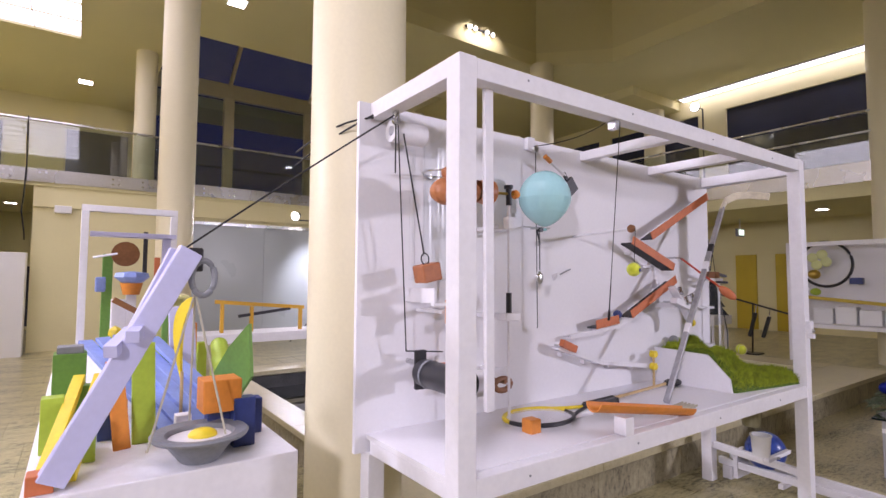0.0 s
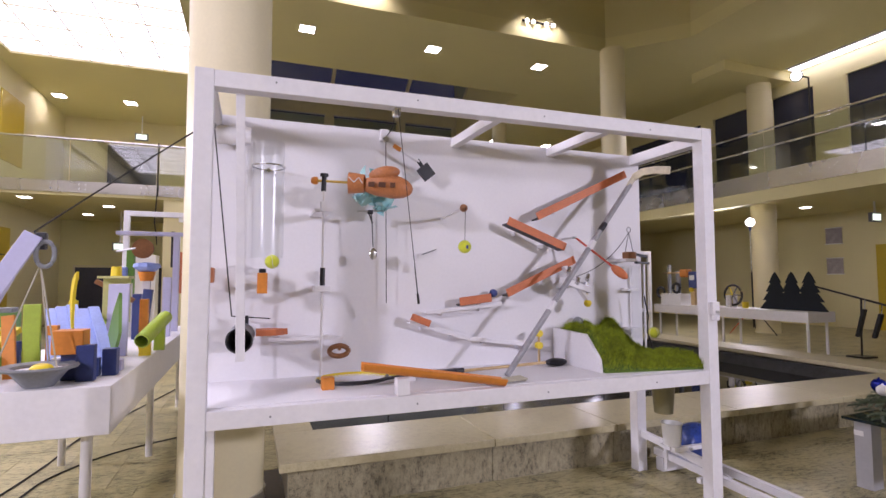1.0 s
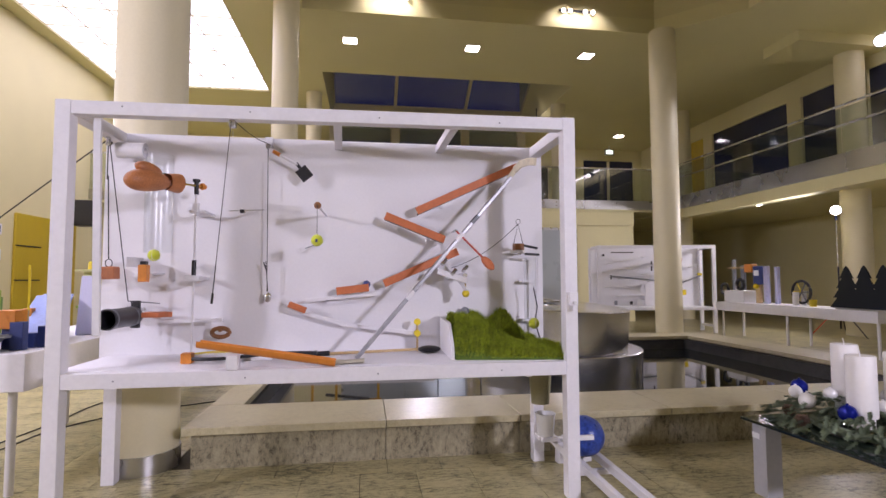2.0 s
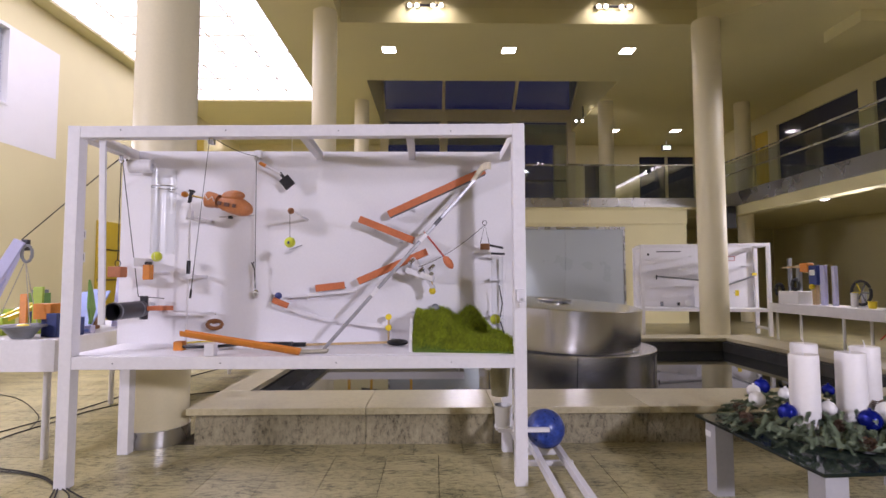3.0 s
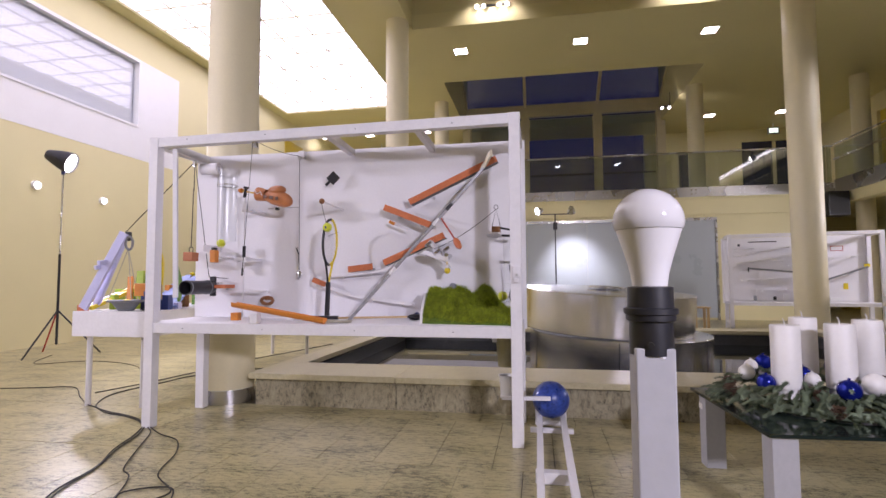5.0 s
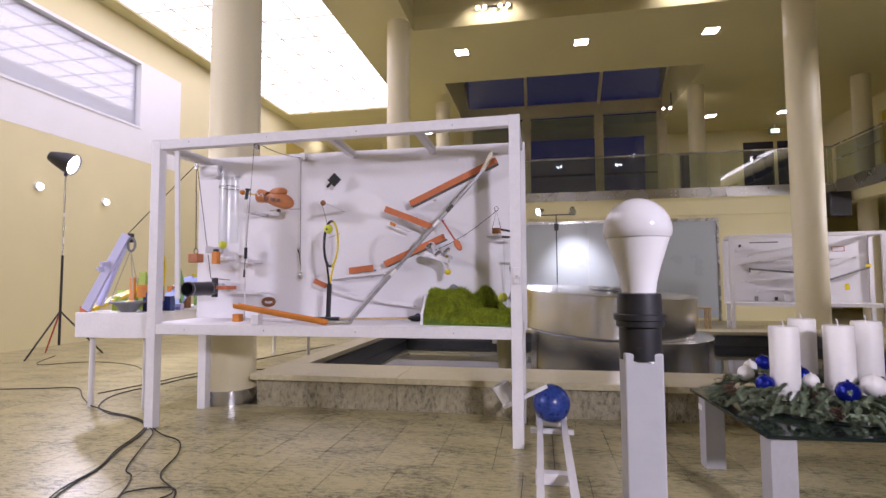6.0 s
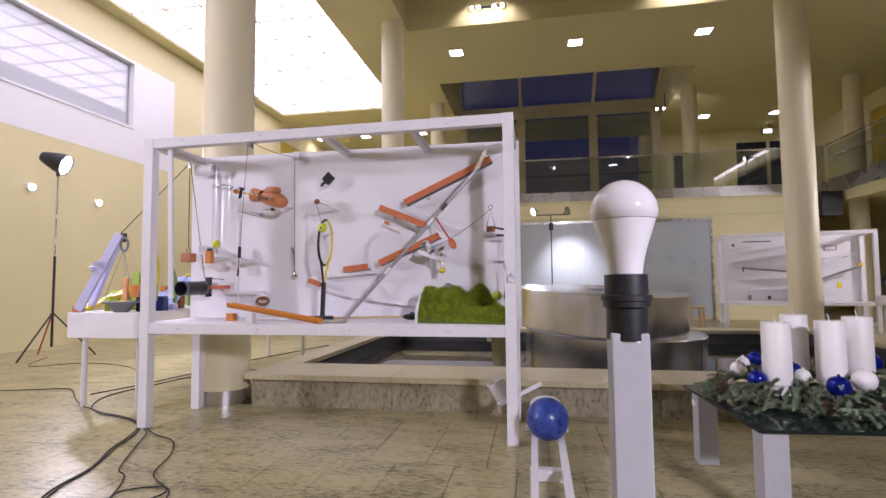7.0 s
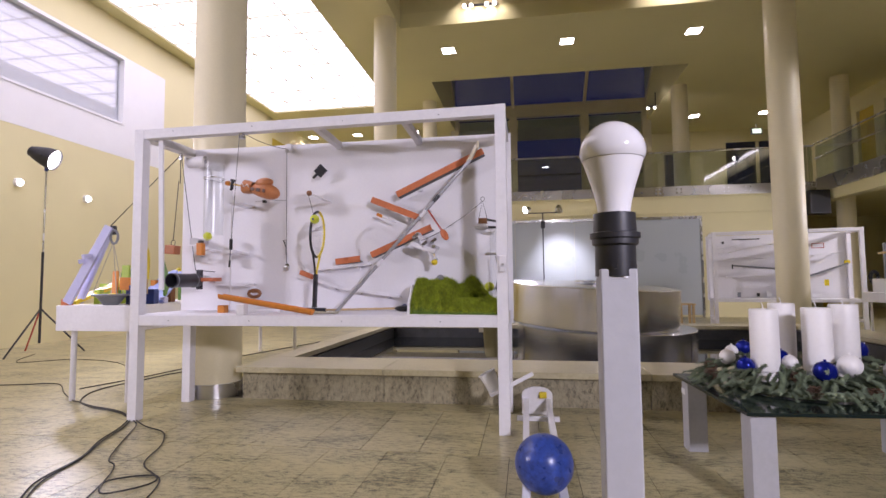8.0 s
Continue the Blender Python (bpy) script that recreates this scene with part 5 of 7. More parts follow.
def big_ball():
    t = thing("rolling_ball", (0, 0, 0), "heavy blue marbled ball on the white track", "ball")
    bm = B()
    ball(bm, (0, 0, 0), 0.120, 40)
    part("shell", bm, M_BALL, t, smooth=True)
    for a, b in ((0.5, 0.9), (0.7, 0.9), (0.6, 1.1)):
        bm = B()
        v = Vector((math.cos(a) * math.cos(b), -math.sin(a) * math.cos(b), math.sin(b)))
        cyl(bm, v * 0.117, v * 0.1206, 0.012, seg=16)
        part("finger_hole", bm, M_NAVY, t)
    return t

# ---- foreground: bulb on its post, glass table with candles ----


def bulb_post():
    x, y = 2.830, -2.674
    t = thing("lamp_post", (x, y, 0), "pale grey post with an unlit opal bulb in black socket", "lamp")
    part("post", boxes(((x - 0.0175, y - 0.0175, 0), (x + 0.0175, y + 0.0175, 0.953)), bevel=0.0015), M_GREYPOST, t)
    part("foot", boxes(((x - 0.1, y - 0.1, 0), (x + 0.1, y + 0.1, 0.02))), M_GREYPOST, t)
    bm = B()
    lathe(bm, [(0.012, 0.953), (0.020, 0.955), (0.0195, 0.985), (0.0225, 0.987), (0.0225, 0.992), (0.0245, 0.993), (0.0245, 0.998), (0.021, 0.999), (0.0205, 1.018), (0.015, 1.019)], Matrix.Translation((x, y, -0.009)), 40)
    s = part("socket", bm, M_BLACK, t, "black plastic socket", True)
    for a in (0.3, 2.4, 4.5):
        bm = B()
        cyl(bm, (x + 0.018 * math.cos(a), y + 0.018 * math.sin(a), 0.956), (x + 0.0215 * math.cos(a), y + 0.0215 * math.sin(a), 0.956), 0.003, seg=10)
        part("screw", bm, M_DARKMETAL, s)
    bm = B()
    lathe(bm, [(0.0155, 1.018), (0.0172, 1.030), (0.0210, 1.045), (0.0258, 1.060), (0.0296, 1.0722)], Matrix.Translation((x, y, -0.009)), 48)
    part("bulb_neck", bm, M_BULBNECK, t, "matt white bulb neck", True)
    bm = B()
    prof = [(0.0290, 1.0723), (0.0305, 1.0725), (0.0318, 1.0757)] + [(0.0325 * math.cos(a), 1.0795 + 0.0325 * math.sin(a)) for a in [math.pi / 2 * k / 12 for k in range(12)]] + [(0, 1.112)]
    lathe(bm, prof, Matrix.Translation((x, y, -0.009)), 48)
    part("bulb_dome", bm, M_BULB, t, "glossy opal bulb dome", True)
    bm = B()
    for k in range(5):
        a = 1.2 * k + 0.3
        ball(bm, (x + 0.016 * math.cos(a), y + 0.016 * math.sin(a), 0.945), 0.004, 10, 0.6)
    part("glue_blob", bm, M_WHITE, t, smooth=True)


def glass_table():
    t = thing("glass_table", (4.1, -0.45, 0), "low table with a dark glass top on grey block legs", "table")
    rot = Matrix.Translation((3.57, -0.02, 0)) @ Euler((0, 0, radians(3))).to_matrix().to_4x4()
    bm = B()
    box(bm, (0, -0.90, 0.385), (1.25, 0, 0.40), 0.002, rot)
    part("top", bm, M_TABLEGLASS, t, "dark tinted glass top")
    for x, y in ((0.03, -0.14), (0.02, -0.88), (1.06, -0.88), (1.06, -0.14)):
        bm = B()
        box(bm, (x, y, 0), (x + 0.10, y + 0.09, 0.3845), 0.003, rot)
        part("leg", bm, M_GREYPOST, t)
    bm = B()
    box(bm, (0.028, -0.10, 0.30), (0.0295, -0.05, 0.33), 0, rot)
    part("sticker", bm, M_PANEL, t)
    # wreath
    w = thing("advent_wreath", (4.1, -0.40, 0.40), "fir wreath with blue and pearl baubles and pine cones", "wreath")
    rnd = random.Random(11)
    vs, fs = [], []
    org = ORIGIN[w.name]
    for k in range(440):
        a, rr = rnd.random() * 6.283, 0.05 + 0.43 * math.sqrt(rnd.random())
        top = 0.14 * max(0.15, 1 - (rr / 0.50) ** 4)
        p = Vector((4.12 + rr * math.cos(a) * 1.05, -0.36 + rr * math.sin(a) * 0.95, 0.415 + top * (0.25 + 0.75 * rnd.random())))
        out = Vector((math.cos(a + rnd.uniform(-0.9, 0.9)), math.sin(a + rnd.uniform(-0.9, 0.9)), rnd.uniform(-0.3, 0.3))).normalized()
        ln_ = rnd.uniform(0.05, 0.085)
        u = out.cross((0, 0, 1)).normalized()
        v = u.cross(out)
        for j in range(100):
            s = rnd.random()
            q = p + out * (ln_ * s) - Vector((0, 0, 0.02 * s * s))
            b = rnd.random() * 6.283
            d = (out * 0.45 + (u * math.cos(b) + v * math.sin(b))).normalized()
            n = d.cross(out).normalized() * 0.003
            tip = q + d * rnd.uniform(0.011, 0.016)
            i = len(vs)
            for c in (q - n, q + n, tip):
                c.z = max(c.z, 0.404)
                vs.append(c - org)
            fs.append((i, i + 1, i + 2))
    me = bpy.data.meshes.new("fir_greenery")
    me.from_pydata(vs, [], fs)
    me.materials.append(M_FIR)
    ob = tagged(new("fir_greenery", me), "dark green fir sprigs", kind="stuff")
    ob.parent = w
    ORIGIN[ob.name] = org
    bm = B()
    pipe(bm, [(4.1 + 0.32 * math.cos(i * 0.2617), -0.40 + 0.30 * math.sin(i * 0.2617), 0.425) for i in range(24)], 0.02, 8, True)
    part("straw_ring", bm, M_FIR, w)
    for x, y, z, r, mm in ((3.79, -0.47, 0.50, 0.042, M_BLUEGLASS), (3.79, -0.24, 0.51, 0.040, M_WAX), (3.96, -0.01, 0.53, 0.044, M_BLUEGLASS), (4.01, -0.33, 0.52, 0.042, M_BLUEGLASS),
                           (4.22, -0.31, 0.53, 0.042, M_SILVER), (4.07, -0.61, 0.50, 0.048, M_BLUEGLASS), (4.20, -0.56, 0.52, 0.05, M_WAX), (4.47, -0.14, 0.54, 0.05, M_BLUEGLASS),
                           (3.87, -0.08, 0.52, 0.034, M_WAX), (3.96, -0.21, 0.53, 0.034, M_SILVER), (4.22, -0.17, 0.54, 0.032, M_BLUEGLASS), (4.42, -0.5, 0.49, 0.045, M_SILVER), (4.35, -0.65, 0.48, 0.044, M_BLUEGLASS), (3.99, -0.47, 0.52, 0.034, M_WAX)):
        bm = B()
        z += 0.02
        ball(bm, (x, y, z), r, 28)
        lathe(bm, [(0.006, 0), (0.006, 0.008), (0, 0.008)], Matrix.Translation((x, y, z + r - 0.001)), 10)
        part("bauble", bm, mm, w, {M_BLUEGLASS: "shiny blue bauble", M_SILVER: "pearl bauble", M_WAX: "matt white bauble"}[mm], True)
    for x, y, z in ((3.68, -0.32, 0.45), (4.0, -0.52, 0.47), (3.98, -0.70, 0.44), (4.2, -0.72, 0.44), (4.02, -0.38, 0.50), (4.33, -0.36, 0.52), (3.72, -0.2, 0.47)):
        bm = B()
        for lay in range(6):
            rr = 0.03 * math.sin(0.5 + 2.2 * lay / 6)
            for k in range(8):
                a = k * 0.785 + lay * 0.4
                p = Vector((x + rr * math.cos(a), y + rr * math.sin(a), z + 0.009 * lay - 0.02))
                bar(bm, p - Vector((0.6 * rr * math.cos(a), 0.6 * rr * math.sin(a), 0.004)), p + Vector((0.004 * math.cos(a), 0.004 * math.sin(a), 0.003)), 0.011, 0.003)
        part("pine_cone", bm, M_CONE, w)
    for x, y, z0, z1 in ((3.885, -0.46, 0.50, 0.795), (4.09, -0.18, 0.50, 0.812), (4.13, -0.44, 0.50, 0.80), (4.33, -0.29, 0.50, 0.81)):
        c = thing("candle", (x, y, z0), "thick white pillar candle with an unlit wick", "candle", "advent candles")
        bm = B()
        lathe(bm, [(0, z0), (0.062, z0), (0.063, z0 + 0.01), (0.063, z1 - 0.006), (0.060, z1), (0.035, z1 - 0.003), (0, z1 - 0.006)], Matrix.Translation((x, y, 0)), 40)
        part("wax", bm, M_WAX, c, smooth=True)
        bm = B()
        pipe(bm, bez((x, y, z1 - 0.006), (x, y, z1 + 0.02), (x - 0.008, y, z1 + 0.03), 5), 0.0025, 6)
        part("wick", bm, M_WHITE, c)
        bm = B()
        cyl(bm, (x, y, 0.45), (x, y, z0), 0.05, seg=24)
        part("holder", bm, M_WAX, c)


# ---- side table with coloured parts ----


def white_table(name, x0, x1, y0, y1, ztop, apron, label):
    t = thing(name, ((x0 + x1) / 2, (y0 + y1) / 2, 0), label, "table", "white tables")
    part("top", boxes(((x0, y0, ztop - apron), (x1, y1, ztop)), bevel=0.004), M_WHITE, t)
    n = max(2, int((y1 - y0) / 1.4) + 1)
    for i in range(n):
        y = y0 + 0.08 + (y1 - y0 - 0.16) * i / (n - 1)
        for x in (x0 + 0.1, x1 - 0.1):
            bm = B()
            cyl(bm, (x, y, 0), (x, y, ztop - apron), 0.022, seg=18)
            part("leg", bm, M_WHITE, t, smooth=True)
    return t


def plank(name, p0, p1, w, h, material, label, cat="board", up=(0, 0, 1), bevel=0.003):
    t = thing(name, p0, label, cat)
    bm = B()
    bar(bm, p0, p1, w, h, bevel, up)
    part("body", bm, material, t)
    return t


def side_table():
    Z = 0.775
    white_table("white_table", -1.04, -0.33, 0.43, 3.6, Z, 0.205, "long white table with a deep apron and round legs")
    # lavender jib with clamp
    t = thing("jib", (-0.95, 0.5, Z), "lavender timber jib of two beams with a dark clamp ring", "jib")
    for dy in (0.0, 0.09):
        bm = B()
        bar(bm, (-0.98 + dy * 0.3, 0.47 + dy, Z + 0.02), (-0.655 - dy * 0.3, 0.52 + dy * 0.6, 1.42), 0.03, 0.07 - 0.2 * dy, 0.003)
        part("beam", bm, M_LAV, t)
    bm = B()
    bar(bm, (-0.86, 0.45, 1.13), (-0.80, 0.60, 1.17), 0.035, 0.035, 0.002)
    part("bolt", bm, M_LAV, t)
    bm = B()
    bar(bm, (-0.81, 0.43, 1.17), (-0.775, 0.56, 1.19), 0.035, 0.035, 0.002)
    part("bolt", bm, M_LAV, t)
    bm = B()
    pipe(bm, ring_points((-0.615, 0.53, 1.335), 0.034, 0.055, 22), 0.010, 8, True)
    part("clamp_ring", bm, M_GREY, t, smooth=True)
    part("clamp_body", boxes(((-0.66, 0.53, 1.355), (-0.615, 0.56, 1.43)), bevel=0.006), M_DARKMETAL, t)
    for p in ((-0.76, 0.47), (-0.54, 0.49), (-0.62, 0.66)):
        bm = B()
        pipe(bm, [(-0.635, 0.545, 1.29), (*p, 0.835)], 0.0035, 6)
        part("pale_string", bm, M_PALECORD, t)
    # bowl
    t = thing("bowl", (-0.612, 0.515, Z), "grey bowl with a broad rolled rim and yellow filling", "bowl")
    bm = B()
    lathe(bm, [(0, 0), (0.052, 0.0), (0.06, 0.008), (0.095, 0.055), (0.108, 0.07), (0.136, 0.074), (0.141, 0.083), (0.135, 0.09), (0.10, 0.084), (0.06, 0.02), (0, 0.014)], Matrix.Translation((-0.612, 0.515, Z)), 40)
    part("shell", bm, M_GREY, t, smooth=True)
    bm = B()
    lathe(bm, [(0, 0.066), (0.085, 0.066), (0.090, 0.071), (0, 0.075)], Matrix.Translation((-0.612, 0.515, Z)), 32)
    part("lining", bm, M_WHITE, t, "white paper lining", True)
    bm = B()
    ball(bm, (-0.605, 0.515, Z + 0.075), 0.042, 24, 0.5)
    part("filling", bm, M_YELLOW, t, smooth=True)
    # blocks
    t = thing("orange_box", (-0.53, 0.60, 0.86), "orange wooden box standing on navy blocks", "box")
    part("body", boxes(((-0.595, 0.575, 0.895), (-0.475, 0.685, 1.0)), bevel=0.004), M_AMBER, t)
    t = thing("navy_blocks", (-0.48, 0.63, Z), "group of navy blue wooden blocks", "blocks")
    for x0, y0, x1, y1, z1 in ((-0.50, 0.57, -0.43, 0.62, 0.935), (-0.57, 0.62, -0.50, 0.68, 0.895), (-0.43, 0.70, -0.37, 0.76, 0.90), (-0.50, 0.69, -0.44, 0.74, 0.86)):
        part("block", boxes(((x0, y0, Z), (x1, y1, z1)), bevel=0.003), M_NAVY, t)
    plank("lime_board", (-0.735, 0.80, Z), (-0.745, 0.82, 1.11), 0.07, 0.02, M_LIME, "upright lime green notched board", up=(0, 1, 0))
    plank("orange_board", (-0.80, 0.76, Z), (-0.83, 0.80, 1.06), 0.05, 0.02, M_AMBER, "upright orange wooden board standing on the table", up=(0, 1, 0))
    t = thing("yellow_bead", (-0.79, 1.575, 1.06), "small yellow faceted knob on a green post", "knob")
    bm = B()
    bmesh.ops.create_icosphere(bm, subdivisions=1, radius=0.03, matrix=Matrix.Translation((-0.79, 1.575, 1.085)))
    part("knob", bm, M_YELLOW, t)
    part("post", boxes(((-0.805, 1.59, Z), (-0.775, 1.62, 1.075)), bevel=0.002), M_GREEN, t)
    for bx, by, bz, w_, mm, lab in ((-0.90, 0.70, 0.90, 0.05, M_LIME, "short lime green block on the table"), (-0.99, 0.86, 0.95, 0.06, M_LIME, "lime green block beside the yellow trough"),
                                    (-0.84, 0.92, 0.93, 0.05, M_NAVY, "small navy blue block on the table"), (-0.62, 0.78, 0.86, 0.05, M_WHITE, "small white block behind the bowl"),
                                    (-0.58, 1.18, 0.93, 0.06, M_BROWN, "brown wooden block on the table"), (-0.40, 0.86, 0.83, 0.05, M_LAV, "small lavender block at the table's edge"),
                                    (-0.78, 1.22, 0.98, 0.05, M_AMBER, "upright orange block among the slats"), (-0.36, 1.9, 0.98, 0.05, M_LIME, "upright lime green block on the table"),
                                    (-0.60, 2.4, 1.12, 0.06, M_NAVY, "tall navy blue block on the table"), (-0.42, 2.55, 1.25, 0.06, M_LAV, "tall lavender block on the table"), (-0.72, 2.6, 1.20, 0.08, M_WHITE, "tall white block on the table")):
        t = thing("block", (bx, by, Z), lab, "block")
        part("body", boxes(((bx - w_ / 2, by - w_ / 2, Z), (bx + w_ / 2, by + w_ / 2, bz)), bevel=0.003), mm, t)
    # yellow arch
    t = thing("yellow_arch", (-0.62, 0.93, Z), "flat curved yellow paddle on a pale stick", "paddle")
    bm = B()
    along, thick = Vector((-0.46, 0.89, 0)), Vector((0.89, 0.46, 0)) * 0.006
    outer = bez((0.0, 0, 1.265), (0.17, 0, 1.22), (0.05, 0, 0.96), 10)
    inner = bez((0.05, 0, 0.96), (0.075, 0, 1.16), (0.0, 0, 1.235), 10)
    rim = [Vector((-0.585, 0.87, p.z)) + along * p.x for p in outer[:-1] + inner]
    a, b = [bm.verts.new(p - thick) for p in rim], [bm.verts.new(p + thick) for p in rim]
    for i in range(len(rim)):
        j = (i + 1) % len(rim)
        bm.faces.new((a[i], a[j], b[j], b[i]))
    for i in range(10):
        for side in (a, b):
            quad = [side[i], side[i + 1], side[-1 - (i + 1)], side[-1 - i]]
            bm.faces.new([v for k, v in enumerate(quad) if v not in quad[:k]])
    part("paddle", bm, M_YELLOW, t)
    bm = B()
    pipe(bm, [(-0.607, 0.912, Z), (-0.607, 0.912, 0.985)], 0.006, 8)
    part("stick", bm, M_WOOD, t)
    # blue slats, fanned
    t = thing("slat_stack", (-0.75, 1.1, Z), "leaning stack of pale blue wooden slats", "slats")
    for k in range(5):
        bm = B()
        bar(bm, (-0.66 + 0.062 * k, 0.86 - 0.01 * k, Z + 0.02), (-0.90 + 0.062 * k, 1.56 - 0.03 * k, 1.05 + 0.012 * (k % 3)), 0.055, 0.018, 0.002)
        part("slat", bm, M_BLUE, t)
    # green leaf
    t = thing("green_leaf", (-0.43, 0.90, Z), "folded dark green leaf-shaped sheet", "sheet")
    bm = B()
    pts = [(-0.395 - 0.39 * k, 0.82 + 0.92 * k, z) for k, z in ((0.22, 0.94), (0.09, 0.83), (-0.02, 0.96), (0.0, 1.16), (0.12, 1.06))]
    a, b = [bm.verts.new(p) for p in pts], [bm.verts.new((p[0] + 0.013, p[1] + 0.005, p[2])) for p in pts]
    bm.faces.new(a), bm.faces.new(b[::-1])
    for i in range(5):
        bm.faces.new((a[i], a[(i + 1) % 5], b[(i + 1) % 5], b[i]))
    part("sheet", bm, M_GREEN, t)
    part("stem", boxes(((-0.437, 0.897, Z), (-0.422, 0.912, 0.86))), M_GREEN, t)
    # yellow trough on the left
    t = thing("yellow_trough", (-0.98, 0.75, Z), "sloping yellow trough with an orange end", "trough")
    for dx in (0, 0.06):
        bm = B()
        bar(bm, (-1.0 + dx, 0.5, Z + 0.02), (-0.92 + dx, 1.0, 0.98), 0.035, 0.03, 0.003)
        part("side", bm, M_YELLOW, t)
    part("end_block", boxes(((-1.03, 0.46, Z), (-0.97, 0.52, Z + 0.05)), bevel=0.003), M_ORANGE, t)
    part("stand", boxes(((-0.95, 0.95, Z), (-0.88, 1.0, 0.96))), M_GREEN, t)
    t = thing("dark_box", (-0.93, 1.1, Z), "dark green box with an orange lid", "box")
    part("body", boxes(((-1.0, 1.05, Z), (-0.90, 1.15, 1.06)), bevel=0.003), M_GREEN, t)
    part("lid", boxes(((-0.99, 1.06, 1.0601), (-0.91, 1.14, 1.085)), bevel=0.003), M_GREY, t)
    # corrugated lime pipe
    t = thing("corrugated_pipe", (-0.38, 1.4, Z), "lime green corrugated plastic pipe", "pipe")
    prof = []
    for k in range(15):
        prof += [(0.038, 0.03 * k), (0.043, 0.03 * k + 0.010), (0.043, 0.03 * k + 0.02)]
    prof += [(0.034, prof[-1][1]), (0.034, 0)]
    prof.append(prof[0])
    bm = B()
    lathe(bm, prof, Matrix.Translation((-0.37, 1.28, 0.87)) @ Vector((0.06, 0.42, 0.11)).to_track_quat("Z", "Y").to_matrix().to_4x4(), 24)
    part("pipe", bm, M_LIME, t, smooth=True)
    part("rest", boxes(((-0.40, 1.38, Z), (-0.34, 1.42, 0.855))), M_YELLOW, t)
    part("rest", boxes(((-0.36, 1.62, Z), (-0.30, 1.66, 0.92))), M_LIME, t)
    # tall parts further back
    plank("lavender_board", (-0.52, 1.40, Z), (-0.53, 1.48, 1.20), 0.11, 0.03, M_LAV, "upright lavender wooden board standing on the table", up=(0, 1, 0))
    plank("orange_post", (-0.44, 1.75, Z), (-0.44, 1.75, 1.10), 0.05, 0.05, M_AMBER, "upright orange wooden post on the table", "post", (0, 1, 0))
    plank("navy_post", (-0.50, 2.0, Z), (-0.46, 2.0, 1.16), 0.06, 0.04, M_NAVY, "leaning navy blue post", "post", (0, 1, 0))
    t = thing("yellow_perch", (-0.66, 1.6, Z), "pale yellow plate with a yellow cup on a stick", "perch")
    M_PALEYELLOW = mat("pale_yellow", (0.60, 0.58, 0.24), 0.5)
    part("plate", boxes(((-0.66, 1.52, 1.235), (-0.49, 1.68, 1.25))), M_PALEYELLOW, t)
    part("back_panel", boxes(((-0.65, 1.62, 0.98), (-0.50, 1.64, 1.234)), bevel=0.002), M_PALEYELLOW, t)
    part("dark_stick", boxes(((-0.60, 1.55, 0.98), (-0.575, 1.58, 1.20)), bevel=0.002), M_GREEN, t)
    part("tray", boxes(((-0.65, 1.53, 0.96), (-0.50, 1.64, 0.979)), bevel=0.002), M_LIME, t)
    bm = B()
    cyl(bm, (-0.575, 1.6, 1.25), (-0.575, 1.6, 1.31), 0.032, 0.028)
    part("cup", bm, M_YELLOW, t, smooth=True)
    bm = B()
    cyl(bm, (-0.575, 1.6, Z), (-0.575, 1.6, 0.96), 0.012)
    part("stick", bm, M_GREEN, t)
    t = thing("planter_stand", (-0.6, 3.0, Z), "lavender gallows with blue and orange planters and a red disc", "stand")
    part("post", boxes(((-0.44, 2.97, Z), (-0.39, 3.03, 1.62)), bevel=0.003), M_LAV, t)
    part("arm", boxes(((-0.88, 2.94, 1.62), (-0.36, 3.06, 1.65)), bevel=0.003), M_LAV, t)
    part("back_post", boxes(((-0.80, 2.98, Z), (-0.74, 3.04, 1.50)), bevel=0.003), M_GREEN, t)
    bm = B()
    cyl(bm, (-0.67, 2.93, 1.50), (-0.67, 2.96, 1.50), 0.085, seg=28)
    part("disc", bm, M_BROWN, t, "brick red disc", True)
    bm = B()
    lathe(bm, [(0.05, 1.22), (0.07, 1.30), (0.0, 1.30)], Matrix.Translation((-0.63, 2.92, 0)), 20)
    part("orange_pot", bm, M_AMBER, t, smooth=True)
    bm = B()
    lathe(bm, [(0.06, 1.30), (0.11, 1.34), (0.10, 1.37), (0.02, 1.38)], Matrix.Translation((-0.63, 2.92, 0)), 9)
    part("blue_pot", bm, M_BLUE, t)
    part("pot_post", boxes(((-0.66, 2.9, Z), (-0.60, 2.95, 1.22)), bevel=0.003), M_WHITE, t)
    part("can", boxes(((-0.84, 2.9, 1.24), (-0.78, 2.96, 1.34)), bevel=0.01), M_BLUE, t)
    bm = B()
    pipe(bm, [(-0.72, 2.9, 1.50), (-0.86, 2.9, 1.47)], 0.008, 8)
    part("rod", bm, M_STEEL, t)
    plank("orange_lever", (-0.78, 2.0, 1.22), (-0.55, 2.0, 1.08), 0.05, 0.03, M_BROWN, "short orange-brown lever block", "lever")
    plank("lever_stand", (-0.665, 2.0, Z), (-0.665, 2.0, 1.13), 0.02, 0.02, M_WOOD, "thin pale wooden stand on the table", "stand", (0, 1, 0))
    # white frame behind, and a far table with an amber crane arm
    t = thing("white_gate", (-0.55, 3.5, 0), "slim white timber gate frame with small tools", "frame")
    for x in (-0.93, -0.33):
        part("post", boxes(((x, 3.46, Z), (x + 0.05, 3.51, 1.84)), bevel=0.003), M_WHITE, t)
    part("top", boxes(((-0.93, 3.46, 1.8401), (-0.28, 3.51, 1.89)), bevel=0.003), M_WHITE, t)
    part("tool", boxes(((-0.44, 3.44, 1.1), (-0.40, 3.458, 1.5)), bevel=0.003), M_ORANGE, t)
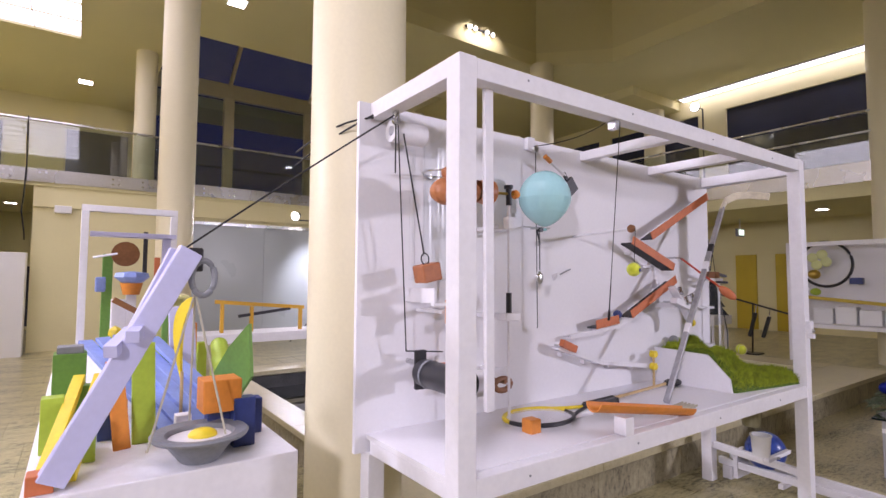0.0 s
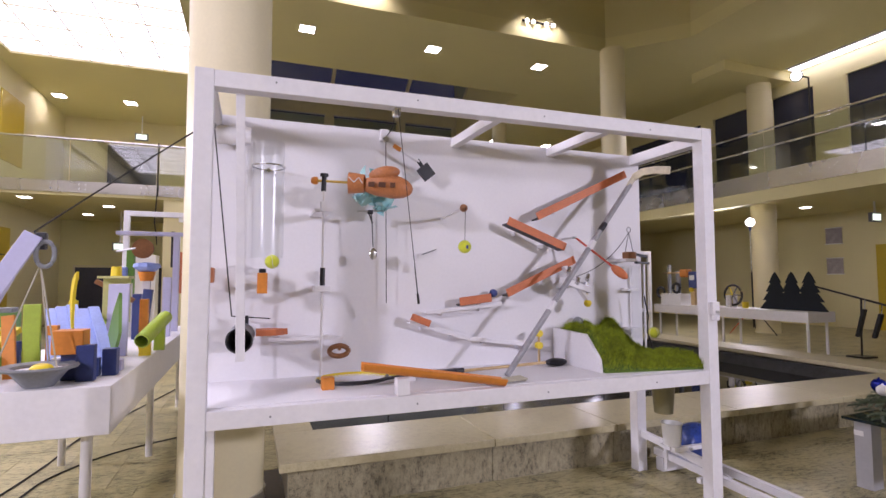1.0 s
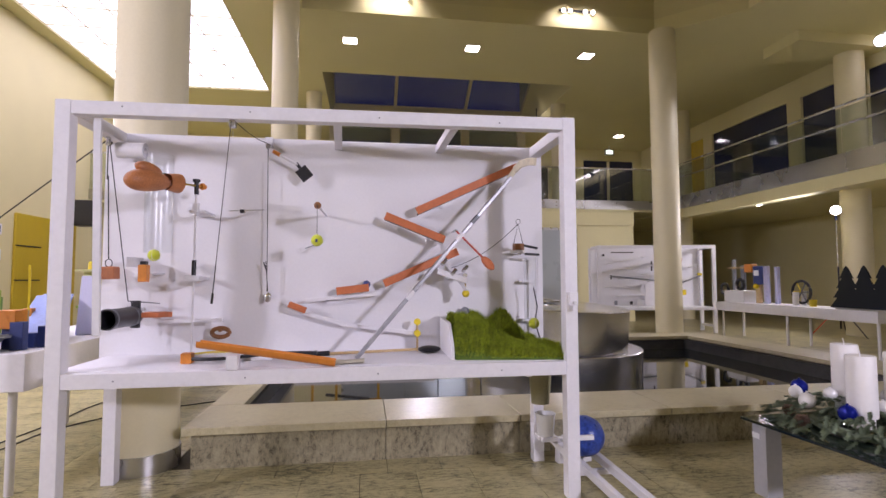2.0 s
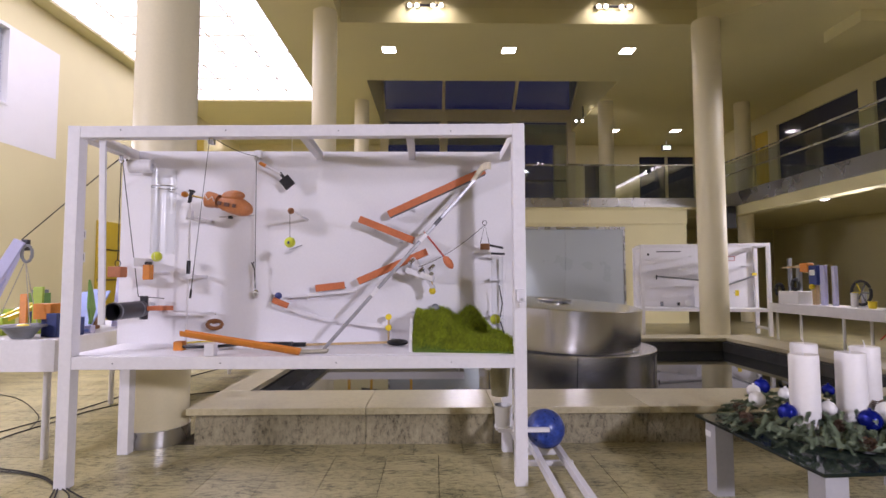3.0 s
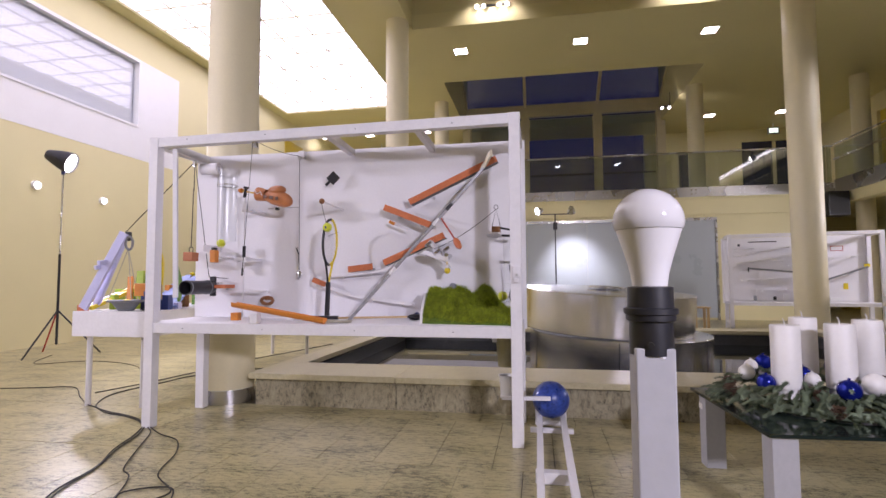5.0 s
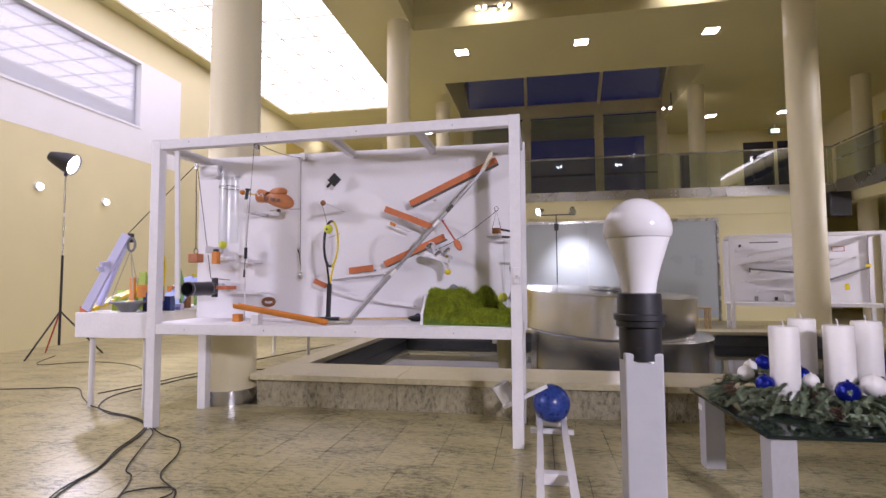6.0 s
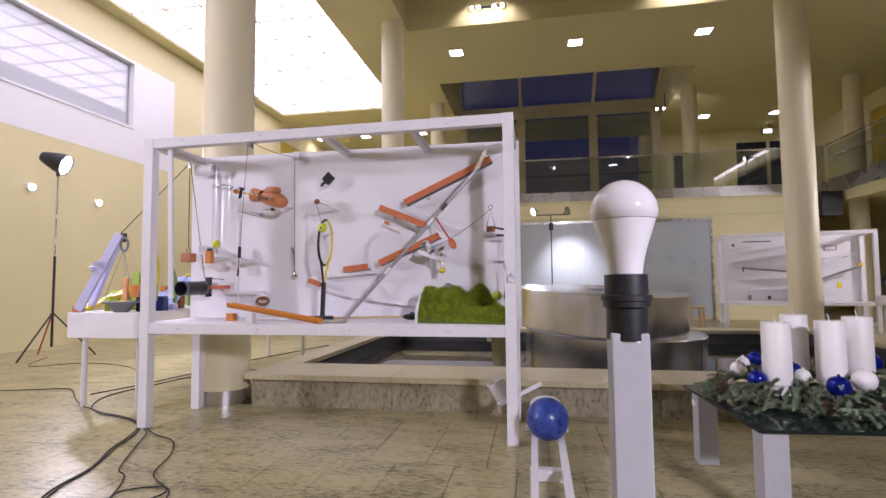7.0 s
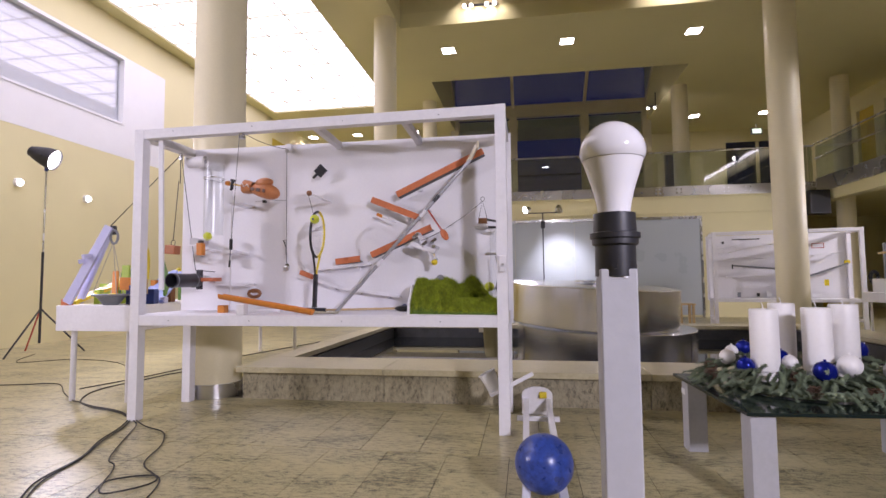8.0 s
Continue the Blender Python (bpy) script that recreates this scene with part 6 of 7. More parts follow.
    part("tool", boxes(((-0.52, 3.44, 1.35), (-0.49, 3.458, 1.7)), bevel=0.003), M_DARKMETAL, t)
    white_table("white_table", -0.1, 2.6, 5.75, 6.35, 0.62, 0.12, "low white table with an amber crane")
    t = thing("crane_arm", (1.1, 6.0, 0.62), "amber timber crane arm over a dark beam", "crane")
    bm = B()
    bar(bm, (0.55, 6.0, 1.03), (1.75, 6.0, 0.93), 0.05, 0.05, 0.003)
    part("arm", bm, M_OCHRE2, t)
    bm = B()
    bar(bm, (0.85, 6.0, 0.83), (1.55, 6.0, 0.92), 0.05, 0.04, 0.003)
    part("beam", bm, M_DARKMETAL, t)
    for x, z in ((0.62, 1.0), (1.0, 0.96), (1.68, 0.92)):
        part("post", boxes(((x, 5.97, 0.62), (x + 0.04, 6.03, z))), M_OCHRE2, t)
    t = thing("white_cabinet", (-1.8, 9.9, 0), "tall plain white cabinet beside the corridor", "cabinet")
    part("body", boxes(((-2.03, 9.95, 0), (-1.655, 10.35, 1.76)), bevel=0.005), M_PANEL, t)


# ---- lamps, cables and far exhibits ----


def flood_stand(name, x, y, z, aim, lamp_r, label):
    t = thing(name, (x, y, 0), label, "floodlight", "floodlights")
    bm = B()
    cyl(bm, (x, y, 0.15), (x, y, 1.4), 0.016)
    part("lower_pole", bm, M_BLACK, t, smooth=True)
    bm = B()
    cyl(bm, (x, y, 1.4), (x, y, z - 0.15), 0.011)
    part("upper_pole", bm, M_STEEL, t, smooth=True)
    for k in range(3):
        a = 0.6 + k * 2.094
        bm = B()
        pipe(bm, [(x, y, 0.62), (x + 0.52 * math.cos(a), y + 0.52 * math.sin(a), 0.012)], 0.011, 8)
        part("leg", bm, M_BLACK if k != 1 else M_RED, t, smooth=True)
    bm = B()
    cyl(bm, (x, y, z - 0.2), (x, y, z - 0.08), 0.022)
    part("clamp", bm, M_NAVY, t, smooth=True)
    d = (Vector(aim) - Vector((x, y, z))).normalized()
    m = Matrix.Translation((x, y, z)) @ d.to_track_quat("Z", "Y").to_matrix().to_4x4()
    bm = B()
    s = lamp_r / 0.13
    lathe(bm, [(0, -0.20 * s), (0.06 * s, -0.19 * s), (0.085 * s, -0.12 * s), (0.12 * s, 0.0), (0.13 * s, 0.10 * s), (0.122 * s, 0.10 * s), (0.11 * s, 0.0), (0.05 * s, -0.03 * s), (0, -0.03 * s)], m, 32)
    head = part("lamp_head", bm, M_DARKMETAL, t, "dark metal lamp hood", True)
    bm = B()
    lathe(bm, [(0, 0.07 * s), (0.118 * s, 0.07 * s), (0.118 * s, 0.078 * s), (0, 0.085 * s)], m, 32)
    part("lens", bm, M_SPOTLAMP, head, "glowing lens", True)
    bm = B()
    pipe(bm, [m @ Vector((0.135 * s, 0, 0)), (x, y, z - 0.12), m @ Vector((-0.135 * s, 0, 0))], 0.007, 6)
    part("yoke", bm, M_DARKMETAL, head)
    return t


def twin_stand():
    x, y, z = 3.16, 9.3, 2.62
    t = thing("floodlight_pair", (x, y, 0), "two small floodlights on one stand before the screen", "floodlight", "floodlights")
    bm = B()
    cyl(bm, (x, y, 0.1), (x, y, z - 0.05), 0.014)
    part("pole", bm, M_DARKMETAL, t, smooth=True)
    part("cross_bar", boxes(((x - 0.42, y - 0.012, z - 0.06), (x + 0.42, y + 0.012, z - 0.035)), bevel=0.003), M_DARKMETAL, t)
    part("junction_box", boxes(((x - 0.05, y - 0.05, z - 0.42), (x + 0.05, y + 0.03, z - 0.25)), bevel=0.006), M_BLACK, t)
    for k in range(3):
        a = 0.5 + k * 2.094
        bm = B()
        pipe(bm, [(x, y, 0.5), (x + 0.45 * math.cos(a), y + 0.45 * math.sin(a), 0.012)], 0.01, 8)
        part("leg", bm, M_BLACK, t, smooth=True)
    for dx, d in ((-0.38, (-0.75, -0.55, -0.3)), (0.38, (0.1, 1.0, -0.85))):
        m = Matrix.Translation((x + dx, y, z + 0.04)) @ Vector(d).normalized().to_track_quat("Z", "Y").to_matrix().to_4x4()
        bm = B()
        lathe(bm, [(0, -0.10), (0.05, -0.095), (0.07, -0.03), (0.10, 0.06), (0.095, 0.06), (0.06, -0.01), (0, -0.02)], m, 24)
        head = part("lamp_head", bm, M_STEEL, t, smooth=True)
        bm = B()
        lathe(bm, [(0, 0.035), (0.085, 0.035), (0.085, 0.042), (0, 0.045)], m, 24)
        part("lens", bm, M_SPOTLAMP, head, smooth=True)


def cable(name, pts, r, label):
    t = thing(name, pts[0], label, "cable", "floor cables")
    bm = B()
    smoothp = []
    v = [Vector(p) for p in pts]
    for i in range(len(v) - 1):
        p0, p1, p2, p3 = v[max(0, i - 1)], v[i], v[i + 1], v[min(len(v) - 1, i + 2)]
        for k in range(6):
            s = k / 6
            smoothp.append(0.5 * (2 * p1 + (p2 - p0) * s + (2 * p0 - 5 * p1 + 4 * p2 - p3) * s * s + (3 * p1 - p0 - 3 * p2 + p3) * s ** 3))
    smoothp.append(v[-1])
    pipe(bm, smoothp, r, 6)
    part("sheath", bm, M_CABLE, t, smooth=True)


def cables():
    z = 0.007
    cable("cable", [(0.0, 0.02, z), (0.10, -0.18, z), (0.2, -0.45, z), (0.34, -0.72, z), (0.42, -1.05, z), (0.62, -1.35, z), (0.8, -1.7, z)], 0.0045, "black twisted cable running over the floor")
    cable("cable", [(0.015, 0.02, z), (0.12, -0.17, z), (0.215, -0.44, z), (0.355, -0.74, z), (0.44, -1.04, z), (0.63, -1.33, z), (0.82, -1.7, z)], 0.0045, "black twisted cable running over the floor")
    cable("cable", [(0.03, 0.02, z), (0.16, -0.1, z), (0.30, -0.35, z), (0.50, -0.70, z), (0.62, -0.80, z), (0.75, -1.02, z), (0.95, -1.5, z)], 0.004, "black cable running over the floor")
    cable("cable", [(0.04, 0.03, z), (0.25, -0.12, z), (0.45, -0.22, z), (0.62, -0.45, z), (0.75, -0.75, z), (0.98, -0.95, z), (0.85, -1.12, z), (0.75, -0.98, z), (0.95, -0.9, z), (1.1, -1.2, z), (1.2, -1.8, z)], 0.004, "black cable coiled loosely on the floor")
    cable("cable", [(0.0, 0.03, z), (-0.16, 0.15, z), (-0.36, 0.24, z), (-0.57, 0.30, z), (-0.80, 0.44, z), (-0.93, 0.50, z), (-1.25, 0.74, z), (-1.67, 1.08, z), (-2.0, 1.0, z), (-2.6, 0.85, z), (-3.6, 0.7, z)], 0.0045, "black cable running over the floor")
    cable("cable", [(-0.02, 0.05, z), (-0.18, 0.18, z), (-0.38, 0.27, z), (-0.60, 0.34, z), (-0.85, 0.5, z), (-1.05, 0.9, z), (-0.98, 1.4, z), (-0.91, 1.78, z), (-0.6, 2.2, z), (0.1, 2.6, z)], 0.0055, "thick black cable running under the white table")
    cable("cable", [(-1.25, 0.9, z), (-1.1, 1.5, z), (-1.02, 2.1, z), (-1.0, 2.6, z), (-0.8, 3.4, z), (-0.5, 4.6, z)], 0.0055, "thick black cable running over the floor")
    cable("cable", [(-3.9, 2.9, z), (-3.4, 2.2, z), (-2.9, 2.5, z), (-2.1, 2.3, z), (-1.3, 1.6, z), (-1.05, 1.2, z)], 0.004, "black lamp cable running over the floor")
    # overhead cord from the frame to the hall
    t = thing("stay_cord", (-0.2, 1.1, 2.2), "thin black stay cord slung from the column", "cord")
    bm = B()
    pipe(bm, bez((0.0, 0.57, 1.99), (-0.1, 0.75, 1.93), (-0.12, 1.12, 1.87), 6), 0.004, 6)
    pipe(bm, bez((0.0, 0.57, 1.98), (-0.1, 0.70, 1.99), (-0.12, 1.12, 1.93), 6), 0.004, 6)
    part("cord", bm, M_CORD, t)


def far_exhibits():
    # second exhibit frame
    L = 2.515
    t = thing("exhibit_frame", (0, 0, 0), "second white timber exhibit frame with pale tracks", "display frame")
    for x in (0.0, L - 0.07):
        part("post", boxes(((x, 0, 0), (x + 0.07, 0.07, 1.89)), bevel=0.003), M_WHITE, t)
        part("rear_post", boxes(((x, 0.62, 0), (x + 0.07, 0.69, 1.86)), bevel=0.003), M_WHITE, t)
        part("side_rail", boxes(((x, 0.071, 1.82), (x + 0.07, 0.619, 1.888)), bevel=0.003), M_WHITE, t)
        part("foot_bar", boxes(((x + 0.01, 0.071, 0.12), (x + 0.06, 0.619, 0.17)), bevel=0.003), M_WHITE, t)
    part("top_rail", boxes(((0.0701, 0, 1.82), (L - 0.0701, 0.07, 1.888)), bevel=0.003), M_WHITE, t)
    part("shelf", boxes(((0, 0.071, 0.51), (L, 0.618, 0.55))), M_WHITE, t)
    part("shelf_rail", boxes(((0.0702, 0, 0.49), (L - 0.0702, 0.06, 0.55))), M_WHITE, t)
    part("back_board", boxes(((-0.03, 0.701, 0.5), (L - 0.02, 0.72, 1.86))), M_BOARD, t)
    runs = (((0.17, 1.47), (1.42, 1.72)), ((0.44, 1.21), (1.52, 1.10)), ((1.15, 1.27), (1.70, 1.31)), ((0.30, 0.98), (1.0, 1.03)), ((0.90, 1.35), (1.60, 1.52)), ((0.20, 1.60), (0.62, 1.67)),
            ((0.55, 0.78), (1.25, 0.82)), ((1.55, 0.90), (2.42, 1.22)), ((1.60, 1.62), (2.30, 1.74)), ((1.75, 1.40), (2.35, 1.46)), ((0.15, 1.32), (0.80, 1.42)), ((1.30, 0.66), (1.90, 0.72)))
    for k, (a, b) in enumerate(runs):
        y = 0.50 + 0.06 * (k % 3)
        bm = B()
        bar(bm, (a[0], y, a[1]), (b[0], y, b[1]), 0.07, 0.022, 0.003)
        part("track", bm, M_PANEL, t)
        bm = B()
        bar(bm, (a[0], y - 0.038, a[1] + 0.012), (b[0], y - 0.038, b[1] + 0.012), 0.006, 0.035)
        part("track_lip", bm, M_GREY if k in (1, 7) else M_WHITE, t)
        for f in (0.2, 0.8):
            q = Vector(a).lerp(Vector(b), f)
            part("track_support", boxes(((q.x - 0.015, y + 0.036, q.y - 0.03), (q.x + 0.015, 0.7005, q.y - 0.012))), M_PANEL, t)
    for x, z, w, h, mm in ((0.44, 1.76, 0.5, 0.02, M_DARKMETAL), (1.33, 1.45, 0.02, 0.22, M_BLACK), (0.42, 1.20, 0.02, 0.10, M_BLACK), (0.50, 0.62, 0.06, 0.10, M_GREY), (1.02, 0.64, 0.09, 0.12, M_PANEL), (2.02, 0.86, 0.07, 0.12, M_YELLOW),
                           (2.36, 1.26, 0.09, 0.06, M_YELLOW), (0.25, 1.70, 0.04, 0.05, M_BLACK), (1.80, 0.60, 0.16, 0.07, M_PANEL), (0.85, 0.62, 0.05, 0.07, M_DARKMETAL)):
        part("fitting", boxes(((x, 0.52, z - h / 2), (x + w, 0.5501, z + h / 2)), bevel=0.003), mm, t)
        part("fitting_pin", boxes(((x + w / 2 - 0.008, 0.5503, z - 0.008), (x + w / 2 + 0.008, 0.7004, z + 0.008))), M_STEEL, t)
    part("upright_panel", boxes(((1.20, 0.56, 0.551), (1.48, 0.58, 1.06)), bevel=0.003), M_WHITE, t)
    for k, (dx, dz) in enumerate(((1.88, 1.55), (1.88, 1.64), (1.88, 1.55), (2.08, 1.55))):
        part("red_bar", boxes(((dx, 0.696, dz), (dx + (0.2 if k < 2 else 0.012), 0.70, dz + (0.012 if k < 2 else 0.1)))), M_REDINK, t)
    t.location, t.rotation_euler = (6.45, 7.83, 0), (0, 0, radians(-10.8))
    t = thing("white_stool", (6.0, 7.6, 0), "small pale wooden stool beside the frame", "stool")
    for x in (5.72, 5.95):
        part("leg", boxes(((x, 7.55, 0), (x + 0.04, 7.6, 0.44))), M_WOOD, t)
        part("leg", boxes(((x, 7.8, 0), (x + 0.04, 7.85, 0.44))), M_WOOD, t)
    part("seat", boxes(((5.7, 7.53, 0.4401), (6.01, 7.87, 0.47)), bevel=0.004), M_WOOD, t)
    # long table with machines
    white_table("white_table", 8.55, 9.2, 3.55, 6.9, 0.70, 0.17, "long white table in the side aisle")
    t = thing("black_trees", (9.0, 4.1, 0.70), "cut-out of three black fir trees", "cut-out")
    for k, cy in enumerate((3.78, 4.1, 4.42)):
        bm = B()
        outline = []
        for lay in range(4):
            w0, w1, z0, z1 = 0.30 - 0.062 * lay, 0.17 - 0.045 * lay, 0.70 + 0.155 * lay, 0.855 + 0.155 * lay
            outline += [(w0, z0), (w1, z1)]
        outline.append((0.0, 1.36))
        pts = [(cy + w, z) for w, z in outline] + [(cy - w, z) for w, z in outline[-2::-1]]
        x = 8.93 + 0.03 * k
        a, b = [bm.verts.new((x, py, pz)) for py, pz in pts], [bm.verts.new((x + 0.02, py, pz)) for py, pz in pts]
        bm.faces.new(a), bm.faces.new(b[::-1])
        for i in range(len(pts)):
            j = (i + 1) % len(pts)
            bm.faces.new((a[i], a[j], b[j], b[i]))
        part("tree", bm, M_TREE, t)
    t = thing("spoked_wheel", (9.0, 5.28, 0.70), "black spoked wheel on a stand", "wheel")
    bm = B()
    pipe(bm, ring_points((9.0, 5.28, 0.93), 0.19, 0.19, 36, "x"), 0.022, 8, True)
    part("tyre", bm, M_RUBBER, t, smooth=True)
    for k in range(6):
        a = k * math.pi / 3
        bm = B()
        pipe(bm, [(9.0, 5.28, 0.93), (9.0, 5.28 + 0.18 * math.cos(a), 0.93 + 0.18 * math.sin(a))], 0.012, 6)
        part("spoke", bm, M_YELLOW if k < 2 else M_GREY, t)
    part("stand", boxes(((9.03, 5.24, 0.70), (9.06, 5.32, 0.95))), M_WHITE, t)
    bm = B()
    cyl(bm, (8.9, 5.30, 0.70), (8.9, 5.30, 0.93), 0.05)
    part("white_roll", bm, M_WHITE, t, smooth=True)
    t = thing("yellow_cup", (8.85, 4.9, 0.70), "small yellow plastic cup", "cup")
    bm = B()
    lathe(bm, [(0, 0.70), (0.05, 0.70), (0.06, 0.81), (0.055, 0.81), (0.045, 0.71), (0, 0.71)], Matrix.Translation((8.85, 4.9, 0)), 20)
    part("body", bm, M_YELLOW, t, smooth=True)
    t = thing("toy_machine", (8.9, 6.3, 0.70), "tower of grey and coloured machine parts on a white box", "machine")
    part("white_box", boxes(((8.7, 6.3, 0.70), (9.1, 6.85, 0.93)), bevel=0.01), M_PANEL, t)
    for y, z, mm, w in ((6.8, 1.55, M_GREY, 0.05), (6.55, 1.42, M_GREY, 0.08), (5.95, 1.40, M_LAV, 0.10), (5.7, 1.38, M_LAV, 0.07), (6.15, 1.2, M_WOOD, 0.1)):
        part("upright", boxes(((8.88, y - w / 2, 0.935 if 6.3 < y < 6.85 else 0.70), (8.94, y + w / 2, z)), bevel=0.003), mm, t)
    part("arm", boxes(((8.87, 6.3, 1.36), (8.95, 6.95, 1.40)), bevel=0.003), M_WOOD, t)
    part("basket", boxes(((8.84, 6.25, 1.28), (8.98, 6.45, 1.45)), bevel=0.02), M_AMBER, t)
    part("motor", boxes(((8.82, 6.0, 1.05), (8.98, 6.2, 1.40)), bevel=0.02), M_NAVY, t)
    part("label", boxes(((8.813, 6.04, 1.22), (8.8195, 6.16, 1.32))), M_PANEL, t)
    for y, r in ((6.95, 0.13), (6.5, 0.12)):
        bm = B()
        pipe(bm, ring_points((8.80, y, 0.95 if y > 6.9 else 1.05), r * 0.8, r * 0.8, 24, "x"), 0.03, 8, True)
        part("wheel", bm, M_RUBBER, t, smooth=True)
    bm = B()
    ball(bm, (8.82, 6.12, 1.02), 0.05, 16)
    part("yellow_ball", bm, M_YELLOW, t, smooth=True)
    # third frame with the fan
    t = thing("exhibit_frame", (8.7, 1.4, 0), "white exhibit frame with a black hoop and yellow fan", "display frame")
    for y in (0.2, 2.3):
        part("post", boxes(((8.6, y, 0), (8.67, y + 0.07, 1.97)), bevel=0.003), M_WHITE, t)
    part("top_rail", boxes(((8.6, 0.2701, 1.90), (8.67, 2.2999, 1.968)), bevel=0.003), M_WHITE, t)
    part("shelf", boxes(((8.68, 0.2, 0.60), (9.2, 2.37, 0.66))), M_WHITE, t)
    part("back_board", boxes(((9.2, 0.2, 0.6), (9.22, 2.37, 1.95))), M_BOARD, t)
    bm = B()
    pipe(bm, ring_points((8.92, 1.93, 1.62), 0.36, 0.36, 40, "x"), 0.022, 8, True)
    part("hoop", bm, M_BLACK, t, smooth=True)
    for k in range(4):
        a = k * 1.57 + 0.4
        bm = B()
        ball(bm, (0, 0, 0), 1, 16)
        for v in bm.verts:
            v.co = (8.88 + 0.02 * v.co.x, 2.0 + 0.10 * math.cos(a) + 0.08 * v.co.y, 1.69 + 0.09 * math.sin(a) + 0.08 * v.co.z)
        part("fan_blade", bm, mat("pale_lime", (0.62, 0.66, 0.30), 0.5) if k == 0 else bpy.data.materials["pale_lime"], t, smooth=True)
    bm = B()
    ball(bm, (8.86, 2.07, 1.455), 0.09, 20, 0.85)
    part("brass_pot", bm, M_BRASS, t, smooth=True)
    bm = B()
    bar(bm, (8.88, 0.5, 0.94), (8.88, 2.28, 1.09), 0.10, 0.05, 0.003)
    part("ochre_beam", bm, M_OCHRE, t)
    part("ochre_post", boxes(((8.85, 2.22, 0.661), (8.91, 2.27, 1.06)), bevel=0.003), M_OCHRE, t)
    part("rail", boxes(((8.62, 2.26, 1.19), (9.2, 2.30, 1.23)), bevel=0.003), M_WHITE, t)
    bm = B()
    ball(bm, (8.86, 2.06, 1.17), 0.075, 18, 0.8)
    part("lime_cup", bm, M_LIME, t, smooth=True)
    part("dark_motor", boxes(((8.9, 1.45, 1.30), (9.0, 1.62, 1.40)), bevel=0.01), M_NAVY, t)
    for k in range(5):
        part("box", boxes(((8.93, 0.62 + 0.31 * k, 0.661), (9.13, 0.90 + 0.31 * k, 0.90 + 0.04 * (k % 2))), bevel=0.01), M_PANEL, t)
    # barrier with two dark pads
    t = thing("barrier", (9.25, 3.2, 0), "thin black lever arm with two dark pads on a stand", "lever")
    bm = B()
    pipe(bm, [(9.27, 3.95, 1.12), (9.25, 2.62, 0.77)], 0.016, 8)
    part("arm", bm, M_BLACK, t)
    for y0, y1, z0, z1 in ((3.15, 3.26, 0.76, 0.32), (2.92, 3.03, 0.70, 0.32)):
        bm = B()
        bar(bm, (9.25, y1, z1), (9.25, y0, z0), 0.08, 0.05, 0.01, (0, 1, 0))
        part("pad", bm, M_BLACK, t)
        bm = B()
        cyl(bm, (9.25, y0, z0), (9.25, y0 - 0.02, z0 + 0.16), 0.008, seg=8)
        part("link", bm, M_STEEL, t)
    bm = B()
    cyl(bm, (9.25, 3.22, 0), (9.25, 3.19, 0.92), 0.014, seg=10)
    part("stand", bm, M_BLACK, t)
    part("foot", boxes(((9.1, 3.08, 0), (9.4, 3.36, 0.025)), bevel=0.004), M_BLACK, t)
    # prints on the far wall, speakers
    for y, z in ((6.85, 2.37), (6.85, 1.58)):
        t = thing("wall_print", (XR, y, z), "small grey framed print on the wall", "picture")
        part("sheet", boxes(((XR - 0.02, y - 0.2, z - 0.2), (XR - 0.004, y + 0.2, z + 0.2))), M_PRINT, t)
        part("frame", boxes(((XR - 0.025, y - 0.22, z + 0.2), (XR - 0.002, y + 0.22, z + 0.22)), ((XR - 0.025, y - 0.22, z - 0.22), (XR - 0.002, y + 0.22, z - 0.2))), M_PANEL, t)
    for x, y, z in ((-4.6, 9.6, 2.62), (9.5, 10.0, 2.72)):
        t = thing("loudspeaker", (x, y, z), "black loudspeaker fixed on a bracket below the gallery", "loudspeaker", "loudspeakers")
        part("case", boxes(((x - 0.22, y - 0.18, z - 0.28), (x + 0.22, y + 0.18, z + 0.28)), bevel=0.015), M_BLACK, t)
        part("grille", boxes(((x - 0.19, y - 0.186, z - 0.25), (x + 0.19, y - 0.181, z + 0.25))), M_RUBBER, t)
        part("bracket", boxes(((x + 0.2, y - 0.03, z + 0.1), (9.785, y + 0.03, z + 0.16))) if x > 0 else boxes(((XL - 0.005, y - 0.03, z + 0.1), (x - 0.2, y + 0.03, z + 0.16))), M_DARKMETAL, t)
    for y, z in ((3.49, 2.53), (4.75, 2.47)):
        t = thing("wall_lamp", (XL, y, z), "small bright round lamp on the cream wall", "lamp", "wall lamps")
        bm = B()
        cyl(bm, (XL - 0.002, y, z), (XL + 0.05, y, z), 0.07)
        part("base", bm, M_PANEL, t, smooth=True)
        bm = B()
        ball(bm, (XL + 0.06, y, z), 0.042, 16)
        part("globe", bm, M_SPOTLAMP, t, smooth=True)
    t = thing("gallery_floodlight", (10.55, 4.70, 3.3), "bright floodlight on a pole at the side gallery", "floodlight")
    bm = B()
    cyl(bm, (10.55, 4.70, 3.3), (10.55, 4.70, 5.25), 0.016)
    pipe(bm, [(10.55, 4.70, 5.25), (10.20, 4.70, 5.24)], 0.014, 8)
    part("pole", bm, M_DARKMETAL, t, smooth=True)
    bm = B()
    lathe(bm, [(0, -0.12), (0.07, -0.11), (0.11, 0.02), (0.104, 0.02), (0.0, 0.0)], Matrix.Translation((10.19, 4.69, 5.23)) @ Vector((-0.9, -0.6, -0.35)).to_track_quat("Z", "Y").to_matrix().to_4x4(), 28)
    part("hood", bm, M_DARKMETAL, t, smooth=True)
    bm = B()
    ball(bm, (10.17, 4.68, 5.225), 0.09, 20)
    part("lens", bm, M_SPOTLAMP, t, smooth=True)
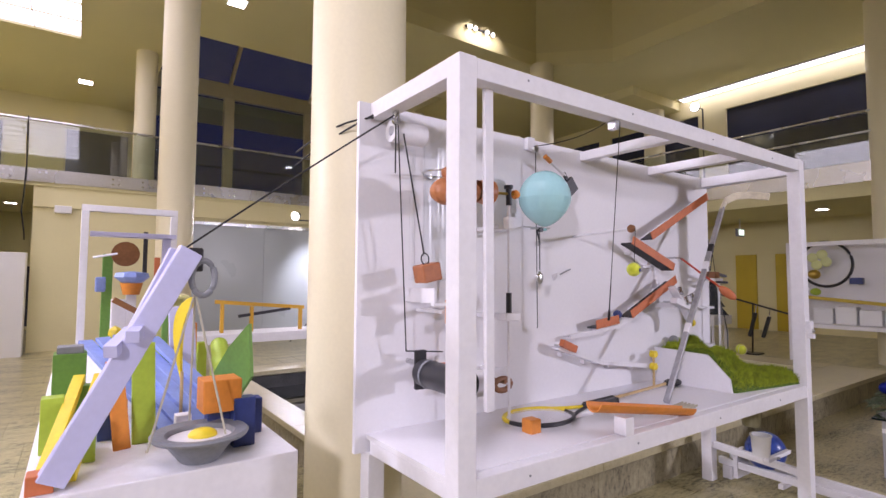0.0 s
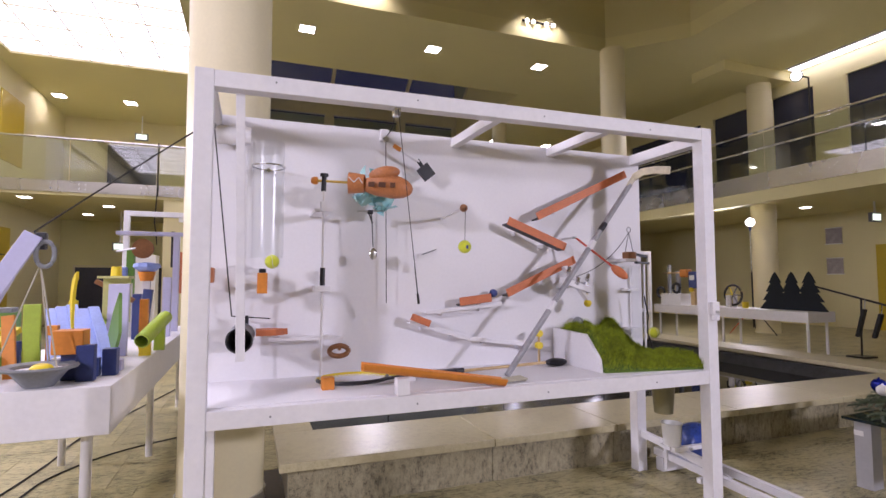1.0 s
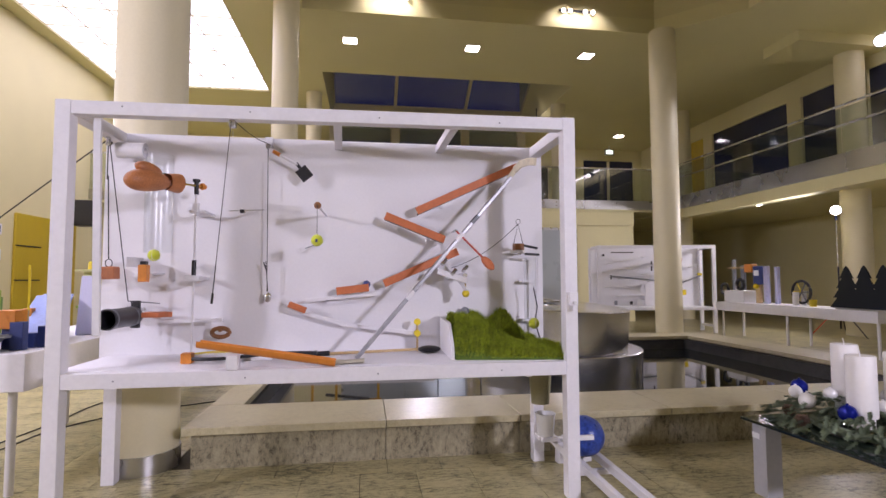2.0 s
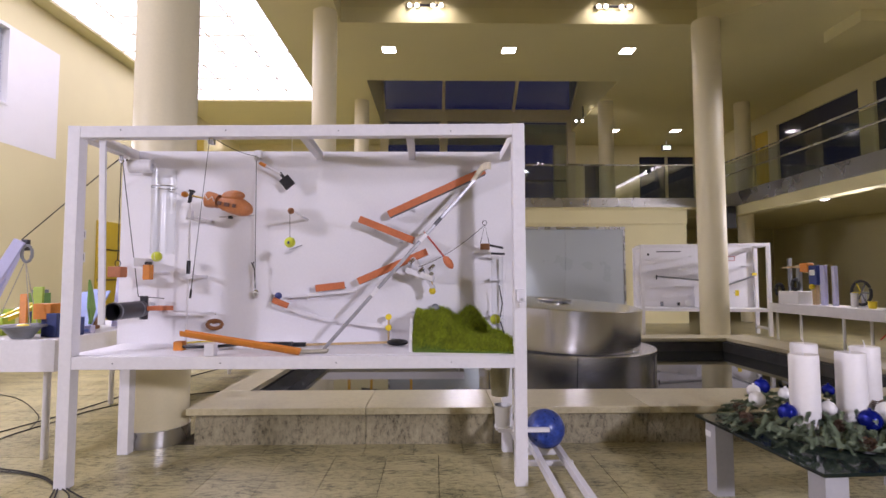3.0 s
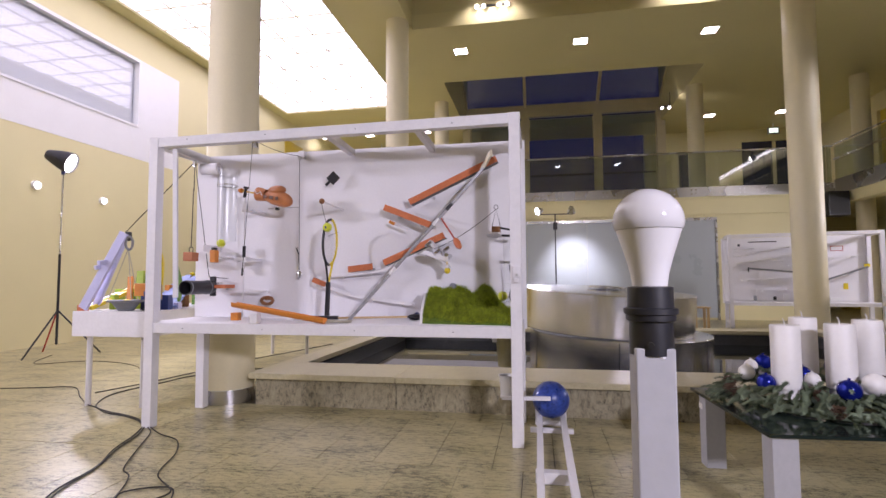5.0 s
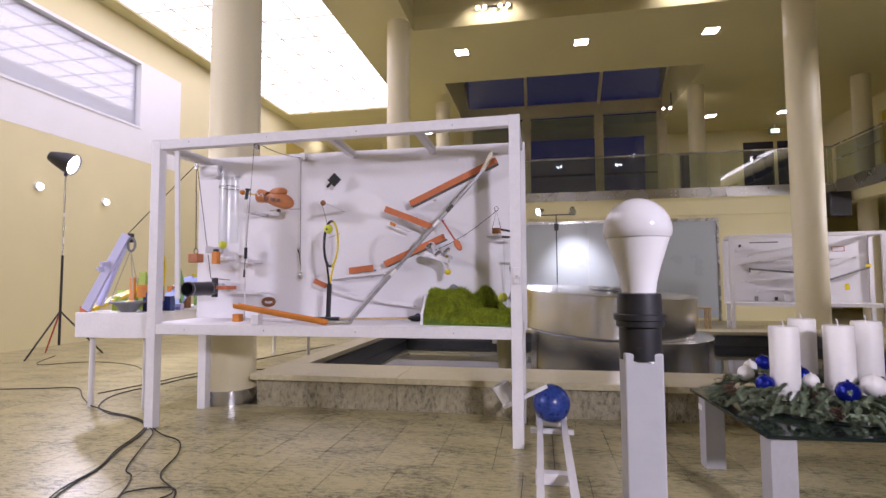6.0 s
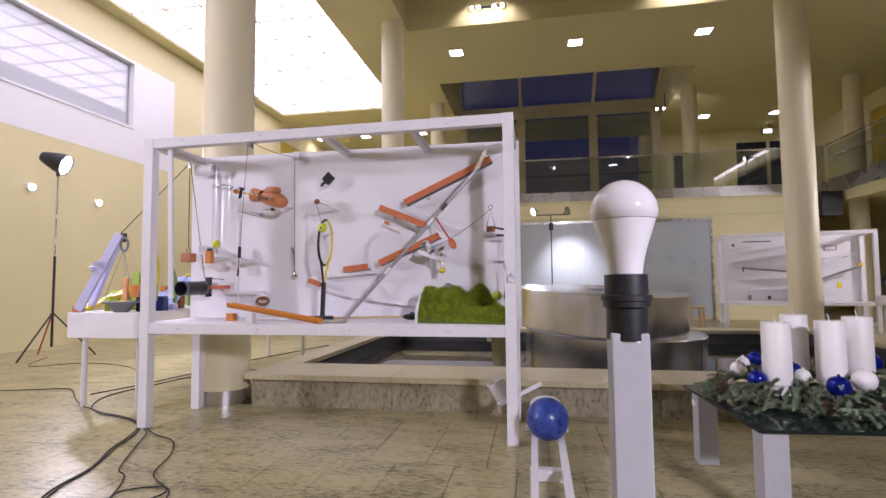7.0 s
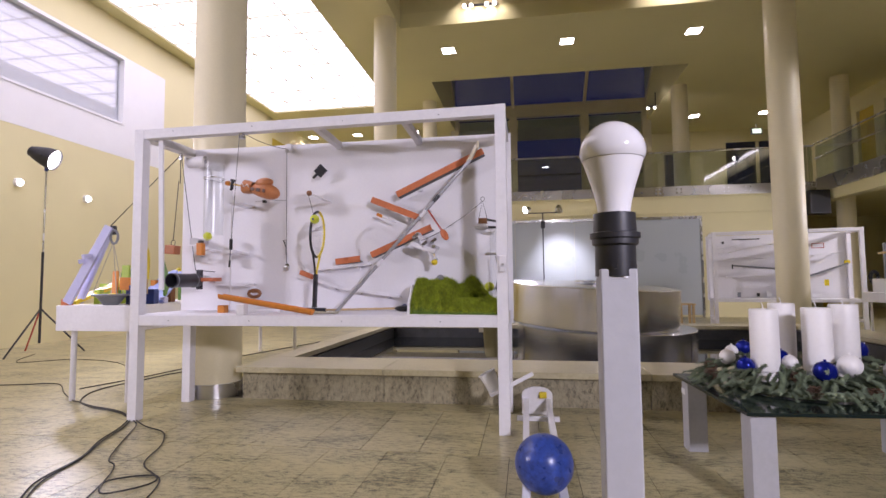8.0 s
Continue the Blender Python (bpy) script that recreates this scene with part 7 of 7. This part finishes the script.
    for x, y, z in ((10.38, 15.0, 5.84), (-2.9, 14.9, 5.45), (-2.95, 13.0, 2.1), (13.3, 5.2, 2.62)):
        t = thing("exit_sign", (x, y, z), "small glowing green-white exit sign", "sign")
        part("face", boxes(((x - 0.13, y - 0.03, z - 0.07), (x + 0.13, y - 0.02, z + 0.07))), M_EXIT, t)
        part("case", boxes(((x - 0.17, y - 0.019, z - 0.10), (x + 0.17, y + 0.05, z + 0.10))), M_GREY, t)
        part("hanger", boxes(((x - 0.015, y, z + 0.10), (x + 0.015, y + 0.03, CZ if z > 4 else 3.0))), M_PANEL, t)
    for y, z in ((7.48, 2.08), (7.48, 1.62)):
        t = thing("wall_switch", (XL, y, z), "small pale grey switch plate", "switch")
        part("plate", boxes(((XL + 0.002, y - 0.1, z - 0.1), (XL + 0.02, y + 0.1, z + 0.1)), bevel=0.004), M_PANEL, t)
        part("key", boxes(((XL + 0.021, y - 0.05, z - 0.06), (XL + 0.026, y + 0.05, z + 0.06))), M_GREY, t)


# ---- floor slabs ----


def floor_slabs():
    """Long slabs laid in half-lapped rows, cut where they meet the pool's kerb."""
    sx, sy = 0.336, 0.91
    floor = bpy.data.objects["floor"]
    kinds, vs, fs, count = {}, [], [], 0
    for j in range(-8, 18):
        for i in range(-22, 37):
            x0, y0 = 2.13 + i * sx + (sx / 2 if j % 2 else 0.0), -0.37 + j * sy
            x1, y1 = min(x0 + sx, XR), min(y0 + sy, YB)
            x0, y0 = max(x0, XL), max(y0, YF)
            if x1 - x0 < 0.02 or y1 - y0 < 0.02:
                continue
            if x1 > 0.43 and x0 < 7.07 and y1 > 0.775 and y0 < 5.27:
                if y0 < 0.74:
                    y1 = 0.775
                elif x0 < 0.40:
                    x1 = 0.43
                elif x1 > 7.1:
                    x0 = 7.07
                elif y1 > 5.3:
                    y0 = 5.27
                else:
                    continue
            w, d = round(x1 - x0, 3), round(y1 - y0, 3)
            if -2.4 < x0 < 5.2 and -3.2 < y0 < 3.2 and count < 300:
                if (w, d) not in kinds:
                    bm = boxes(((0.0018, 0.0018, -0.006), (w - 0.0018, d - 0.0018, 0.0)))
                    me = kinds[w, d] = bpy.data.meshes.new("slab")
                    bm.to_mesh(me)
                    bm.free()
                    me.materials.append(M_FLOOR)
                ob = new("slab", kinds[w, d])
                ob.parent = floor
                ob.location = (x0, y0, 0)
                count += 1
            else:
                k = len(vs)
                vs += [(x0 + a, y0 + b, c) for c in (-0.006, 0.0) for a, b in ((0.0015, 0.0015), (w - 0.0015, 0.0015), (w - 0.0015, d - 0.0015), (0.0015, d - 0.0015))]
                fs += [(k + 4, k + 5, k + 6, k + 7), (k, k + 1, k + 5, k + 4), (k + 1, k + 2, k + 6, k + 5), (k + 2, k + 3, k + 7, k + 6), (k + 3, k, k + 4, k + 7)]
    me = bpy.data.meshes.new("outer_slabs")
    me.from_pydata(vs, [], fs)
    me.materials.append(M_FLOOR)
    ob = tagged(new("outer_slabs", me), kind="stuff")
    ob.parent = floor


exhibit_frame()
left_side()
middle()
right_side()
below_frame()
glove = boxing_glove()
the_balloon, shards = balloon()
drum = drum_roller()
the_racket = racket()
cup = tipping_cup()
blue_ball = big_ball()
swing_ball = thing("swing_ball", (1.217, 0.235, 1.583), "tennis ball hanging on a thin string", "tennis ball")
bm = B()
ball(bm, (1.217, 0.225, 1.387), 0.033, 28)
part("felt", bm, M_TENNIS, swing_ball, smooth=True)
bm = B()
pipe(bm, [(1.217, 0.213, 1.583), (1.217, 0.222, 1.42)], 0.0016, 6)
part("string", bm, M_CORD, swing_ball)
for bx in (1.211,):
    part("print_bar", boxes(((bx, 0.1905, 1.376), (bx + 0.012, 0.1935, 1.392))), M_NAVY, swing_ball)

spoon = thing("hanging_spoon", (0.79, 0.42, 1.36), "small steel spoon hanging on a clip", "spoon")
bm = B()
pipe(bm, [(0.776, 0.412, 1.56), (0.788, 0.422, 1.38)], 0.0025, 6)
part("handle", bm, M_DARKMETAL, spoon)
bm = B()
ball(bm, (0, 0, 0), 1, 18)
for v in bm.verts:
    v.co = (0.789 + 0.021 * v.co.x, 0.424 + 0.009 * v.co.y, 1.345 + 0.030 * v.co.z)
part("bowl", bm, M_STEEL, spoon, smooth=True)
bm = B()
pipe(bm, [(0.763, 0.412, 1.555), (0.772, 0.414, 1.53), (0.784, 0.418, 1.50)], 0.004, 6)
part("wire_clip", bm, M_DARKMETAL, spoon)

balloon_clip = thing("balloon_clip", (0.78, 0.5, 1.565), "thin steel arm with a dark clip", "clip")
bm = B()
pipe(bm, [(0.71, 0.40, 1.565), (0.85, 0.42, 1.575)], 0.004, 6)
pipe(bm, [(0.81, 0.41, 1.572), (0.86, 0.601, 1.60)], 0.004, 6)
part("arm", bm, M_STEEL, balloon_clip)
part("jaw", boxes(((0.765, 0.40, 1.555), (0.79, 0.425, 1.575)), bevel=0.003), M_BLACK, balloon_clip)

cord = thing("trigger_cord", (0.81, 0.0, 1.97), "thin dark cord hanging from a hook on the top rail", "cord")
bm = B()
pipe(bm, [(0.81, 0, 1.97), (0.81, 0, 1.06)], 0.0018, 6)
pipe(bm, [(0.81, 0, 1.24), (0.81, 0, 1.06)], 0.0028, 6)
part("line", bm, M_CORD, cord)
bm = B()
cyl(bm, (0.81, 0, 1.05), (0.81, 0, 1.10), 0.006)
part("tag", bm, M_CORD, cord)
hk = thing("rail_hook", (0.81, 0.03, 1.95), "steel hook under the top rail", "hook")
part("plate", boxes(((0.795, 0.01, 1.945), (0.825, 0.05, 1.98)), bevel=0.003), M_STEEL, hk)

clip = thing("bulldog_clip", (1.11, 0.51, 1.82), "black bulldog clip on the board", "clip")
bm = B()
bar(bm, (1.085, 0.515, 1.845), (1.135, 0.515, 1.785), 0.02, 0.075, 0.003)
part("jaw", bm, M_BLACK, clip)
bm = B()
bar(bm, (1.06, 0.515, 1.88), (1.10, 0.515, 1.83), 0.012, 0.02, 0.003)
part("lever", bm, M_BLACK, clip)
bm = B()
cyl(bm, (1.11, 0.52, 1.82), (1.11, 0.601, 1.82), 0.006)
part("pin", bm, M_STEEL, clip)

pen = thing("marker_pen", (1.0, 0.515, 1.90), "white marker pen with an orange cap", "pen")
bm = B()
cyl(bm, (0.965, 0.515, 1.925), (1.07, 0.515, 1.868), 0.008, seg=14)
part("barrel", bm, M_WHITE, pen, smooth=True)
bm = B()
cyl(bm, (0.925, 0.515, 1.947), (0.965, 0.515, 1.925), 0.012, seg=14)
part("cap", bm, M_AMBER, pen, smooth=True)

marble = thing("blue_marble", (0, 0, 0), "dark blue glass ball", "marble")
bm = B()
ball(bm, (0, 0, 0), 0.024, 24)
part("ball", bm, M_NAVY, marble, smooth=True)

toggle = thing("yellow_toggle", (1.80, 0.50, SH), "yellow wooden toggle on a stick", "toggle")
bm = B()
cyl(bm, (1.80, 0.50, SH), (1.80, 0.50, 0.90), 0.007, seg=12)
part("stick", bm, M_WOOD, toggle, smooth=True)
for z in (0.91, 0.84):
    bm = B()
    cyl(bm, (1.80, 0.485, z), (1.80, 0.515, z), 0.02, seg=20)
    part("disc", bm, M_YELLOW, toggle, smooth=True)

bulb_post()
glass_table()
side_table()
flood_stand("floodlight", -3.85, 2.9, 2.73, (-2.35, 3.40, 2.1), 0.15, "dark metal floodlight on a tripod stand, switched on")
twin_stand()
flood_stand("floodlight", 10.92, 6.40, 2.55, (8.4, 3.8, 1.9), 0.10, "floodlight on a stand in the side aisle, switched on")
cables()
far_exhibits()
floor_slabs()


# ---- what moves ----


def motions():
    # glove: turns about its upright pivot
    px, py, pz = 0.54, 0.363, 1.70
    rows = ((0, 186), (0.5, 190), (0.7, 202), (0.8, 235), (0.9, 275), (1.0, 342), (1.1, 346), (1.2, 330), (1.3, 308), (1.4, 274), (1.5, 236), (1.6, 200), (1.7, 190), (2.0, 240), (2.3, 310), (2.6, 350), (2.8, 354), (3.2, 352), (8, 352))
    walk(glove, [(t, pose(px, py, pz, 0, 11 if t > 2.5 else 2, a)) for t, a in rows])
    # balloon bursts: its skin flies up over the board and drops behind it
    rnd = random.Random(3)
    c = Vector((0.809, 0.41, 1.71))
    walk(the_balloon, [(0, pose(*c)), (8, pose(*c))])
    for s, off in shards:
        mid = -0.62 * off + Vector((rnd.uniform(-0.03, 0.03), rnd.uniform(0.0, 0.05), -0.03 + rnd.uniform(-0.03, 0.03)))
        back = Vector((rnd.uniform(-0.2, 0.5), rnd.uniform(0.30, 0.65), rnd.uniform(0.36, 0.5)))
        end = Vector((rnd.uniform(0.0, 0.6), rnd.uniform(1.3, 2.0), -1.93))
        turn = [rnd.uniform(-60, 60) for _ in range(3)]
        walk(s, [(0, pose(0, 0, 0)), (0.967, pose(0, 0, 0)), (1.0, pose(*mid, *turn)), (1.067, pose(*back, *turn)), (1.2, pose(*(back * 0.4 + end * 0.6), *turn)), (1.3, pose(*end, *turn)), (8, pose(*end, *turn))])
    # spoon drops along its line
    walk(spoon, [(0, pose(0.79, 0.42, 1.36)), (0.933, pose(0.79, 0.42, 1.36)), (1.0, pose(0.80, 0.43, 1.37)), (1.2, pose(0.86, 0.50, 1.18)), (1.3, pose(0.905, 0.535, 1.085)), (1.5, pose(0.905, 0.535, 1.08)), (8, pose(0.905, 0.535, 1.08))])
    # trigger cord swings on its hook

    def hang(p):
        d = (Vector(p) - Vector((0.81, 0, 1.97))).normalized()
        q = Vector((0, 0, -1)).rotation_difference(d)
        return Matrix.Translation((0.81, 0, 1.97)) @ q.to_matrix().to_4x4()
    walk(cord, [(t, hang(p)) for t, p in ((0, (1.16, 0.34, 1.0)), (0.5, (1.13, 0.30, 1.0)), (1.0, (1.0, 0.28, 1.05)), (1.25, (0.86, 0.18, 1.04)), (1.5, (0.72, 0.08, 1.04)), (1.7, (0.70, 0.05, 1.05)), (2.2, (0.75, 0.0, 1.05)), (2.8, (0.72, 0.0, 1.06)), (3.5, (0.74, 0.0, 1.06)), (8, (0.75, 0.0, 1.06)))])
    # the weight sinks and swings under its pulley
    walk(weight, [(t, pose(0.035, 0.45, 1.93 + d, 0, a, 0)) for t, a, d in ((0, -12, 0.135), (0.3, 8, 0.105), (0.5, 0, 0.085), (0.75, -2, 0.06), (1.0, 1.5, 0.035), (1.5, 1.5, 0.0), (2.0, -2, 0.0), (2.4, 3, 0.0), (2.8, -6, 0.0), (3.0, 0, 0.0), (3.25, 3, 0.0),
                                                                            (3.5, -4, 0.0), (4.0, 2, 0.0), (4.5, -2, 0.0), (5.2, 2, 0.0), (6.0, -1, 0.0), (6.5, 2.5, 0.0), (7.2, -1, 0.0), (8, 4.4, 0.0))])
    # the drum stays still
    walk(drum, [(t, pose(0.182, 0.338, 0.968, 0, 0, 88)) for t in (0, 8)])
    # racket flips up, ball is knocked round its peg
    walk(the_racket, [(t, pose(1.222, 0.33, 0.755, 0, a, 0)) for t, a in ((0, 0), (3.6, 0), (3.67, 30), (3.73, 62), (3.8, 86), (3.87, 94), (3.95, 92), (8, 92))])
    walk(swing_ball, [(t, pose(1.217, 0.235, 1.583, 0, a, 0)) for t, a in ((0, 0), (3.67, 0), (3.73, -25), (3.8, -75), (3.9, -95), (4.0, -34), (4.1, -16), (4.3, -14), (8, -14))])
    # clip tips over, the pen drops onto the ramps
    walk(clip, [(t, pose(1.11 + d, 0.51, 1.82 - d * 0.2, 0, a, 0)) for t, a, d in ((0, 0, 0), (3.83, 0, 0), (3.93, -80, 0.05), (4.1, -95, 0.07), (8, -95, 0.07))])
    walk(pen, [(t, pose(x, 0.515, z, 0, a, 0)) for t, x, z, a in ((0, 1.0, 1.90, 0), (3.83, 1.0, 1.90, 0), (4.0, 1.3, 1.85, 30), (4.2, 1.6, 1.55, 15), (4.35, 1.715, 1.415, -5), (8, 1.715, 1.415, -5))])
    # marble: waits, rolls down to the lower track and along it
    walk(marble, [(t, pose(x, 0.545, z, 0, r, 0)) for t, x, z, r in ((0, 1.53, 1.145, 0), (1.7, 1.53, 1.145, 0), (2.2, 1.42, 1.135, -60), (2.5, 1.25, 1.115, -140), (2.75, 1.09, 1.085, -225), (3.0, 1.055, 1.05, -240), (3.15, 1.15, 0.995, -170), (3.3, 1.36, 0.93, -85), (3.5, 1.66, 0.885, 0), (3.6, 1.76, 0.87, 80), (3.8, 1.86, 0.80, 160), (4.0, 1.84, 0.755, 190), (8, 1.84, 0.755, 190))])
    walk(toggle, [(t, pose(1.80, 0.50, SH + d, 0, a, 0)) for t, a, d in ((0, 0, 0), (3.6, 0, 0), (3.75, 50, 0.01), (3.9, 82, 0.015), (8, 82, 0.015))])
    # cup tips, the heavy ball rolls off along the track
    walk(cup, [(t, pose(2.605, 0.20, 0.255, 0, a, 0)) for t, a in ((0, 0), (4.7, 0), (5.1, -2), (5.4, -12), (5.65, -25), (5.8, -28), (8, -28))])

    def roll(y):
        return pose(2.80, y, 0.222 - 0.0266 * (0.335 - y), 90 / 0.12 * (y - 0.335) / math.pi * 2, 0, 0)
    path = ((0, 0.338), (4.7, 0.338), (5.5, 0.325), (5.8, 0.303), (6.0, 0.268), (6.2, 0.225), (6.35, 0.185), (6.5, 0.142), (6.6, 0.107), (6.7, 0.062), (6.8, 0.0), (6.9, -0.068), (7.0, -0.141), (7.1, -0.212), (7.2, -0.285), (7.3, -0.365), (7.4, -0.447),
            (7.5, -0.535), (7.6, -0.61), (7.7, -0.69), (7.8, -0.785), (7.9, -0.885), (8.0, -0.995))
    walk(blue_ball, [(t, roll(y)) for t, y in path])


motions()
